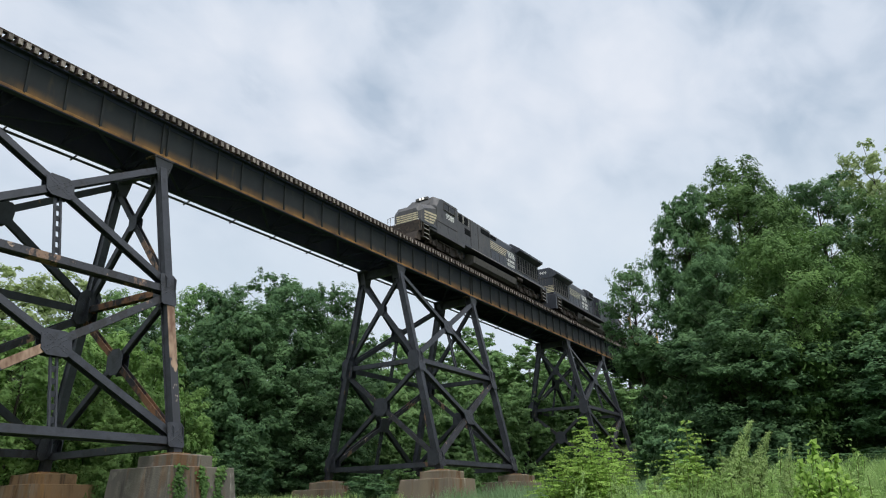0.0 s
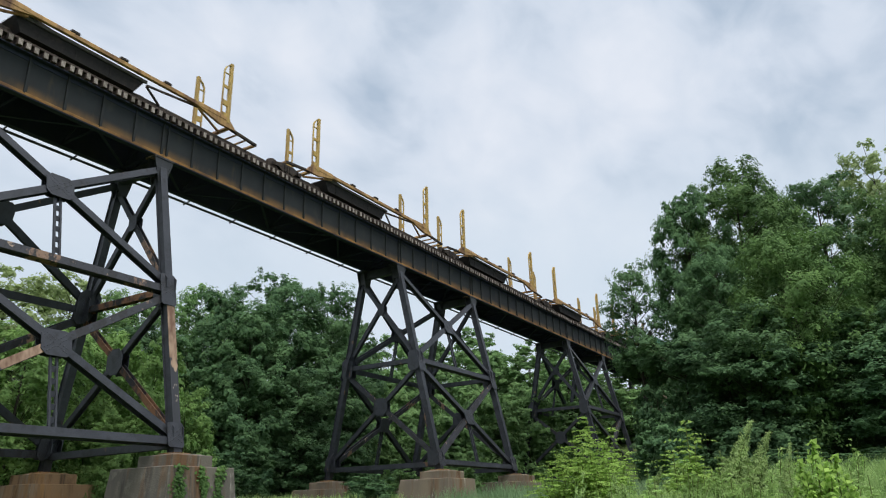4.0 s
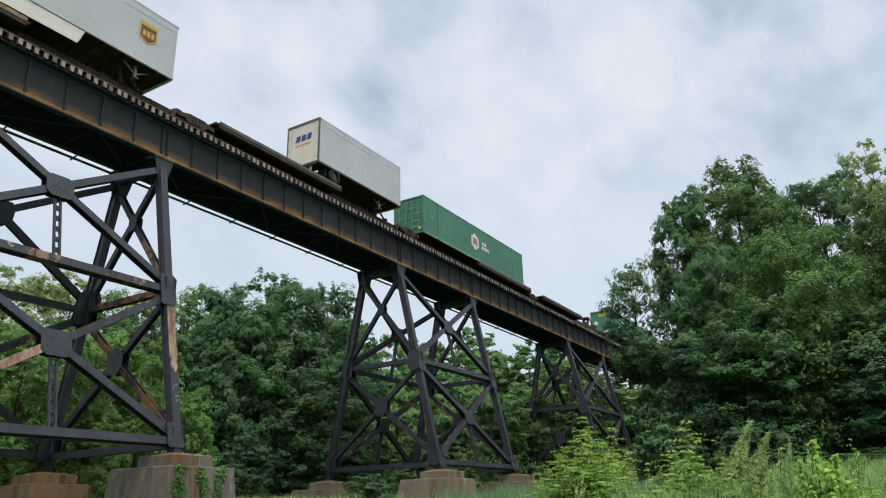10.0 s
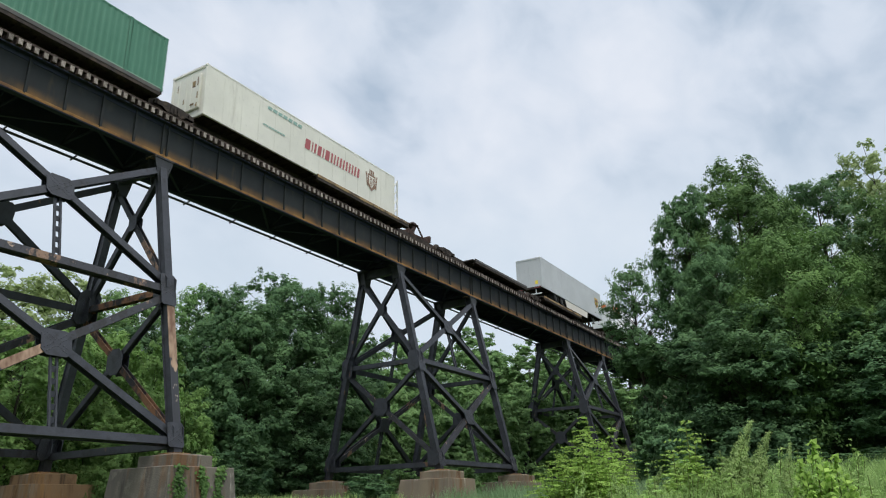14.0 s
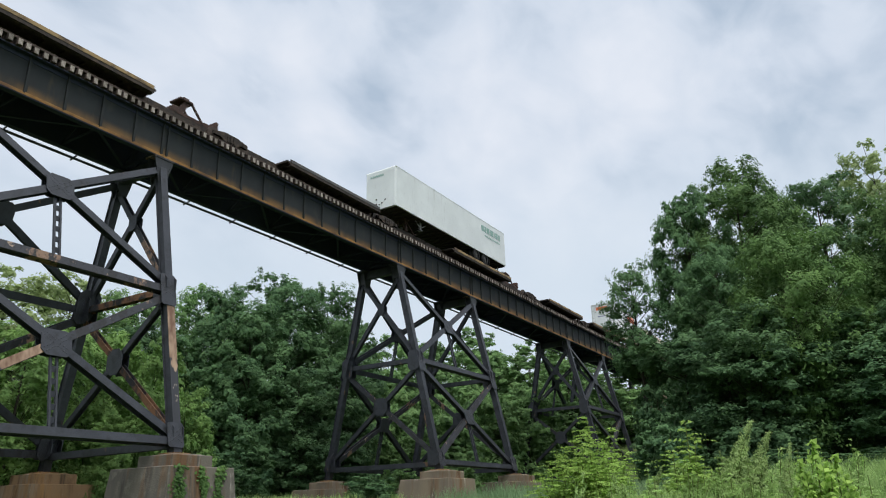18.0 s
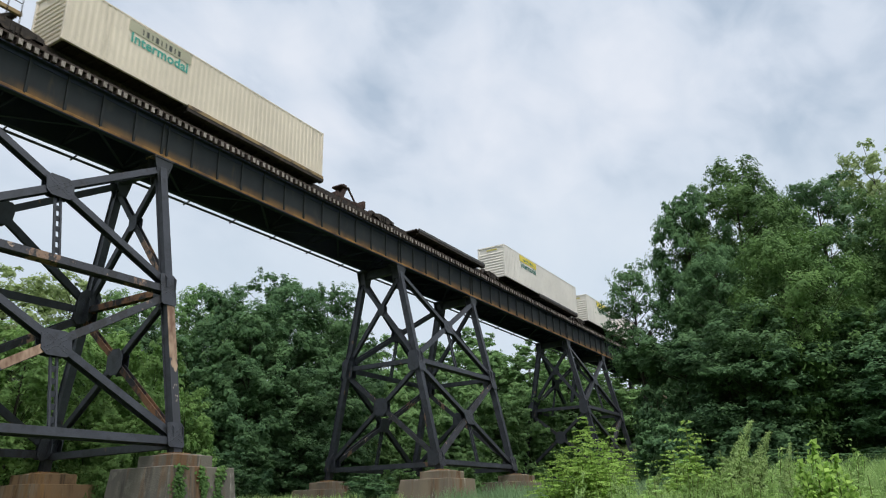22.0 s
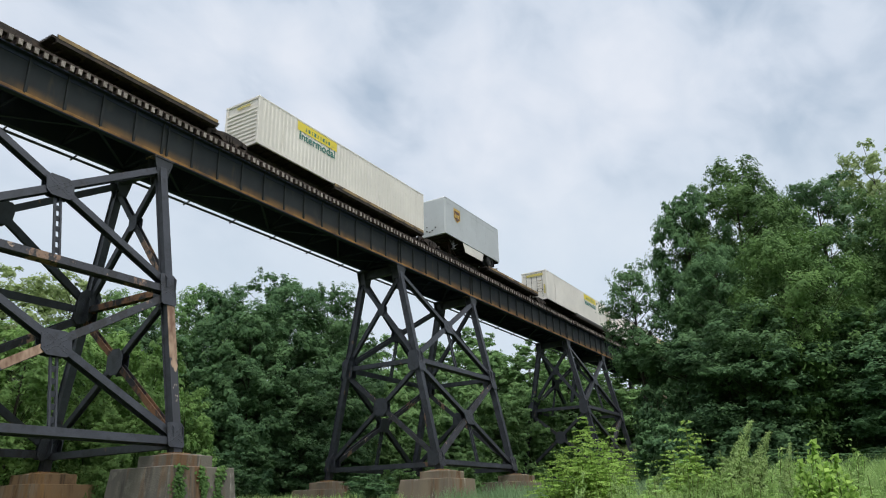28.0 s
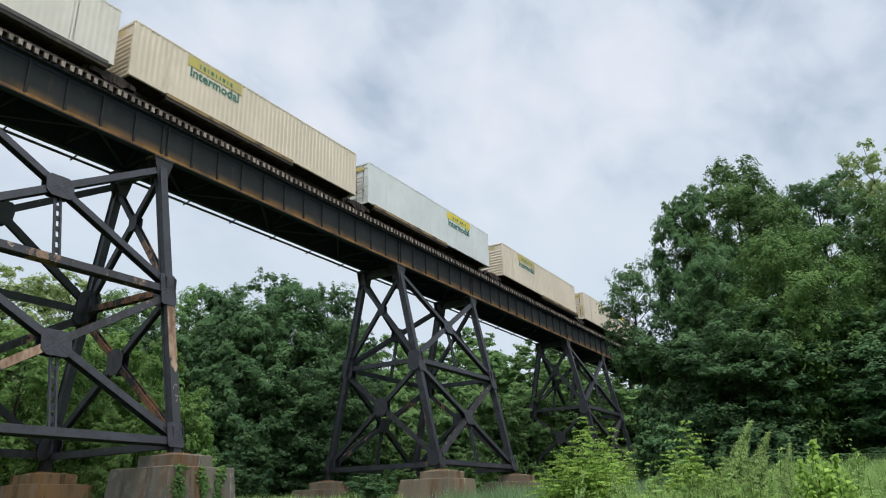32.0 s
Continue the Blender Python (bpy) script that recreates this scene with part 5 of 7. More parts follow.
def shield(parent, m, w=0.95, h=1.12):
    """A plain brown and gold shield."""
    mark("emblem", parent, m, w, h, GOLD, "gold and brown shield emblem", cut=0.3)
    mark("emblem_field", parent, m @ Matrix.Translation((0, -0.06, 0.004)), w * 0.84, h * 0.76, INK_BROWN, cut=0.27)
    bars("emblem_bars", parent, m @ Matrix.Translation((0, -0.02, 0.009)), [0.15, 0.15, 0.15], 0.3, 0.07, GOLD)


# ---- locomotives
def loop_skin(bm, rings):
    """Skins rings of equal length, one after another along the track, and caps both ends."""
    vs = [[bm.verts.new(p) for p in r] for r in rings]
    k = len(vs[0])
    for a, b in zip(vs, vs[1:]):
        for i in range(k):
            bm.faces.new((a[i], a[(i + 1) % k], b[(i + 1) % k], b[i]))
    bm.faces.new(vs[0][::-1])
    bm.faces.new(vs[-1])


def cab_ring(y, w, z0, z_side, z_top, wt):
    return [(-w, y, z0), (w, y, z0), (w, y, z_side), (wt, y, z_top), (-wt, y, z_top), (-w, y, z_side)]


def six_wheel_frame(bm):
    o = [(-2.35, 0.42), (-2.35, 0.78), (-1.5, 0.86), (-1.2, 1.02), (1.2, 1.02), (1.5, 0.86), (2.35, 0.78), (2.35, 0.42), (1.6, 0.5), (1.2, 0.34), (-1.2, 0.34), (-1.6, 0.5)]
    side_prism(bm, o, -0.08, 0.08)
    for y in (-1.85, 0, 1.85):
        soft_block(bm, 0.06, 0.22, y - 0.2, y + 0.2, 0.36, 0.72, 0.03)
        rod(bm, (0.14, y + 0.42, 0.45), (0.14, y + 0.42, 0.95), 0.09)
        rod(bm, (0.14, y - 0.42, 0.45), (0.14, y - 0.42, 0.95), 0.09)
    rod(bm, (0.17, -1.2, 0.9), (0.17, 1.2, 0.9), 0.06)


def make_locomotive(number, lead):
    """A six-axle wide-cab diesel, nose at y = 0, rail level at z = 0. The leading one has its cab further forward,
    a longer equipment hood and more dust on it."""
    n = 22.3
    c = -0.95 if lead else 0.0
    hood_end, wing = (10.6, 16.2) if lead else (9.6, 17.1)
    skin = LOCO_DUSTY if lead else LOCO
    loco = empty("diesel_locomotive", "dusty black wide-cab diesel locomotive with cream stripes", "locomotive", "locomotives")

    def one(nm, build, m=LOCO, parent=loco, lab=""):
        bm = bmesh.new()
        build(bm)
        return part(nm, bm, m, parent, lab)

    one("underframe", lambda bm: [soft_block(bm, -1.5, 1.5, 0.9 + c * 0.6, n - 0.7, 1.52, 1.74, 0.02), soft_block(bm, -0.6, 0.6, 1.5, n - 1.5, 1.0, 1.52, 0.03)], LOCO)
    for s in (-1, 1):
        one("sill_stripe", lambda bm: block(bm, *sorted((s * 1.5, s * 1.512)), 7.4, n - 1.2, 1.53, 1.60), RAILING if lead else LOCO_GREY)
    # plough and pilot
    one("snow_plough", lambda bm: side_prism(bm, [(0.5 + c * 0.6, 0.15), (0.72 + c * 0.6, 0.8), (1.05 + c * 0.6, 0.8), (1.05 + c * 0.6, 0.15)], -1.3, 1.3), UNDER)
    one("front_pilot", lambda bm: soft_block(bm, -1.4, 1.4, 0.75 + c * 0.6, 1.0 + c * 0.6, 0.8, 1.66, 0.03), UNDER)
    one("rear_pilot", lambda bm: soft_block(bm, -1.45, 1.45, n - 0.85, n - 0.55, 0.3, 1.74, 0.03), LOCO)
    cm = shared("coupler", coupler_mesh, UNDER)
    piece("coupler", cm, loco, 0, 0.75 + c * 0.6, 0)
    piece("coupler", cm, loco, 0, n - 0.7, 0, 180)
    # steps at the four corners
    for y in (1.55 + c * 0.6, n - 1.35):
        for s in (-1, 1):
            bm = bmesh.new()
            for i in range(4):
                block(bm, *sorted((s * 1.05, s * 1.48)), y - 0.34, y + 0.34, 0.42 + i * 0.33, 0.46 + i * 0.33)
            for e in (-0.36, 0.36):
                block(bm, *sorted((s * 1.32, s * 1.49)), y + e - 0.015, y + e + 0.015, 0.4, 1.55)
            part("steps", bm, UNDER, loco)
            for i in range(4):
                one("step_edge", lambda bm: block(bm, *sorted((s * 1.485, s * 1.5)), y - 0.34, y + 0.34, 0.42 + i * 0.33, 0.48 + i * 0.33), RAILING)
    # nose, cab, hoods
    one("nose_hood", lambda bm: loop_skin(bm, [cab_ring(1.7 + c, 0.95, 1.5, 2.5, 2.85, 0.75), cab_ring(1.95 + c, 1.3, 1.4, 2.8, 3.2, 0.95), cab_ring(3.7 + c, 1.5, 1.3, 3.25, 3.58, 1.15)]), skin)
    cab = one("cab", lambda bm: loop_skin(bm, [cab_ring(3.35 + c, 1.5, 1.26, 3.4, 3.56, 1.2), cab_ring(3.75 + c, 1.52, 1.26, 4.05, 4.40, 0.95), cab_ring(4.1 + c, 1.53, 1.26, 4.15, 4.5, 0.9), cab_ring(6.3 + c, 1.53, 1.26, 4.15, 4.5, 0.9)]), skin)
    for x0, x1 in ((-1.2, -0.12), (0.12, 1.2)):
        m, k = axes((0, 3.41 + c, 3.48), (0, 3.735 + c, 4.06), (1, 0, 0))
        bm = bmesh.new()
        block(bm, x0, x1, 0.0, 0.03, 0.06, k - 0.06, m @ Matrix.Translation((0, 0.012, 0)))
        block(bm, x0, x1, -0.03, 0.0, 0.06, k - 0.06, m @ Matrix.Translation((0, -0.012, 0)))
        part("windscreen", bm, GLASS, cab)
    for s in (-1, 1):
        for y0, y1 in (((3.32, 4.04), (4.16, 4.92)) if lead else ((3.9, 4.55), (4.65, 5.35))):
            w = one("side_window", lambda bm: block(bm, *sorted((s * 1.531, s * 1.545)), y0, y1, 3.42, 3.94), GLASS, cab)
            one("window_frame", lambda bm: [block(bm, *sorted((s * 1.531, s * 1.57)), y0 - 0.03, y0, 3.39, 3.97), block(bm, *sorted((s * 1.531, s * 1.57)), y1, y1 + 0.05, 3.39, 3.97), block(bm, *sorted((s * 1.531, s * 1.57)), y0, y1, 3.94, 3.97), block(bm, *sorted((s * 1.531, s * 1.60)), y0, y1, 3.38, 3.42)], LOCO_GREY, w)
    one("number_board", lambda bm: soft_block(bm, -0.55, 0.55, 3.62 + c, 3.8 + c, 4.3, 4.52, 0.02), LOCO_GREY, cab)
    for x in (-0.13, 0.13):
        one("headlight", lambda bm: rod(bm, (x, 3.6 + c, 4.42), (x, 3.66 + c, 4.42), 0.085, 14), LAMP, cab, "lit headlight")
    for s in (-1, 1):
        one("ditch_light", lambda bm: rod(bm, (s * 0.98, 1.22 + c * 0.6, 1.85), (s * 0.98, 1.36 + c * 0.6, 1.85), 0.085, 14), LAMP if lead else HUB, loco, "lit ditch light" if lead else "unlit ditch light")
    one("horn", lambda bm: [rod(bm, (x, 5.2 + c, 4.62), (x, 4.7 + c, 4.64), 0.03, 8, 0.07) for x in (-0.12, 0, 0.12)] + [block(bm, -0.2, 0.2, 5.15 + c, 5.3 + c, 4.5, 4.64)], UNDER, cab)
    one("air_conditioner", lambda bm: soft_block(bm, -0.6, 0.6, 5.2 + c, 6.2 + c, 4.5, 4.68, 0.05), LOCO, cab)
    body = one("equipment_hood", lambda bm: loop_skin(bm, [cab_ring(6.3 + c, 1.5, 1.26, 3.95, 4.35, 0.9), cab_ring(7.3 + c, 1.5, 1.26, 3.95, 4.35, 0.9), cab_ring(7.35 + c, 1.5, 1.62, 3.95, 4.35, 0.9), cab_ring(hood_end, 1.5, 1.62, 3.95, 4.35, 0.9)]), skin)
    vents = ((5.42, 6.1, 3.24, 3.84), (6.28, 6.96, 3.24, 3.84), (6.42, 7.3, 2.45, 2.95), (9.05, 10.5, 3.36, 3.78)) if lead else ((6.6, 7.25, 3.32, 3.8), (7.4, 8.15, 3.32, 3.8), (7.6, 8.4, 2.2, 2.55))
    for s in (-1, 1):
        for q, (y0, y1, z0, z1) in enumerate(vents):
            vent = one("vent_screen", lambda bm: [block(bm, *sorted((s * 1.501, s * 1.515)), y0, y1, z0, z1)] + [block(bm, *sorted((s * 1.515, s * 1.53)), y0, y1, z, z + 0.03) for z in np.arange(z0 + 0.06, z1, 0.12)], MESH_DARK, body)
            if lead and q < 2:
                one("vent_frame", lambda bm: [block(bm, *sorted((s * 1.501, s * 1.54)), y0 - 0.06, y0, z0 - 0.05, z1 + 0.05), block(bm, *sorted((s * 1.501, s * 1.54)), y1, y1 + 0.06, z0 - 0.05, z1 + 0.05)], RAILING, vent)
        for y in ((5.3, 7.36, 8.55) if lead else (6.35, 8.5)):
            one("panel_seam", lambda bm: block(bm, *sorted((s * 1.501, s * 1.512)), y, y + 0.035, 1.7, 3.9), UNDER, body)
        one("belt_strip", lambda bm: block(bm, *sorted((s * 1.531, s * 1.545)), 3.2 + c, 6.2 + c, 2.2, 2.24), UNDER, cab)
    one("brake_hood", lambda bm: loop_skin(bm, [cab_ring(10.7, 0.98, 3.6, 4.3, 4.55, 0.85), cab_ring(10.8, 1.3, 3.6, 4.3, 4.6, 0.85), cab_ring(12.1, 1.3, 3.6, 4.3, 4.6, 0.85)] if not lead else [cab_ring(10.6, 0.98, 4.2, 4.3, 4.46, 0.85), cab_ring(11.4, 0.9, 4.2, 4.3, 4.44, 0.8)]), LOCO, body)
    if not lead:
        for s in (-1, 1):
            one("vent_screen", lambda bm: block(bm, *sorted((s * 1.301, s * 1.315)), 10.85, 12.0, 3.7, 4.2), MESH_DARK, body)
    engine = one("engine_hood", lambda bm: loop_skin(bm, [cab_ring(hood_end, 1.0, 1.74, 4.15, 4.42, 0.75), cab_ring(wing, 1.0, 1.74, 4.15, 4.42, 0.75)]))
    for s in (-1, 1):
        for i in range(7 if lead else 9):
            y = hood_end + 0.15 + i * (0.78 if lead else 0.81)
            one("hood_door", lambda bm: soft_block(bm, *sorted((s * 1.0, s * 1.025)), y, y + 0.77, 1.95, 3.75, 0.008), LOCO, engine)
        one("vent_screen", lambda bm: [block(bm, *sorted((s * 1.002, s * 1.03)), hood_end + 0.3, hood_end + 2.0, z, z + 0.05) for z in np.arange(3.82, 4.1, 0.08)], MESH_DARK, engine)
        for i in range(5):
            one("cream_stripe", lambda bm: block(bm, *sorted((s * 1.026, s * 1.032)), *((11.3, 14.6 - i * 0.1) if lead else (13.9 + i * 0.1, 16.9)), 3.50 - i * 0.165, 3.58 - i * 0.165), STRIPE if lead else FADED_PANEL, engine)
        ey = 15.35 if lead else 12.95
        bars("emblem", engine, Matrix.Translation((s * 1.028, ey, 3.3)) @ Matrix(((0, 0, s), (s, 0, 0), (0, 1, 0))).to_4x4(), [0.2, 0.28, 0.2, 0.34], 0.56, 0.09, INK_WHITE, "white railway emblem", slant=-0.45)
        for q in range(4):
            one("emblem_line", lambda bm: block(bm, *sorted((s * 1.034, s * 1.038)), ey - 0.72, ey + 0.72, 3.1 + q * 0.13, 3.125 + q * 0.13), LOCO, engine)
        for k, z in ((0, 2.72), (1, 2.34)):
            bars("emblem_lettering", engine, Matrix.Translation((s * 1.028, ey - 0.1, z)) @ Matrix(((0, 0, s), (s, 0, 0), (0, 1, 0))).to_4x4(), [0.13, 0.17, 0.12, 0.15, 0.16, 0.11, 0.15, 0.13][:8 - k], 0.27, 0.07, INK_WHITE)
    one("exhaust_stack", lambda bm: [soft_block(bm, -0.4, 0.4, 12.6, 13.8, 4.4, 4.58, 0.05), soft_block(bm, -0.8, 0.8, 10.0, 11.8, 4.42, 4.52, 0.03)], UNDER, engine)
    rad = one("radiator_hood", lambda bm: loop_skin(bm, [cab_ring(wing, 1.0, 1.74, 3.7, 3.8, 0.95), cab_ring(n - 1.3, 1.0, 1.74, 3.7, 3.8, 0.95)]))
    one("radiator_wing", lambda bm: loop_skin(bm, [[(-1.0, y, 3.72), (1.0, y, 3.72), (1.53, y, 3.95), (1.53, y, 4.12), (0.7, y, 4.72), (-0.7, y, 4.72), (-1.53, y, 4.12), (-1.53, y, 3.95)] for y in (wing, n - 1.25)]), LOCO, rad, "overhanging radiator housing")
    for s in (-1, 1):
        one("radiator_grille", lambda bm: [block(bm, *sorted((s * 1.0, s * 1.012)), wing + 0.3, 20.95, 2.35, 3.62)], MESH_DARK, rad)
        for y in np.arange(wing + 0.25, 21.0, 0.51):
            one("grille_post", lambda bm: soft_block(bm, *sorted((s * 1.0, s * 1.06)), y, y + 0.13, 2.3, 3.66, 0.01), LOCO_GREY, rad)
        one("grille_rail", lambda bm: [block(bm, *sorted((s * 1.0, s * 1.05)), wing + 0.2, 21.0, 2.24, 2.33)], LOCO_GREY, rad)
    # rear end: number, stripes
    for i in range(5):
        one("cream_stripe", lambda bm: block(bm, -0.98, 0.98, n - 1.3, n - 1.29, 2.2 + i * 0.15, 2.28 + i * 0.15), STRIPE, rad)
    mr = Matrix.Translation((0, n - 1.244, 4.25)) @ Matrix(((-1, 0, 0), (0, 0, 1), (0, 1, 0))).to_4x4()
    lettering("road_number", number, 0.36, mr, INK_WHITE, rad)
    # chevrons on the nose and numbers on the cab sides
    for s in (-1, 1):
        for i in range(5):
            z, far = (1.55 + i * 0.235, 1.85 + i * 0.17) if lead else (2.35 + i * 0.15, 2.75)
            w0, w1 = s * (1.31 if lead else 1.315), s * (1.31 + 0.19 * (far - 1.0) / 1.75)
            bm = bmesh.new()
            v = [bm.verts.new(q) for q in ((w0, 1.02 if lead else 2.0, z), (w1, far, z + 0.06), (w1, far, z + (0.20 if lead else 0.14)), (w0, 1.02 if lead else 2.0, z + (0.14 if lead else 0.08)))]
            u = [bm.verts.new((q.co.x + s * 0.012, q.co.y, q.co.z)) for q in v]
            for q in range(4):
                bm.faces.new((v[q], v[(q + 1) % 4], u[(q + 1) % 4], u[q]))
            bm.faces.new(u)
            bm.faces.new(v[::-1])
            part("cream_stripe", bm, STRIPE, cab)
        face = Matrix.Translation((s * 1.534, 4.2 if lead else 4.5, 2.98 if lead else 2.88)) @ Matrix(((0, 0, s), (s, 0, 0), (0, 1, 0))).to_4x4()
        if number:
            lettering("road_number", number, 0.60, face, INK_WHITE, cab, "white road number")
        else:
            bars("road_number", cab, face, [0.24] * 4, 0.4, 0.08, INK_WHITE)
    for i in range(6):
        one("cream_stripe", lambda bm: block(bm, -0.93, 0.93, 1.684 + c, 1.697 + c, 1.62 + i * 0.16, 1.715 + i * 0.16), STRIPE)
    # running gear
    one("fuel_tank", lambda bm: prism(bm, [(-1.1, 0.40), (1.1, 0.40), (1.36, 0.58), (1.42, 1.08), (1.0, 1.3), (-1.0, 1.3), (-1.42, 1.08), (-1.36, 0.58)] if lead else [(-0.9, 0.40), (0.9, 0.40), (1.12, 0.7), (1.12, 1.3), (-1.12, 1.3), (-1.12, 0.7)], 7.9, 15.4), TANK, loco, "dusty brown-grey fuel tank")
    for s in (-1, 1):
        for y0, y1 in (((15.5, 16.6),) if lead else ((9.9, 12.1), (12.35, 14.4))):
            one("air_reservoir", lambda bm: rod(bm, (s * 1.28, y0, 1.2 if lead else 0.86), (s * 1.28, y1, 1.2 if lead else 0.86), 0.2, 14), UNDER if lead else TANK)
    ws = shared("drive_wheelset", lambda bm: wheelset_mesh(bm, 0.53), IRON)
    fr = shared("truck_frame", six_wheel_frame, UNDER)
    for y in (4.75 + c * 0.5, n - 4.4):
        truck = new("truck")
        truck.parent = loco
        truck.location = (0, y, 0)
        for dy in (-1.85, 0, 1.85):
            piece("wheelset", ws, truck, 0, dy, 0.53)
        piece("truck_frame", fr, truck, 0.98, 0, 0)
        piece("truck_frame", fr, truck, -0.98, 0, 0, 180)
    # handrails
    for s in (-1, 1):
        bm = bmesh.new()
        rod(bm, (s * 1.44, hood_end + 0.1, 2.55), (s * 1.44, n - 1.2, 2.55), 0.022, 6)
        for y in np.arange(hood_end + 0.2, n - 1, 1.45):
            rod(bm, (s * 1.44, y, 1.74), (s * 1.44, y, 2.55), 0.02, 6)
        part("handrail", bm, LOCO_GREY, loco)
        f = c * 0.6
        rails = [((s * 1.46, 0.95 + f, 2.35), (s * 0.3, 0.8 + f, 2.35), "end_rail"), ((s * 1.46, n - 0.8, 2.65), (s * 0.5, n - 0.75, 2.65), "end_rail")]
        for y0, y1, top in ((0.95 + f, 1.95 + f, 2.35), (n - 1.9, n - 0.8, 2.65)):
            rails += [((s * 1.46, y, 0.9), (s * 1.46, y, top), "grab_post") for y in (y0, y1)]
        rails += [((s * k, 0.85 + f, 1.6), (s * k, 0.85 + f, 2.35), "rail_post") for k in (0.3, 0.75, 1.15)]
        for p, q, nm in rails:
            bm = bmesh.new()
            rod(bm, p, q, 0.021, 6)
            part(nm, bm, LOCO_GREY, loco)
    return loco


lead_loco = make_locomotive("9580", True)
MOVING.append((lead_loco, 39.35, False))
rear_loco = make_locomotive("9439", False)
tagged(rear_loco, "dusty black diesel locomotive coupled rear end first")
MOVING.append((rear_loco, 84.9, True))

# ---- consist
for a, b, u, w in ((86.1, 103.6, 87.2, 98.9), (103.6, 121.2, 105.8, 117.7), (121.2, 138.6, 123.0, 135.4), (138.6, 155.6, 140.8, 152.6), (155.6, 173.0, 157.6, 169.4)):
    make_guide_car(a, b, u, w)

LEADING_UNITS = (  # from, to, deck, raised hitch, folded hitch, tan sills
    (173.4, 192.8, (181.0, 191.7), None, None, True),
    (193.4, 213.2, (195.2, 204.6), 209.4, None, True),
    (213.2, 231.6, (214.4, 223.9), 228.6, None, False),
    (231.6, 251.4, (241.0, 250.6), None, None, False),
    (251.4, 270.9, (253.3, 262.9), None, 267.4, False),
    (270.9, 289.7, (279.0, 288.6), None, None, False),
    (289.7, 314.3, (299.5, 308.9), None, 311.1, True),
    (314.3, 329.8, (318.2, 327.6), None, None, False),
    (329.8, 349.2, (331.2, 340.5), 345.0, None, True),
    (349.2, 371.4, (356.6, 366.5), 352.6, 369.0, True),
    (371.4, 385.0, (375.5, 383.8), None, None, False),
    (385.0, 407.0, (393.2, 402.6), 388.2, 403.8, True))
TRAILING_UNITS = (
    (407.0, 420.2, (410.7, 419.0), None, None, True),
    (420.2, 439.0, (422.1, 432.4), 435.6, None, True),
    (439.0, 463.2, (447.0, 456.8), None, 460.0, True),
    (463.2, 478.2, (467.0, 476.5), None, None, False),
    (478.2, 497.5, (487.0, 496.2), None, None, False),
    (497.5, 520.8, (505.5, 515.0), None, 517.7, True),
    (520.8, 533.4, (524.2, 532.8), None, None, False),
    (533.4, 555.3, (541.0, 550.4), None, 552.2, True),
    (555.3, 568.6, (559.1, 567.5), None, None, True),
    (568.6, 587.6, (576.5, 586.2), None, None, True),
    (587.6, 606.4, (595.8, 605.3), 591.4, None, True),
    (606.4, 624.4, (614.5, 623.9), None, None, False),
    (624.4, 641.5, (632.0, 641.0), None, None, False),
    (641.5, 658.8, (644.0, 652.5), None, None, True),
    (658.8, 676.9, (660.0, 669.0), None, None, True),
    (676.9, 695.7, (686.0, 694.6), None, None, True),
    (695.7, 714.6, (704.0, 713.0), None, None, False))
for a, b, d, h, f, tan in LEADING_UNITS + TRAILING_UNITS:
    unit = make_spine(a, b, d, h, f, tan)
    if b == 439.0:
        end_platform(unit, 18.9)

# green boxes
box = make_container(GREEN_DULL, "weathered green corrugated shipping container with gold emblem", "doors")
mark("emblem", box, SIDE_FACE(10.9, 1.75), 1.2, 0.85, GOLD, "faded gold emblem")
for e, w in ((-0.3, 0.22), (0.05, 0.3), (0.38, 0.12)):
    bars("emblem_field", box, SIDE_FACE(10.9 + e, 1.75, WIDE + 0.011), [w], 0.5, 0.1, INK_BLUE, slant=0.3)
for x, z, w in ((-0.6, 2.35, 0.3), (0.3, 2.2, 0.4), (0.75, 1.75, 0.3), (-0.75, 1.5, 0.2), (0.55, 1.1, 0.5), (0.5, 0.62, 0.6), (-0.3, 0.5, 0.25)):
    bars("serial_mark", box, END_FACE(x, z, -0.012), [w * 0.3] * 3, 0.12, 0.03, GREEN_RAIL)
bars("serial_mark", box, SIDE_FACE(1.1, 2.1), [0.14] * 3, 0.22, 0.06, GREEN_RAIL)
bars("serial_mark", box, SIDE_FACE(1.0, 0.9), [0.1] * 6, 0.12, 0.04, GREEN_RAIL)
bars("serial_mark", box, SIDE_FACE(7.6, 2.35), [0.1] * 8, 0.12, 0.05, GREEN_RAIL)
bars("serial_mark", box, SIDE_FACE(LONG - 1.0, 2.35), [0.09] * 6, 0.1, 0.05, GREEN_RAIL)
mark("placard", box, SIDE_FACE(12.2, 1.9) @ pose(0, 0, 0, 0, 0, 45), 0.4, 0.4, INK_WHITE)
load_container(box, 174.65)
box = make_container(GREEN, "green corrugated shipping container with round white emblem", "doors")
mark("emblem", box, SIDE_FACE(7.5, 1.52) @ pose(0, 0, 0, 0, 0, 90), 1.42, 1.35, INK_WHITE, "white six-sided emblem", sides=6)
for e, w, h in ((-0.27, 0.12, 0.66), (-0.1, 0.09, 0.6), (0.1, 0.09, 0.6), (0.27, 0.12, 0.66)):
    mark("emblem_field", box, SIDE_FACE(7.5 + e, 1.52, WIDE + 0.011), w, h, INK_RED)
mark("emblem_field", box, SIDE_FACE(7.5, 1.52, WIDE + 0.012), 0.5, 0.12, INK_RED)
bars("brand_lettering", box, SIDE_FACE(9.0, 1.7), [0.2, 0.18, 0.18], 0.3, 0.07, INK_WHITE)
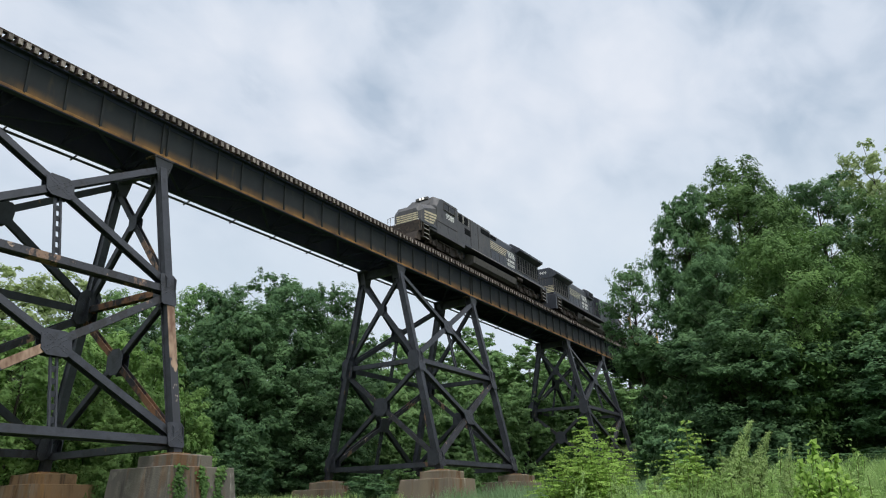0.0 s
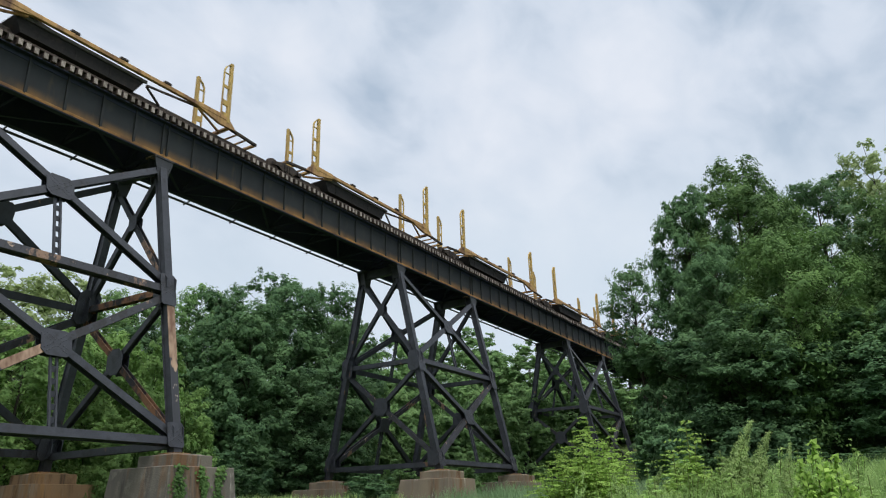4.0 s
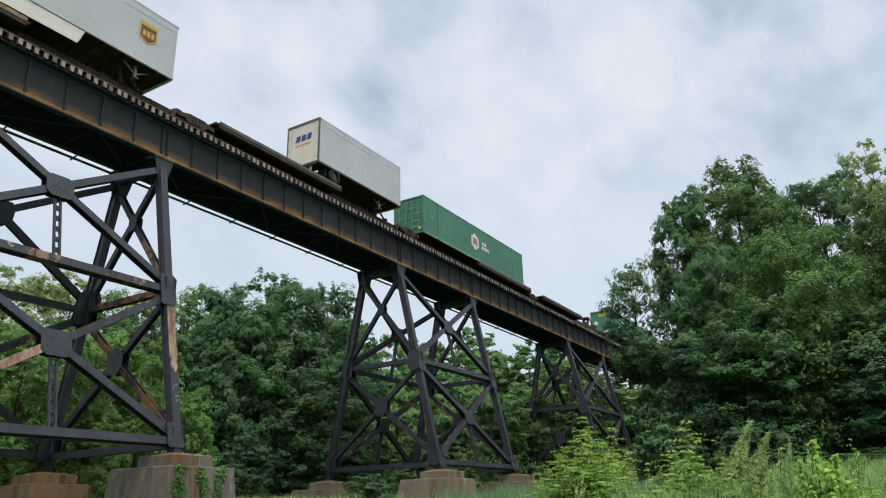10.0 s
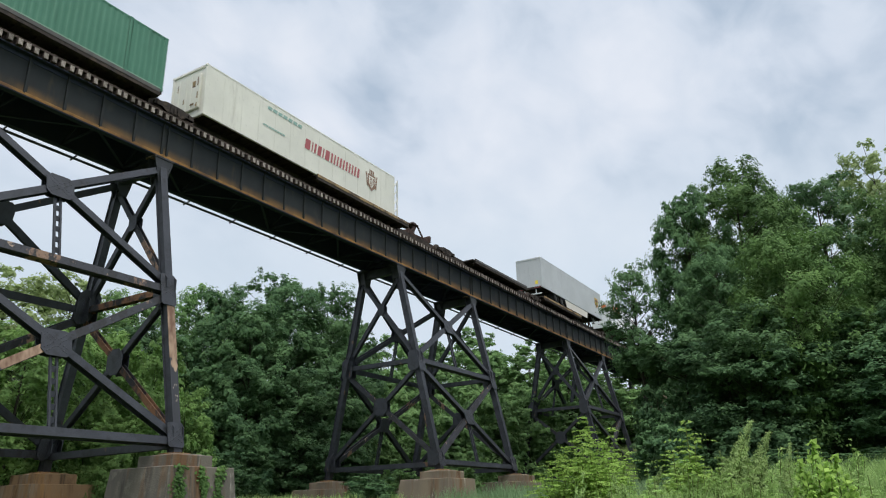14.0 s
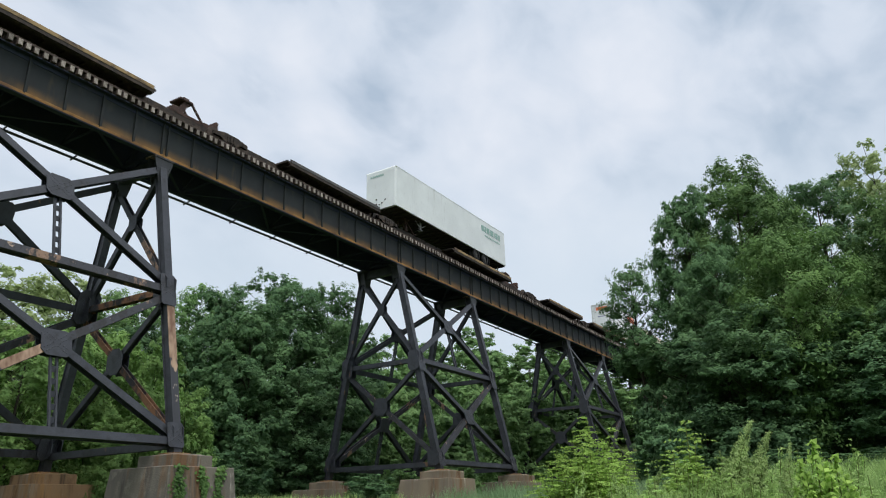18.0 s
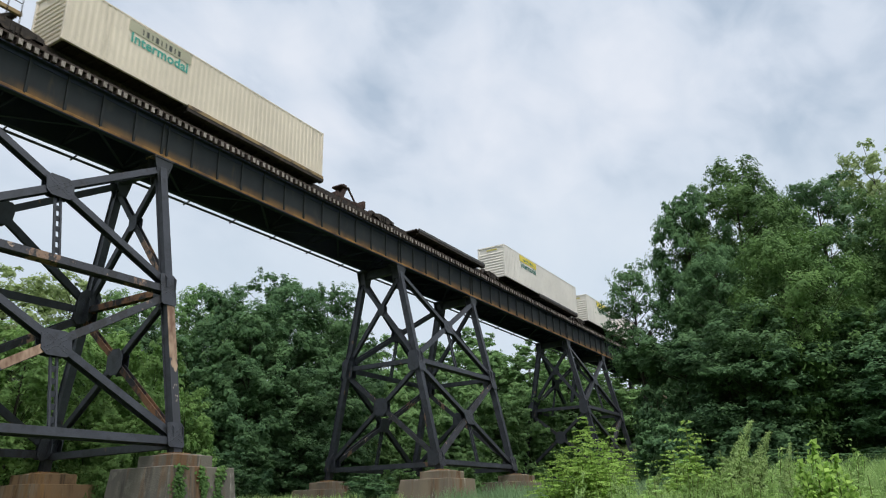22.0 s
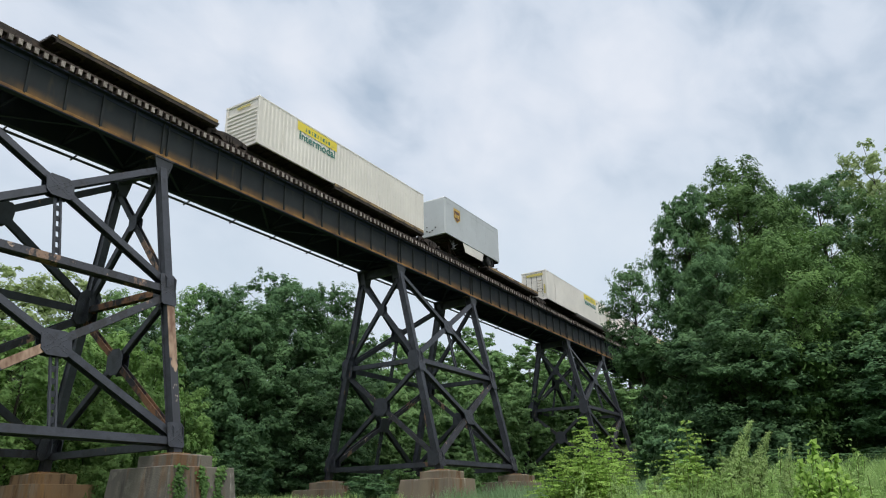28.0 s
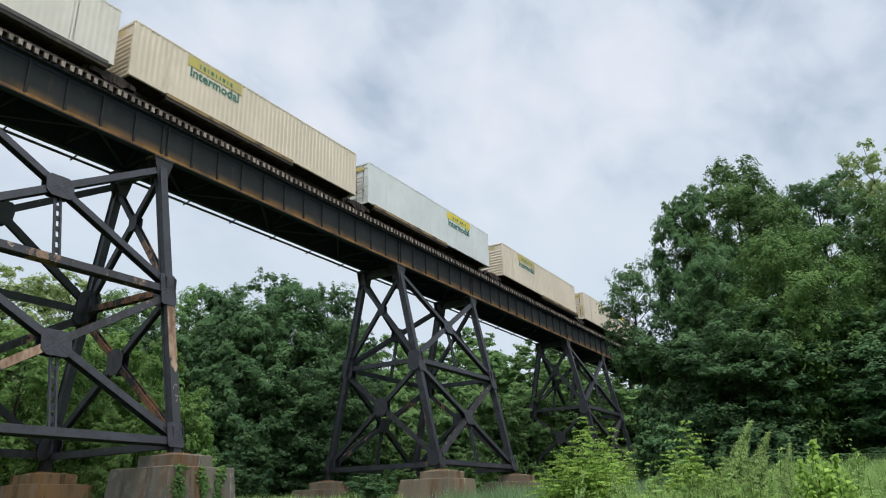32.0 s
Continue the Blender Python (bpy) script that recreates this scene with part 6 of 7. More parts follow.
bars("brand_lettering", box, SIDE_FACE(9.15, 1.33), [0.22, 0.14, 0.18, 0.17, 0.17], 0.3, 0.07, INK_WHITE)
bars("serial_mark", box, SIDE_FACE(LONG - 1.0, 2.4), [0.09] * 6, 0.1, 0.05, GREEN_RAIL)
bars("serial_mark", box, SIDE_FACE(1.1, 1.5), [0.16] * 2, 0.2, 0.05, GREEN_RAIL)
for x, z, w in ((-0.6, 2.3, 0.3), (0.3, 2.05, 0.4), (0.75, 1.6, 0.35), (-0.75, 1.4, 0.2), (0.55, 1.05, 0.5), (0.5, 0.55, 0.6), (-0.3, 0.5, 0.25)):
    bars("serial_mark", box, END_FACE(x, z, -0.012), [w * 0.3] * 3, 0.13, 0.03, GREEN_RAIL)
mark("placard", box, END_FACE(0.98, 0.4, -0.012), 0.22, 0.2, PANEL_YELLOW)
load_container(box, 233.0)
box = make_container(GREEN, "green corrugated shipping container with gold and blue square emblem", "plain")
mark("emblem", box, SIDE_FACE(4.95, 1.9), 1.25, 0.85, GOLD, "gold square emblem")
bars("emblem_field", box, SIDE_FACE(5.1, 1.9, WIDE + 0.011), [0.3, 0.3], 0.5, 0.1, INK_BLUE, slant=0.3)
mark("emblem", box, END_FACE(0.1, 2.45, 0.055), 0.85, 0.4, GOLD)
for x, z in ((-0.7, 1.5),):
    mark("placard", box, END_FACE(x, z, 0.055) @ pose(0, 0, 0, 0, 0, 45), 0.45, 0.45, INK_WHITE)
mark("placard", box, END_FACE(0.45, 0.42, 0.055), 0.6, 0.25, INK_WHITE)
mark("placard", box, SIDE_FACE(3.6, 1.95) @ pose(0, 0, 0, 0, 0, 45), 0.4, 0.4, INK_WHITE)
bars("serial_mark", box, SIDE_FACE(1.0, 2.45), [0.16] * 7, 0.16, 0.06, INK_WHITE)
bars("serial_mark", box, SIDE_FACE(1.0, 2.15), [0.16] * 4, 0.16, 0.06, INK_WHITE)
load_container(box, 272.6)
# white refrigerated box with red blackletter wordmark
box = make_container(REEFER, "white smooth-sided refrigerated container with faded red wordmark", "reefer", smooth=True)
bars("brand_lettering", box, SIDE_FACE(9.8, 1.6), [0.42, 0.08, 0.14, 0.3, 0.08, 0.36, 0.14, 0.12, 0.12, 0.16, 0.12, 0.14, 0.14, 0.12, 0.14, 0.18], 0.66, 0.15, INK_FADED, "faded red wordmark", slant=0.15)
mark("emblem", box, SIDE_FACE(13.6, 1.45), 0.8, 1.15, INK_CREST, "faded brown crest", cut=0.35)
mark("emblem_field", box, SIDE_FACE(13.6, 1.5, WIDE + 0.012), 0.56, 0.8, REEFER, cut=0.25)
bars("emblem_bars", box, SIDE_FACE(13.6, 1.5, WIDE + 0.018), [0.08, 0.08, 0.08], 0.6, 0.08, INK_CREST)
for e in (-1, 1):
    bars("emblem_supporter", box, SIDE_FACE(13.6 + e * 0.5, 1.6), [0.1], 0.95, 0.1, INK_CREST, slant=e * 0.12)
bars("emblem_crown", box, SIDE_FACE(13.6, 2.2), [0.1, 0.16, 0.1], 0.3, 0.06, INK_CREST)
bars("brand_lettering", box, SIDE_FACE(5.6, 2.45), [0.3] * 7, 0.2, 0.1, INK_PALE, slant=0.2)
bars("serial_mark", box, SIDE_FACE(4.8, 1.3), [0.16] * 8, 0.1, 0.05, INK_PALE)
load_container(box, 291.1)
bm = bmesh.new()
for sx in (-1.2, 1.2):
    bar(bm, (sx, LONG + 0.05, 0.1), (sx, LONG + 0.05, 2.8), 0.08, 0.08)
    bar(bm, (sx, LONG + 0.45, 0.1), (sx, LONG + 0.45, 2.8), 0.08, 0.08)
    for k in range(4):
        bar(bm, (sx, LONG + 0.05, 0.2 + k * 0.65), (sx, LONG + 0.45, 0.8 + k * 0.65), 0.05, 0.05)
bar(bm, (-1.2, LONG + 0.45, 2.78), (1.2, LONG + 0.45, 2.78), 0.07, 0.07)
part("end_frame", bm, INK_WHITE, box, "white open steel end frame")

# cream boxes with the yellow panel: place, paint, leading end, panel's middle
BOXES = ((440.6, CREAM, "ribs", 4.6, 4), (480.2, IVORY, "ribs", 4.75, 0), (499.3, IVORY, "ribs", 4.75, 1), (533.9, CREAM, "doors", 11.4, 2),
         (570.15, IVORY, "ribs", 4.75, 1), (607.55, IVORY, "doors", 11.4, 2), (625.1, IVORY, "doors", 11.4, 5), (642.0, CREAM, "ribs", 4.75, 5),
         (659.45, WHITE, "doors", 11.4, 3), (678.1, CREAM, "ribs", 4.75, 5), (696.7, CREAM, "doors", 11.4, 2))
proto = {}
for s, mat, end, mid_y, kind in BOXES:
    key = (mat.name, end, mid_y, kind > 3 and kind)
    if key not in proto:
        tone = {"cream_container_paint": "cream", "ivory_container_paint": "ivory", "white_trailer_paint": "white"}[mat.name]
        b = make_container(mat, f"{tone} {'smooth' if kind == 3 else 'corrugated'} container with {'faded grey' if kind == 4 else 'dull yellow' if kind == 5 else 'yellow'} logo panel" + (", doors leading" if end == "doors" else ""), end, smooth=(kind == 3))
        yellow_livery(b, mid_y, faded=kind == 4, dull=kind == 5)
        if end == "doors":
            mark("end_panel", b, END_FACE(0.1, 2.5, -0.012), 1.7, 0.24, DULL_YELLOW, "worn yellow stripe across the doors")
            if kind != 3:
                mark("end_panel", b, END_FACE(1.04, 1.0, -0.012), 0.16, 0.9, DULL_YELLOW, "yellow upright stripe")
            for k in range(5):
                bars("serial_mark", b, END_FACE(0.56, 0.8 + 0.27 * k, -0.012), [0.09] * 3, 0.06, 0.05, SILL)
        else:
            mark("end_panel", b, END_FACE(0.1, 2.55, -0.004), 1.0, 0.13, FADED_PANEL if kind == 4 else DULL_YELLOW)
        proto[key] = b
    else:
        b = copy_thing(proto[key], Matrix())
    load_container(b, s)

# trailers
t = make_trailer(SILVER, "long silver-grey van trailer with small brown shield emblem", 16.15, True, (3.35, 4.8), (5.5, 11.6), 14.4)
shield(t, SIDE_FACE(14.5, 3.42))
mark("placard", t, END_FACE(0.75, 2.35, 0.026), 0.3, 0.35, PANEL_YELLOW)
load_trailer(t, 195.35)
t2 = copy_thing(t, Matrix())
load_trailer(t2, 331.0)
t = make_trailer(SILVER, "short pale grey van trailer with blue wordmark on cream doors", 8.53, True, (1.6,), None, 6.6, header=LOCO_GREY, doors=DOOR_CREAM)
bars("brand_lettering", t, END_FACE(0.05, 3.75, 0.024), [0.34, 0.34, 0.34], 0.42, 0.1, INK_BLUE, slant=0.25)
bars("brand_lettering", t, END_FACE(0.0, 3.3, 0.024), [1.2], 0.09, 0.05, INK_ORANGE, slant=1.0)
load_trailer(t, 221.75)
t = make_trailer(WHITE, "short white van trailer with orange panels, nose leading", 8.53, False, (6.7,), None, 1.9, ribs=0.61)
mark("logo_panel", t, SIDE_FACE(1.9, 4.1), 2.6, 0.62, INK_ORANGE, "orange logo panel")
bars("logo_mark", t, SIDE_FACE(1.9, 4.1, WIDE + 0.012), [0.2, 0.2, 0.16, 0.16, 0.22, 0.24], 0.3, 0.09, INK_RED)
mark("logo_panel", t, END_FACE(0.0, 4.3, 0.008), 1.4, 0.35, INK_ORANGE)
load_trailer(t, 350.4)
t = make_trailer(WHITE, "long white van trailer with teal wordmark, nose leading", 16.15, False, (11.2, 12.6), None, 3.7)
bars("brand_lettering", t, SIDE_FACE(13.7, 4.05), [0.4, 0.3, 0.42, 0.55, 0.14, 0.42, 0.3], 0.5, 0.12, INK_PALE, "pale teal wordmark")
bars("brand_lettering", t, SIDE_FACE(13.9, 3.5), [0.14] * 12, 0.14, 0.08, INK_PALE)
bars("brand_lettering", t, END_FACE(-0.3, 4.35, 0.008), [0.12] * 7, 0.14, 0.05, INK_PALE)
load_trailer(t, 385.6)
t = make_trailer(WHITE, "short white van trailer with orange panels, doors leading", 8.53, True, (1.3,), (2.6, 6.1), 6.6, ribs=0.61, header=SILVER)
mark("logo_panel", t, SIDE_FACE(6.6, 3.95), 2.3, 0.7, INK_ORANGE, "orange logo panel")
bars("logo_mark", t, SIDE_FACE(6.6, 3.95, WIDE + 0.012), [0.2, 0.2, 0.16, 0.16, 0.22, 0.24], 0.34, 0.09, INK_RED, slant=-0.1)
mark("logo_panel", t, END_FACE(-0.05, 4.25, 0.024), 1.35, 0.38, INK_ORANGE)
bars("brand_lettering", t, END_FACE(-0.15, 3.3, 0.024), [0.1] * 6, 0.12, 0.05, INK_BLUE)
load_trailer(t, 429.1)
t = make_trailer(SILVER, "short silver-grey van trailer with small brown shield emblem, nose leading", 8.6, False, (7.0,), (2.6, 5.9), 1.9)
shield(t, SIDE_FACE(1.75, 3.7))
load_trailer(t, 589.25)

# ---------------------------------------------------------------- plants
LEAF_MID = leafy("midsummer_leaves", (0.056, 0.122, 0.052), (0.198, 0.325, 0.102), 0.36)
LEAF_DARK = leafy("dark_leaves", (0.050, 0.112, 0.058), (0.153, 0.270, 0.108), 0.34)
LEAF_DEEP = leafy("deep_green_leaves", (0.047, 0.108, 0.058), (0.155, 0.272, 0.112), 0.36)
LEAF_LIGHT = leafy("bright_leaves", (0.050, 0.112, 0.040), (0.172, 0.292, 0.085), 0.34)
LEAF_YOUNG = leafy("young_leaves", (0.19, 0.33, 0.07), (0.45, 0.64, 0.16), 0.4)
LEAF_FAR = leafy("hillside_leaves", (0.090, 0.178, 0.075), (0.24, 0.39, 0.14), 0.36)
LEAF_PALE = leafy("pale_leaves", (0.25, 0.34, 0.14), (0.50, 0.61, 0.28), 0.5)
BLADE = leafy("grass_blades", (0.215, 0.345, 0.115), (0.47, 0.62, 0.24), 0.36)
REED = leafy("blue_green_reeds", (0.17, 0.29, 0.15), (0.34, 0.48, 0.25), 0.34)


def fill_mesh(name, verts, loops, starts, material):
    me = bpy.data.meshes.new(name)
    me.vertices.add(len(verts))
    me.vertices.foreach_set("co", verts.astype(np.float32).ravel())
    me.loops.add(len(loops))
    me.loops.foreach_set("vertex_index", loops.astype(np.int32))
    me.polygons.add(len(starts))
    me.polygons.foreach_set("loop_start", starts.astype(np.int32))
    me.update(calc_edges=True)
    me.materials.append(material)
    return me


def leaf_mesh(name, centres, normals, sizes, material, rng, slim=0.62, fine=False, along=None):
    """One mesh of many small leaves: folded kites, or single tapering blades where fine. along: which way they point."""
    n = len(centres)
    nrm = normals / np.maximum(np.linalg.norm(normals, axis=1, keepdims=True), 1e-6)
    u = np.cross(nrm, rng.normal(size=(n, 3))) if along is None else along - nrm * (along * nrm).sum(1, keepdims=True)
    u /= np.maximum(np.linalg.norm(u, axis=1, keepdims=True), 1e-6)
    v = np.cross(nrm, u)
    s = sizes[:, None]
    if fine:
        k = rng.uniform(-0.25, 0.25, (n, 1))
        p = np.stack([centres - u * s * 0.5 + v * s * k, centres + v * s * 0.62 * slim + u * s * 0.2, centres + u * s * 0.55 - v * s * 0.5 * slim], 1).reshape(-1, 3)
        return fill_mesh(name, p, np.arange(3 * n), np.arange(0, 3 * n, 3), material)
    bend = nrm * s * rng.uniform(-0.2, 0.08, (n, 1))
    p = np.stack([centres - u * s * 0.5, centres + v * s * 0.5 * slim + bend, centres + u * s * 0.55, centres - v * s * 0.5 * slim + bend], 1).reshape(-1, 3)
    return fill_mesh(name, p, np.arange(4 * n), np.arange(0, 4 * n, 4), material)


def bough_leaves(rng, hubs, radii, per, size):
    """Leaf places on boughs: each bough carries flat, drooping sprays of leaves one over another, reaching outwards."""
    c, nn, ss, al = [], [], [], []
    up = np.array([0, 0, 1.0])
    for h, r, k in zip(hubs, radii, per):
        out = np.array([h[0], h[1], 0.0]) / max(math.hypot(h[0], h[1]), 1e-3)
        m = max(5, int(k / 34))
        at = rng.normal(size=(m, 3))
        at *= (r * rng.random(m) ** 0.45 / np.linalg.norm(at, axis=1))[:, None] * np.array([0.98, 0.98, 0.72])
        at += h + out * 0.15 * r
        way = out * 0.8 + rng.normal(size=(m, 3)) * np.array([0.75, 0.75, 0.22])
        way /= np.linalg.norm(way, axis=1, keepdims=True)
        side = np.cross(way, up)
        side /= np.maximum(np.linalg.norm(side, axis=1, keepdims=True), 1e-6)
        reach = r * rng.uniform(0.26, 0.55, m)
        j = rng.integers(0, m, k)
        t = rng.uniform(-0.75, 1.0, k) + np.where(rng.random(k) < 0.14, rng.uniform(0, 0.7, k), 0)
        w = rng.normal(size=k) * 0.52 * np.clip(1.08 - np.abs(t), 0.08, 1)
        L = reach[j]
        lift = rng.normal(size=k) * 0.26 + 0.16 * t - 0.34 * np.maximum(t, 0) ** 2 - 0.35 * w ** 2
        c.append(at[j] + way[j] * (t * L)[:, None] + side[j] * (w * L)[:, None] + up * (lift * L)[:, None])
        nn.append((c[-1] - h) / r * 0.7 + (c[-1] - at[j]) / L[:, None] * 0.3 + up * 0.65 + out * 0.2 + rng.normal(size=(k, 3)) * 0.26)
        al.append(way[j] * 0.8 + side[j] * (np.sign(w) * 0.7)[:, None] + rng.normal(size=(k, 3)) * 0.35)
        ss.append(size * rng.uniform(0.6, 1.35, k))
    return np.concatenate(c), np.concatenate(nn), np.concatenate(ss), np.concatenate(al)


KINDS = {}


def tree_kind(key, seed, h, r, low, leaves, size, material, boughs=60, top=0.25, widest=0.4, slim=0.62, bough=0.34, fine=True):
    """Trunk and crown meshes for one kind of tree, base at the origin. low: where the crown starts as a share of h;
    widest: where along the crown it is broadest; top: its width at the tip."""
    rng = np.random.default_rng(seed)
    bm = bmesh.new()
    lean = rng.uniform(-0.03, 0.03, 2) * h
    rr = h * 0.013 + 0.012
    pts = [Vector((lean[0] * k ** 2, lean[1] * k ** 2, h * 0.86 * k)) for k in (0, 0.2, 0.4, 0.6, 0.8, 1.0)]
    for i in range(5):
        rod(bm, pts[i], pts[i + 1] + Vector((0, 0, 0.02)), rr * (1 - 0.17 * i) * (1.35 if i == 0 else 1), 8, rr * (1 - 0.17 * (i + 1)))
    hubs, radii = [], []
    side = rng.uniform(0.75, 1.2, 5)
    for i in range(boughs):
        k = (i + 0.5) / boughs
        z = h * (low + (0.97 - low) * k)
        e = k / widest if k < widest else 1 - (k - widest) / (1 - widest)
        prof = (0.42 + 0.58 * math.sin(e * math.pi / 2)) if k < widest else top + (1 - top) * math.sin(e * math.pi / 2) ** 0.8
        a = i * 2.39996 + rng.uniform(-0.6, 0.6)
        prof *= side[int((a % (2 * math.pi)) / (2 * math.pi) * 5) % 5] * rng.uniform(0.85, 1.12)
        q = r * prof * (rng.uniform(0.72, 0.95) if i % 4 else rng.uniform(0.15, 0.5))
        hub = np.array([q * math.cos(a) + lean[0] * k, q * math.sin(a) + lean[1] * k, z + rng.uniform(-0.02, 0.02) * h])
        hubs.append(hub)
        radii.append(r * rng.uniform(bough * 0.75, bough * 1.25) * (1.0 - 0.35 * k))
        zb = max(h * 0.08, z - q * 0.7 - 0.02 * h)
        kb = min(1.0, zb / (h * 0.86))
        rod(bm, Vector((lean[0] * kb ** 2, lean[1] * kb ** 2, zb)), Vector(hub), rr * 0.26 * (1.1 - k * 0.75), 5, rr * 0.05)
    bmesh.ops.recalc_face_normals(bm, faces=bm.faces)
    trunk = bpy.data.meshes.new(key + "_trunk")
    bm.to_mesh(trunk)
    bm.free()
    trunk.materials.append(BARK)
    radii = np.array(radii)
    per = np.maximum(12, (leaves * radii ** 2 / (radii ** 2).sum())).astype(int)
    c, nn, ss, al = bough_leaves(rng, np.array(hubs), radii, per, size)
    KINDS[key] = (trunk, leaf_mesh(key + "_crown", c, nn, ss, material, rng, slim, fine, al), h, r)


def plant(kind, x, y, top, r, turn=0.0, label="leafy green deciduous valley tree", name="tree", group="trees of the valley", z=None):
    """Stands a tree of that kind on the ground at x, y, its tip at height top, its crown r wide."""
    trunk, crown, h0, r0 = KINDS[kind]
    z = (ground_z(x, y) if z is None else z) - 0.15
    t = empty(name, label, name if name != "tree" else "tree", group)
    t.matrix_basis = Matrix.LocRotScale((x, y, z), Euler((0, 0, radians(turn))), (r / r0, r / r0, (top - z) / h0 * 0.97))
    young = name in ("weed", "sapling")
    for nm, me in (("stem" if young else "trunk", trunk), ("foliage" if young else "crown", crown)):
        o = tagged(new(nm, me), kind="stuff" if nm == "stem" else "")
        o.parent = t
    return t


tree_kind("maple", 21, 21.0, 4.5, 0.10, 100000, 0.195, LEAF_MID, 110, 0.3, 0.45)
tree_kind("elm", 22, 20.0, 4.2, 0.08, 92000, 0.195, LEAF_DARK, 100, 0.35, 0.5)
tree_kind("high_elm", 34, 20.0, 4.2, 0.42, 62000, 0.235, LEAF_DARK, 80, 0.35, 0.5)
tree_kind("locust", 23, 13.0, 4.3, 0.08, 85000, 0.175, LEAF_LIGHT, 90, 0.45, 0.5)
tree_kind("airy", 24, 14.5, 1.9, 0.52, 20000, 0.14, LEAF_DARK, 90, 0.4, 0.45, bough=0.46)
tree_kind("spread", 35, 11.0, 2.4, 0.80, 13000, 0.19, LEAF_DEEP, 30, 0.5, 0.5, bough=0.4)
tree_kind("oak", 25, 17.5, 3.6, 0.06, 60000, 0.225, LEAF_DEEP, 100, 0.4, 0.5, bough=0.42)
tree_kind("ash", 26, 17.5, 3.6, 0.06, 60000, 0.225, LEAF_DARK, 100, 0.45, 0.5, bough=0.42)
tree_kind("linden", 33, 17.5, 3.6, 0.06, 58000, 0.22, LEAF_DEEP, 100, 0.45, 0.5, bough=0.42)
tree_kind("poplar", 36, 17.5, 3.6, 0.06, 46000, 0.225, LEAF_FAR, 100, 0.45, 0.5, bough=0.42)
tree_kind("hickory", 27, 17.5, 3.8, 0.12, 28000, 0.24, LEAF_PALE, 70, 0.4, 0.55)
tree_kind("sumac", 28, 9.0, 3.2, 0.04, 36000, 0.2, leafy("fresh_leaves", (0.134, 0.255, 0.084), (0.33, 0.50, 0.158), 0.34), 60, 0.5, 0.45)
tree_kind("thicket", 29, 8.5, 3.4, 0.02, 26000, 0.27, LEAF_FAR, 56, 0.5, 0.4)
tree_kind("far", 30, 16.0, 4.6, 0.05, 17000, 0.42, LEAF_FAR, 54, 0.4, 0.45)
tree_kind("brush", 32, 5.0, 2.3, 0.02, 16000, 0.19, LEAF_FAR, 36, 0.5, 0.4)
tree_kind("bush", 31, 5.0, 2.3, 0.02, 16000, 0.19, LEAF_DEEP, 36, 0.5, 0.4)

BANK = "broad deciduous tree on the bank"
# trees on the bank before the bridge's far end
plant("airy", 14.6, 44.1, 16.9, 1.75, 0, "slender airy tree with small leaves")
for x, y, top, r in ((14.2, 45.2, 11.4, 2.2), (17.2, 43.4, 11.2, 2.7), (19.8, 41.6, 10.2, 2.7), (22.6, 39.6, 9.2, 2.6)):
    plant("spread", x, y, top, r, 30 + 47 * x, "dark tree with limbs spread low over the bank")
plant("maple", 20.2, 51.6, 25.6, 4.6, 40, "tall " + BANK)
plant("high_elm", 17.6, 49.0, 23.3, 2.6, 10, "tall dark " + BANK)
plant("locust", 23.7, 41.9, 16.2, 3.6, 75, "bright green " + BANK)
plant("elm", 25.0, 60.0, 26.6, 4.3, 200, "tall dark " + BANK)
plant("hickory", 29.4, 70.0, 32.3, 4.8, 120, "pale tall " + BANK)
plant("locust", 29.6, 46.0, 18.6, 3.9, 190, "bright green " + BANK)
plant("maple", 21.8, 57.7, 25.0, 3.9, 260, "tall " + BANK)
plant("elm", 19.7, 44.8, 16.4, 2.7, 290, "dark " + BANK)
plant("oak", 27.0, 41.4, 11.0, 3.0, 20, "low dark green " + BANK)
plant("ash", 21.6, 40.2, 11.8, 2.9, 310, "low dark " + BANK)
plant("elm", 33.5, 52.0, 21.0, 4.5, 350, "dark " + BANK)
plant("maple", 34.0, 62.0, 28.0, 5.0, 50, "tall " + BANK)
plant("elm", 17.0, 56.0, 18.5, 3.6, 77, "dark " + BANK)
for i, (x, y, top, r) in enumerate(((15.7, 42.2, 8.6, 1.7), (16.6, 40.6, 6.6, 1.7), (18.2, 41.9, 6.8, 2.0), (24.3, 37.4, 3.6, 1.9), (27.2, 38.0, 3.8, 1.9), (20.8, 37.5, 4.4, 2.0), (21.6, 40.0, 6.8, 2.2), (30.5, 39.0, 4.2, 2.0), (17.4, 37.5, 5.6, 1.9), (23.0, 34.5, 3.6, 1.6),
                                  (14.0, 52.0, 7.4, 2.4), (11.5, 58.0, 8.6, 2.6), (12.0, 66.0, 10.0, 3.0), (10.0, 74.0, 14.5, 3.2), (8.0, 84.0, 17.0, 3.2), (12.5, 82.0, 18.0, 3.4), (6.0, 92.0, 18.0, 3.0), (9.5, 98.0, 21.0, 3.4), (15.0, 75.0, 18.0, 3.6), (26.5, 35.0, 3.4, 1.6), (29.5, 35.0, 3.6, 1.7))):
    plant("bush" if r < 2.4 else "oak", x, y, top, r, 47 * i, "dense dark green undergrowth bush" if r < 2.4 else "dark green woodland edge tree", "shrub" if r < 2.4 else "tree", "undergrowth" if r < 2.4 else "trees of the valley")

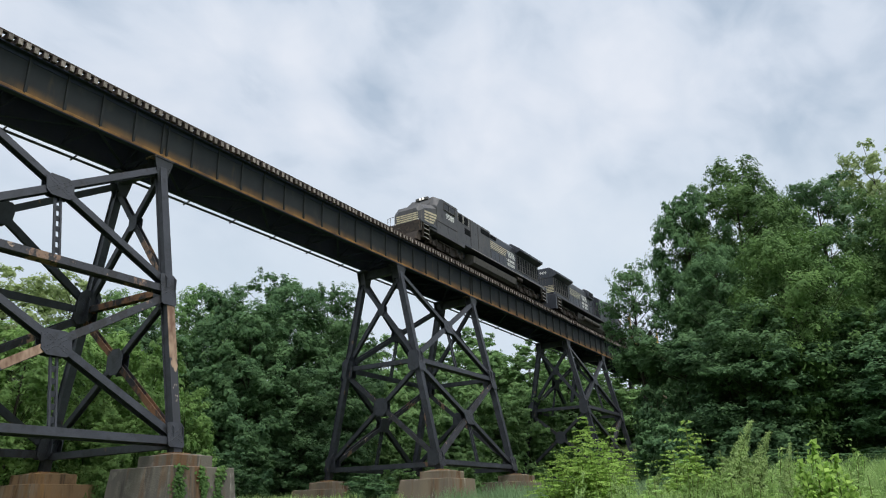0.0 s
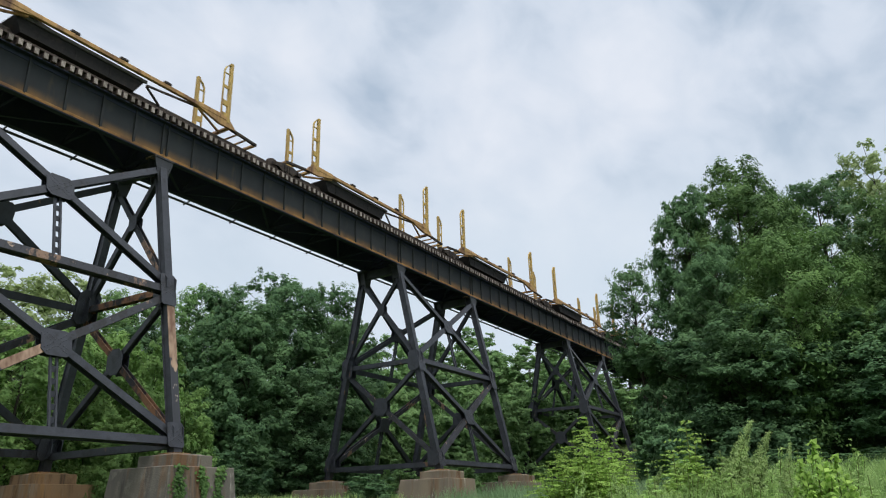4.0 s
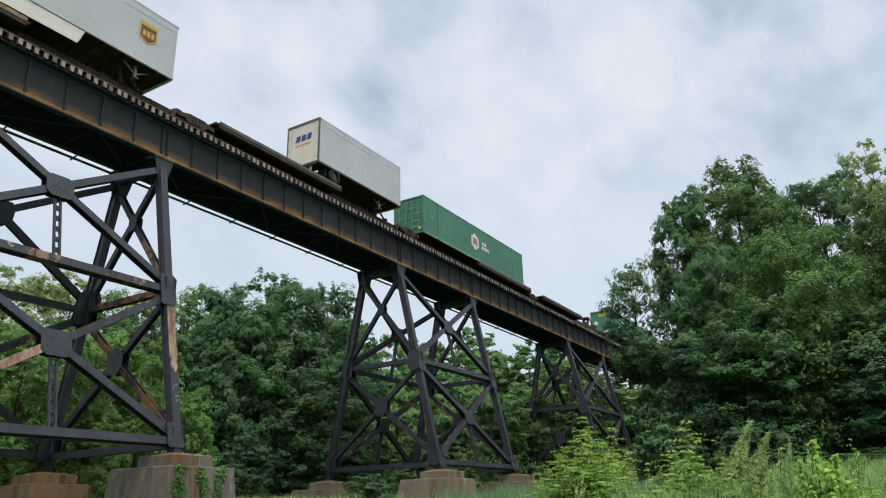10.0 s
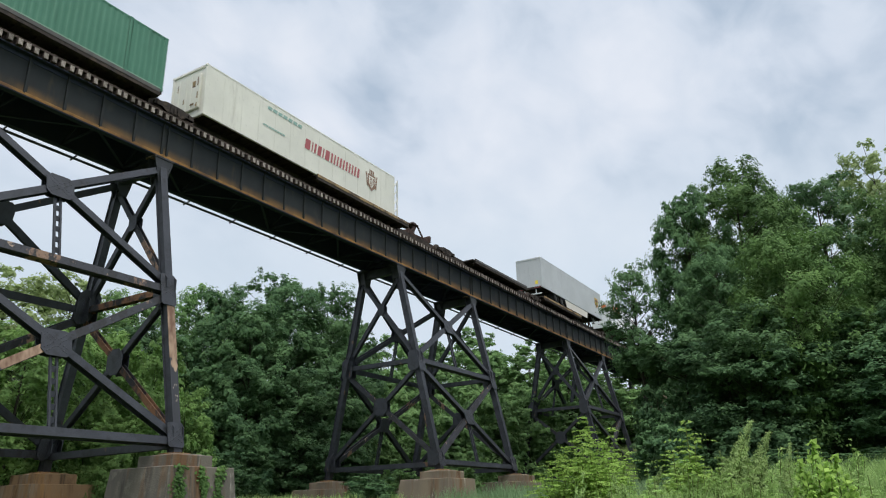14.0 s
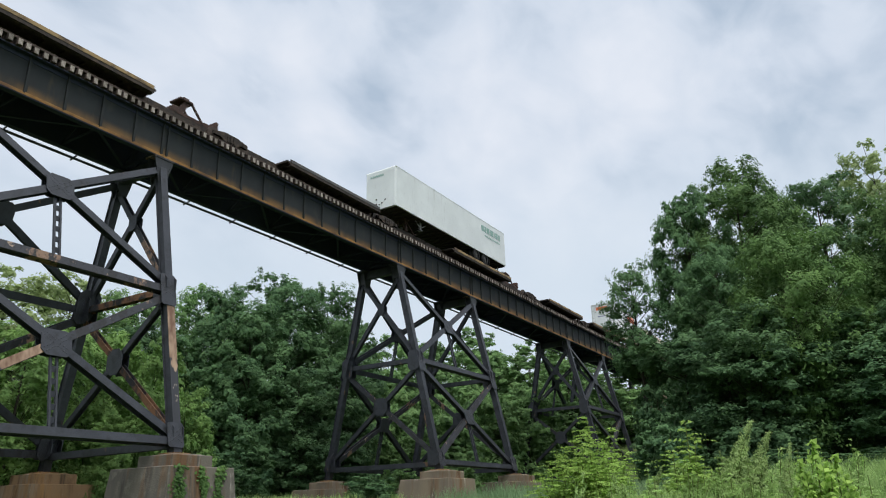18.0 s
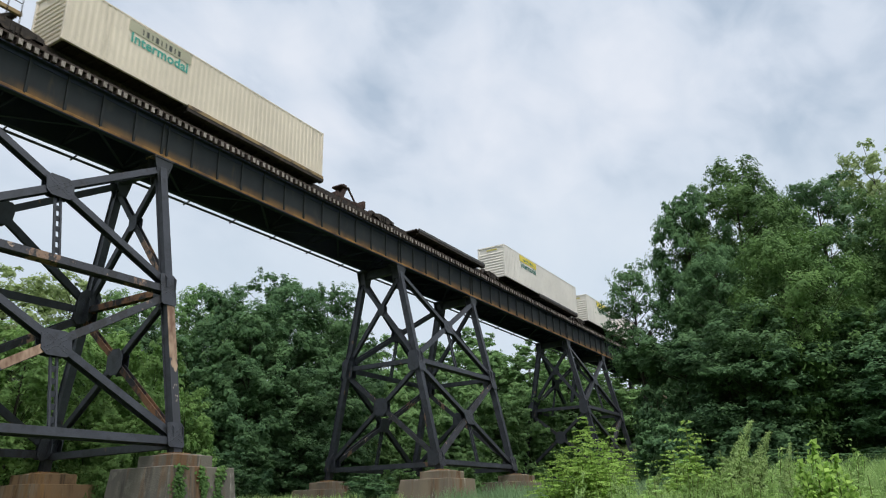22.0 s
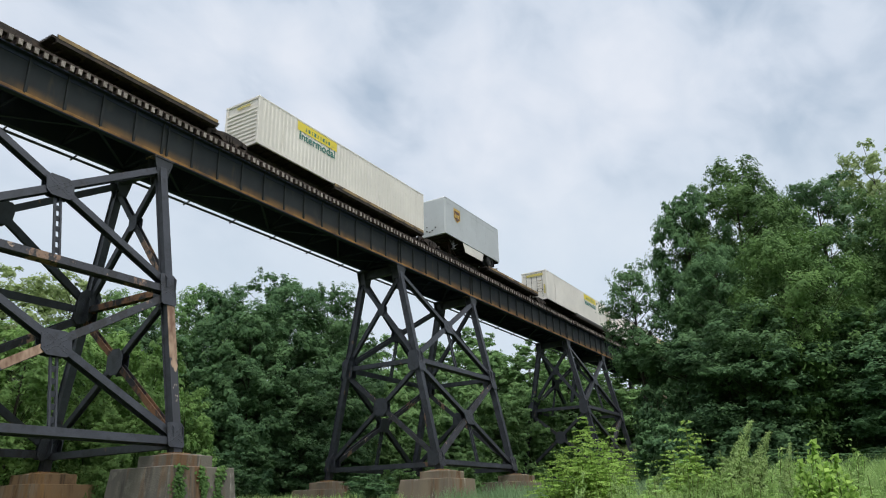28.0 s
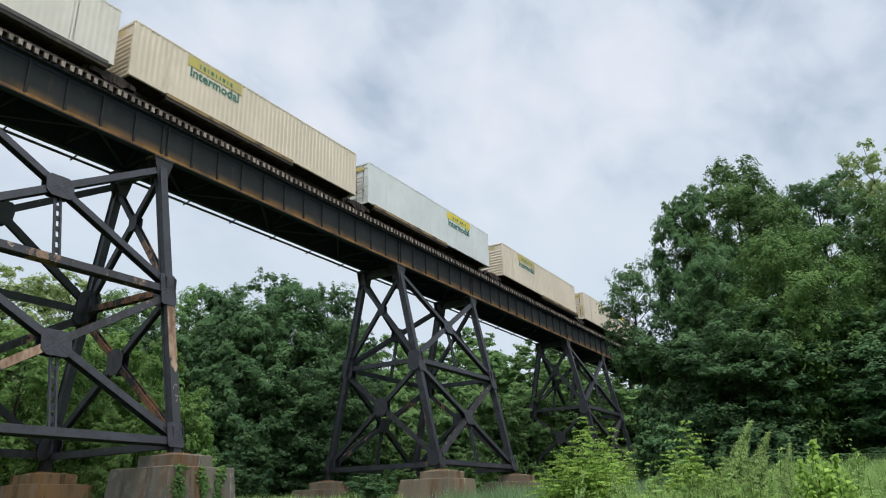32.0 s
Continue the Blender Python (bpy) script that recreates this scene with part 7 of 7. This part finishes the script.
# wood behind the bridge
for i, (k, x, y, top, r) in enumerate((
        ("hickory", -24.5, 25.9, 19.0, 4.3), ("hickory", -26.1, 31.3, 20.1, 3.9), ("poplar", -21.9, 34.1, 18.4, 3.4), ("poplar", -20.6, 39.2, 20.0, 2.9), ("linden", -14.6, 37.0, 17.8, 2.7),
        ("oak", -12.9, 41.7, 20.2, 4.0), ("ash", -13.0, 47.0, 20.7, 3.3), ("linden", -11.8, 37.1, 16.2, 2.7), ("ash", -16.6, 54.4, 19.6, 3.0), ("oak", -17.0, 31.0, 14.5, 3.2), ("linden", -10.0, 44.5, 14.0, 3.0),
        ("linden", -15.5, 34.5, 13.5, 3.0), ("linden", -9.2, 39.5, 11.0, 2.8), ("hickory", -29.0, 20.0, 18.5, 4.5), ("oak", -20.0, 26.0, 13.0, 3.4), ("poplar", -24.0, 44.0, 19.5, 4.0), ("ash", -19.0, 47.0, 19.5, 3.6))):
    plant(k, x, y, top + 0.6, r * 1.04, 61 * i, "dense green tree of the wood")
for i, (x, y, top, r) in enumerate(((-7.9, 18.8, 10.9, 2.9), (-7.8, 22.8, 11.3, 2.9), (-4.8, 24.2, 10.3, 2.3), (-1.6, 23.6, 7.6, 1.6), (-11.5, 17.0, 11.5, 3.0), (-12.0, 24.0, 12.5, 3.0), (-3.0, 21.2, 6.2, 1.5))):
    plant("sumac", x, y, top, r, 83 * i, "bright green young tree beside the pier")
for i, (k, x, y, top, r) in enumerate((("far", -28.2, 77.0, 24.2, 4.7), ("far", -25.9, 84.6, 24.2, 4.9), ("far", -19.1, 88.5, 22.2, 4.9), ("far", -12.5, 86.2, 20.5, 4.7), ("far", -8.2, 88.1, 19.4, 4.5), ("far", -21.9, 63.0, 17.3, 3.9), ("far", -16.0, 84.0, 20.5, 4.4), ("far", -23.0, 78.0, 21.0, 4.4), ("far", -7.0, 100.0, 19.4, 3.4), ("far", -4.6, 95.0, 17.9, 2.8),
                                      ("thicket", -13.4, 59.3, 13.6, 4.1), ("thicket", -6.3, 61.4, 12.0, 4.0), ("thicket", -4.1, 66.9, 12.8, 3.6), ("thicket", -6.6, 56.6, 10.2, 3.8), ("thicket", -2.3, 74.3, 12.9, 3.9), ("thicket", -10.7, 48.9, 9.4, 3.0),
                                      ("thicket", -9.5, 66.0, 13.8, 4.0), ("thicket", -10.5, 54.0, 10.5, 3.4), ("thicket", -6.0, 50.5, 7.8, 2.8), ("thicket", 1.5, 82.0, 14.5, 3.2), ("thicket", -8.0, 76.0, 15.0, 4.2), ("thicket", -14.0, 70.0, 16.0, 4.5))):
    plant(k, x, y, top, r, 37 * i, "mid-green leafy tree on the hillside" if k == "far" else "sunlit green thicket behind the tower", "tree" if k == "far" else "shrub", "hillside wood")
for i, (x, y, top, r) in enumerate(((1.4, 34.0, 3.65, 1.6), (2.2, 33.2, 3.2, 1.1), (0.6, 34.8, 3.5, 1.2), (-9.0, 34.3, 6.4, 2.4), (-7.2, 30.6, 5.2, 2.0), (-1.0, 40.5, 4.4, 1.5), (1.2, 44.0, 4.6, 1.6), (-3.5, 29.0, 4.2, 1.5), (-2.0, 51.0, 5.6, 2.0))):
    plant("brush" if i in (2, 5, 6, 8) else "bush", x, y, top, r, 71 * i, "low green bush near the piers", "shrub", "undergrowth")
rng_w = random.Random(7)
for i in range(40):
    d, a = rng_w.uniform(104, 170), radians(rng_w.uniform(-8, 58))
    x, y = 27.4 - d * math.sin(a), d * math.cos(a)
    if abs(x) > 8:
        plant("far", x, y, ground_z(x, y) + rng_w.uniform(11, 16), rng_w.uniform(4.2, 5.6), rng_w.uniform(0, 360), "leafy green hillside woodland tree", group="hillside wood")

# ---- young plants and weeds before the camera
def frond_kind(key, seed, h, r, stems, fronds, leaflet, material, length=0.4, low=0.25, slim=0.45, droop=0.5):
    """A young plant of thin stems with feathered fronds: leaflets in pairs along drooping ribs."""
    rng = np.random.default_rng(seed)
    bm = bmesh.new()
    c, nn, ss, al = [], [], [], []
    for i in range(stems):
        a = i * 2.4 + rng.uniform(0, 1)
        out = 0.0 if i == 0 else r * rng.uniform(0.3, 0.75)
        sh = h * (1.0 if i == 0 else rng.uniform(0.55, 0.9))
        tip = np.array([out * math.cos(a), out * math.sin(a), sh])
        mid = tip * np.array([0.35, 0.35, 0.5])
        rod(bm, (0.04 * math.cos(a), 0.04 * math.sin(a), 0), tuple(mid), 0.012 + h * 0.003, 6, 0.012)
        rod(bm, tuple(mid), tuple(tip), 0.012, 6, 0.004)
        for f in range(fronds):
            k = low + (1 - low) * (f + rng.random()) / fronds
            p0 = mid * (k / 0.5) if k < 0.5 else mid + (tip - mid) * ((k - 0.5) / 0.5)
            b = rng.uniform(0, 2 * math.pi)
            ln = length * rng.uniform(0.6, 1.15) * (1.15 - 0.6 * k)
            d = np.array([math.cos(b), math.sin(b), 0.0])
            t = np.linspace(0.12, 1.0, max(5, int(ln / (leaflet * 0.52))))[:, None]
            rib = p0 + d * ln * t + np.array([0, 0, 1.0]) * ln * (0.55 * t - droop * 1.1 * t ** 2)
            s2 = np.array([-d[1], d[0], 0.0])
            for e in (-1, 1):
                c.append(rib + s2 * e * leaflet * 0.48)
                m = len(rib)
                nn.append(np.array([0, 0, 0.65]) + d * 0.6 + s2 * e * 0.2 + rng.normal(size=(m, 3)) * 0.5)
                al.append(np.tile(s2 * e + d * 0.45, (m, 1)) + rng.normal(size=(m, 3)) * 0.12)
                ss.append(leaflet * rng.uniform(0.75, 1.2, m) * (1.1 - 0.45 * t[:, 0]))
    bmesh.ops.recalc_face_normals(bm, faces=bm.faces)
    trunk = bpy.data.meshes.new(key + "_stem")
    bm.to_mesh(trunk)
    bm.free()
    trunk.materials.append(STEM)
    KINDS[key] = (trunk, leaf_mesh(key + "_crown", np.concatenate(c), np.concatenate(nn), np.concatenate(ss), material, rng, slim, along=np.concatenate(al)), h, r)


def spire_kind(key, seed, h, r, stems, leaves, size, material, bush=0.25, slim=0.4, lean=(0.0, 0.0), low=0.1, rise=0.75):
    """A young plant of upright leaders, each a tapering plume of narrow leaves that point up and out."""
    rng = np.random.default_rng(seed)
    bm = bmesh.new()
    c, nn, al, ss = [], [], [], []
    for i in range(stems):
        a = i * 2.39996 + rng.uniform(-0.4, 0.4)
        q = math.sqrt(i / max(stems, 1))
        sh = h * (1.0 - 0.55 * q * rng.uniform(0.7, 1.1))
        root = np.array([0.25 * r * q * math.cos(a), 0.25 * r * q * math.sin(a), 0.0])
        tip = np.array([r * q * math.cos(a) + lean[0] * sh, r * q * math.sin(a) + lean[1] * sh, sh])
        mid = root + (tip - root) * np.array([0.35, 0.35, 0.55])
        rod(bm, tuple(root), tuple(mid), 0.008 + h * 0.003, 6, 0.009)
        rod(bm, tuple(mid), tuple(tip), 0.009, 6, 0.003)
        n = int(leaves / stems)
        k = low + (1 - low) * rng.random(n) ** 0.85
        p = np.where((k < 0.55)[:, None], root + (mid - root) * (k / 0.55)[:, None], mid + (tip - mid) * ((k - 0.55) / 0.45)[:, None])
        b = rng.uniform(0, 2 * np.pi, n)
        d = np.stack([np.cos(b), np.sin(b), np.zeros(n)], 1)
        off = bush * (1.08 - k) ** 0.7 * rng.random(n) ** 0.6
        c.append(p + d * off[:, None] + np.array([0, 0, 1.0]) * (off * rise)[:, None])
        al.append(d * 0.8 + np.array([0, 0, rise]) + rng.normal(size=(n, 3)) * 0.25)
        nn.append(d * 0.7 + np.array([0, 0, 0.6]) + rng.normal(size=(n, 3)) * 0.45)
        ss.append(size * rng.uniform(0.6, 1.3, n) * (1.15 - 0.5 * k))
    bmesh.ops.recalc_face_normals(bm, faces=bm.faces)
    trunk = bpy.data.meshes.new(key + "_stem")
    bm.to_mesh(trunk)
    bm.free()
    trunk.materials.append(STEM)
    KINDS[key] = (trunk, leaf_mesh(key + "_crown", np.concatenate(c), np.concatenate(nn), np.concatenate(ss), material, rng, slim, along=np.concatenate(al)), h, r)


PLUMES = leafy("silvery_plumes", (0.19, 0.29, 0.10), (0.39, 0.50, 0.21), 0.4)
frond_kind("sapling", 41, 3.0, 0.85, 24, 24, 0.10, LEAF_YOUNG, 0.5, 0.08, 0.5, 0.45)
frond_kind("whip", 42, 2.2, 0.34, 7, 16, 0.10, LEAF_YOUNG, 0.44, 0.2, 0.5, 0.45)
spire_kind("plume", 43, 2.0, 0.2, 8, 6500, 0.065, PLUMES, 0.17, 0.3, (0.22, 0.13), 0.2, 1.5)
spire_kind("broadleaf", 44, 1.4, 0.26, 9, 1700, 0.082, LEAF_YOUNG, 0.2, 0.75, (0.03, 0.02), 0.05, 0.6)
frond_kind("weed", 45, 1.3, 0.5, 12, 14, 0.075, leafy("weed_leaves", (0.165, 0.29, 0.085), (0.41, 0.59, 0.185), 0.38), 0.3, 0.06)
spire_kind("tall_weed", 46, 1.5, 0.34, 8, 1700, 0.10, BLADE, 0.14, 0.25, (0.10, 0.06), 0.05, 1.2)
LOCUST, SLIM, FEATHER, SEEDLING, GREENS = ("bright green young locust sapling in tall grass", "slim bright green sapling above the weeds", "pale feathery flowering weed plume", "bright broad-leaved young seedling tree", "leafy green weed among grass")
for k, x, y, top, r, lab, cat in (
        ("sapling", 20.35, 18.7, 3.95, 1.0, LOCUST, "sapling"), ("sapling", 20.95, 18.3, 3.2, 0.85, LOCUST, "sapling"), ("sapling", 19.5, 18.5, 3.1, 0.85, LOCUST, "sapling"),
        ("whip", 23.9, 14.5, 3.15, 0.46, SLIM, "sapling"), ("whip", 23.65, 14.3, 2.6, 0.4, SLIM, "sapling"),
        ("plume", 24.55, 13.9, 3.05, 0.32, FEATHER, "weed"), ("plume", 24.95, 13.6, 2.8, 0.3, FEATHER, "weed"), ("plume", 24.45, 14.0, 2.7, 0.3, FEATHER, "weed"),
        ("broadleaf", 26.55, 9.0, 2.26, 0.3, SEEDLING, "sapling"), ("broadleaf", 26.72, 9.1, 2.1, 0.26, SEEDLING, "sapling"), ("broadleaf", 26.4, 9.0, 2.06, 0.24, SEEDLING, "sapling"),
        ("sapling", 22.3, 20.5, 2.75, 0.6, LOCUST, "sapling"), ("weed", 22.9, 17.0, 2.55, 0.6, GREENS, "weed"), ("tall_weed", 23.3, 15.5, 2.45, 0.5, GREENS, "weed"),
        ("tall_weed", 25.5, 13.0, 2.45, 0.45, GREENS, "weed"), ("weed", 26.2, 12.0, 2.3, 0.45, GREENS, "weed"), ("tall_weed", 21.8, 16.5, 2.3, 0.5, GREENS, "weed"), ("tall_weed", 27.6, 10.6, 2.15, 0.4, GREENS, "weed"), ("weed", 25.3, 10.8, 2.05, 0.4, GREENS, "weed"),
        ("tall_weed", 27.2, 12.5, 2.35, 0.4, GREENS, "weed"), ("tall_weed", 26.7, 11.0, 2.2, 0.35, GREENS, "weed"), ("weed", 24.3, 12.6, 2.3, 0.45, GREENS, "weed"), ("tall_weed", 22.4, 15.0, 2.2, 0.45, GREENS, "weed"), ("weed", 19.2, 17.2, 2.2, 0.5, GREENS, "weed")):
    plant(k, x, y, top, r, (x * 13) % 25 if k == "plume" else 53 * x + 31 * y, lab, cat, "young plants in the foreground")


def grass(name, seed, count, area, height, width, material, label):
    """Bent tapering blades over an area, one mesh."""
    rng = np.random.default_rng(seed)
    x = rng.uniform(area[0], area[1], count)
    y = rng.uniform(area[2], area[3], count)
    tuft = 0.5 + 0.5 * np.sin(x * 1.7 + 1.3 * np.sin(y * 0.9)) * np.cos(y * 1.3 + x * 0.4)
    keep = rng.random(count) < 0.35 + 0.65 * tuft
    x, y, tuft = x[keep], y[keep], tuft[keep]
    n = len(x)
    z = np.array([ground_z(a, b) for a, b in zip(x, y)]) - 0.03
    h = height * rng.uniform(0.45, 1.1, n) * (0.65 + 0.5 * tuft)
    a = rng.uniform(0, 2 * np.pi, n)
    side = np.stack([np.cos(a), np.sin(a), np.zeros(n)], 1) * (width * rng.uniform(0.6, 1.3, n))[:, None]
    b = rng.uniform(0, 2 * np.pi, n)
    bow = np.stack([np.cos(b), np.sin(b), np.zeros(n)], 1) * (h * rng.uniform(0.08, 0.45, n))[:, None]
    up = np.stack([np.zeros(n), np.zeros(n), h], 1)
    base = np.stack([x, y, z], 1)
    p = np.stack([base - side, base + side, base + up * 0.6 + bow * 0.35 + side * 0.7, base + up * 0.6 + bow * 0.35 - side * 0.7, base + up + bow], 1).reshape(-1, 3)
    k = np.arange(n)[:, None] * 5
    loops = np.concatenate([k + np.array([0, 1, 2, 3]), k + np.array([3, 2, 4])], 1).ravel()
    starts = (np.arange(n)[:, None] * 7 + np.array([0, 4])).ravel()
    me = fill_mesh(name, p, loops, starts, material)
    tagged(new(name, me), label, "grass", kind="stuff")


rng_k = random.Random(19)
for i in range(70):
    x, y = rng_k.uniform(21.5, 32.5), rng_k.uniform(9.0, 20.0)
    k = ("tall_weed", "weed", "weed", "plume", "weed")[i % 5]
    plant(k, x, y, ground_z(x, y) + rng_k.uniform(0.75, 1.4), rng_k.uniform(0.28, 0.5) * (0.5 if k == "plume" else 1.0), rng_k.uniform(0, 360), GREENS, "weed", "young plants in the foreground")


grass("tall_grass", 51, 76000, (20.0, 37, 7.0, 25), 0.80, 0.011, BLADE, "tall pale green meadow grass")
grass("reeds", 52, 7500, (10.2, 18, 24, 37), 0.85, 0.014, REED, "tall blue-green reeds and grass")
grass("meadow_grass", 53, 14000, (-14, 3, 24, 50), 0.5, 0.02, BLADE, "rough green grass below the bridge")


def make_ivy():
    """Trails of ivy hanging down the near pier."""
    ivy = empty("climbing_ivy", "green ivy trails climbing the concrete pier", "ivy", at=(0, 0, 0))
    rng = np.random.default_rng(61)
    face_x = leg_x(BASE) + 1.3
    for y0, w, length in ((17.85, 0.17, 1.75), (18.75, 0.09, 1.3), (19.6, 0.12, 1.6)):
        n = 460
        down = rng.random(n) ** 0.8 * length
        y = y0 + rng.normal(size=n) * w * (0.45 + 0.8 * np.sin(down * 3 + y0) ** 2) + 0.12 * np.sin(down * 2.1 + y0 * 3)
        z = 3.36 - down
        x = face_x + 0.085 * down + rng.uniform(0.02, 0.12, n)
        c = np.stack([x, y, z], 1)
        nn = np.array([0.9, -0.2, 0.45]) + rng.normal(size=(n, 3)) * 0.35
        o = new("ivy_trail", leaf_mesh("ivy_trail", c, nn, 0.10 * rng.uniform(0.5, 1.4, n), LEAF_LIGHT, rng, 0.9))
        tagged(o, kind="stuff").parent = ivy


make_ivy()


def make_dead_tree(x, y):
    """A leaning dead trunk with bare, pale branches."""
    rng = random.Random(71)
    t = empty("dead_tree", "bare dead tree with pale broken branches", "tree", at=(x, y, ground_z(x, y) - 0.1))
    bm = bmesh.new()
    rod(bm, (0, 0, 0), (0.5, 0.3, 8.6), 0.17, 8, 0.06)
    part("trunk", bm, DEADWOOD, t)
    for i in range(15):
        k = rng.uniform(0.5, 1.0)
        a, ln = rng.uniform(0, 6.28), rng.uniform(1.2, 2.8)
        p = Vector((0.5 * k, 0.3 * k, 8.6 * k))
        q = p + Vector((math.cos(a) * ln * 0.7, math.sin(a) * ln * 0.7, rng.uniform(-0.9, 1.0) * ln * 0.6))
        bm = bmesh.new()
        rod(bm, p, q, 0.055, 6, 0.02)
        for _ in range(3):
            u = p.lerp(q, rng.uniform(0.4, 0.9))
            rod(bm, u, u + Vector((rng.uniform(-0.7, 0.7), rng.uniform(-0.7, 0.7), rng.uniform(-0.7, 0.5))), 0.022, 5, 0.01)
        part("branch", bm, DEADWOOD, t)


make_dead_tree(12.5, 53.0)
make_dead_tree(14.4, 55.5)


# ---------------------------------------------------------------- the train runs
def travelled(t):
    return 19.15 * t + 0.0125 * t * t


def motions():
    times = [0.0, 1 / 30] + [0.5 * i for i in range(1, 64)] + [32.0 - 1 / 30, 32.0]
    for thing, s, turned in MOVING:
        h = RAIL_TOP + thing.location.z
        walk(thing, [(t, pose(0, s - travelled(t), h, 0, 0, 180 if turned else 0)) for t in times])


motions()
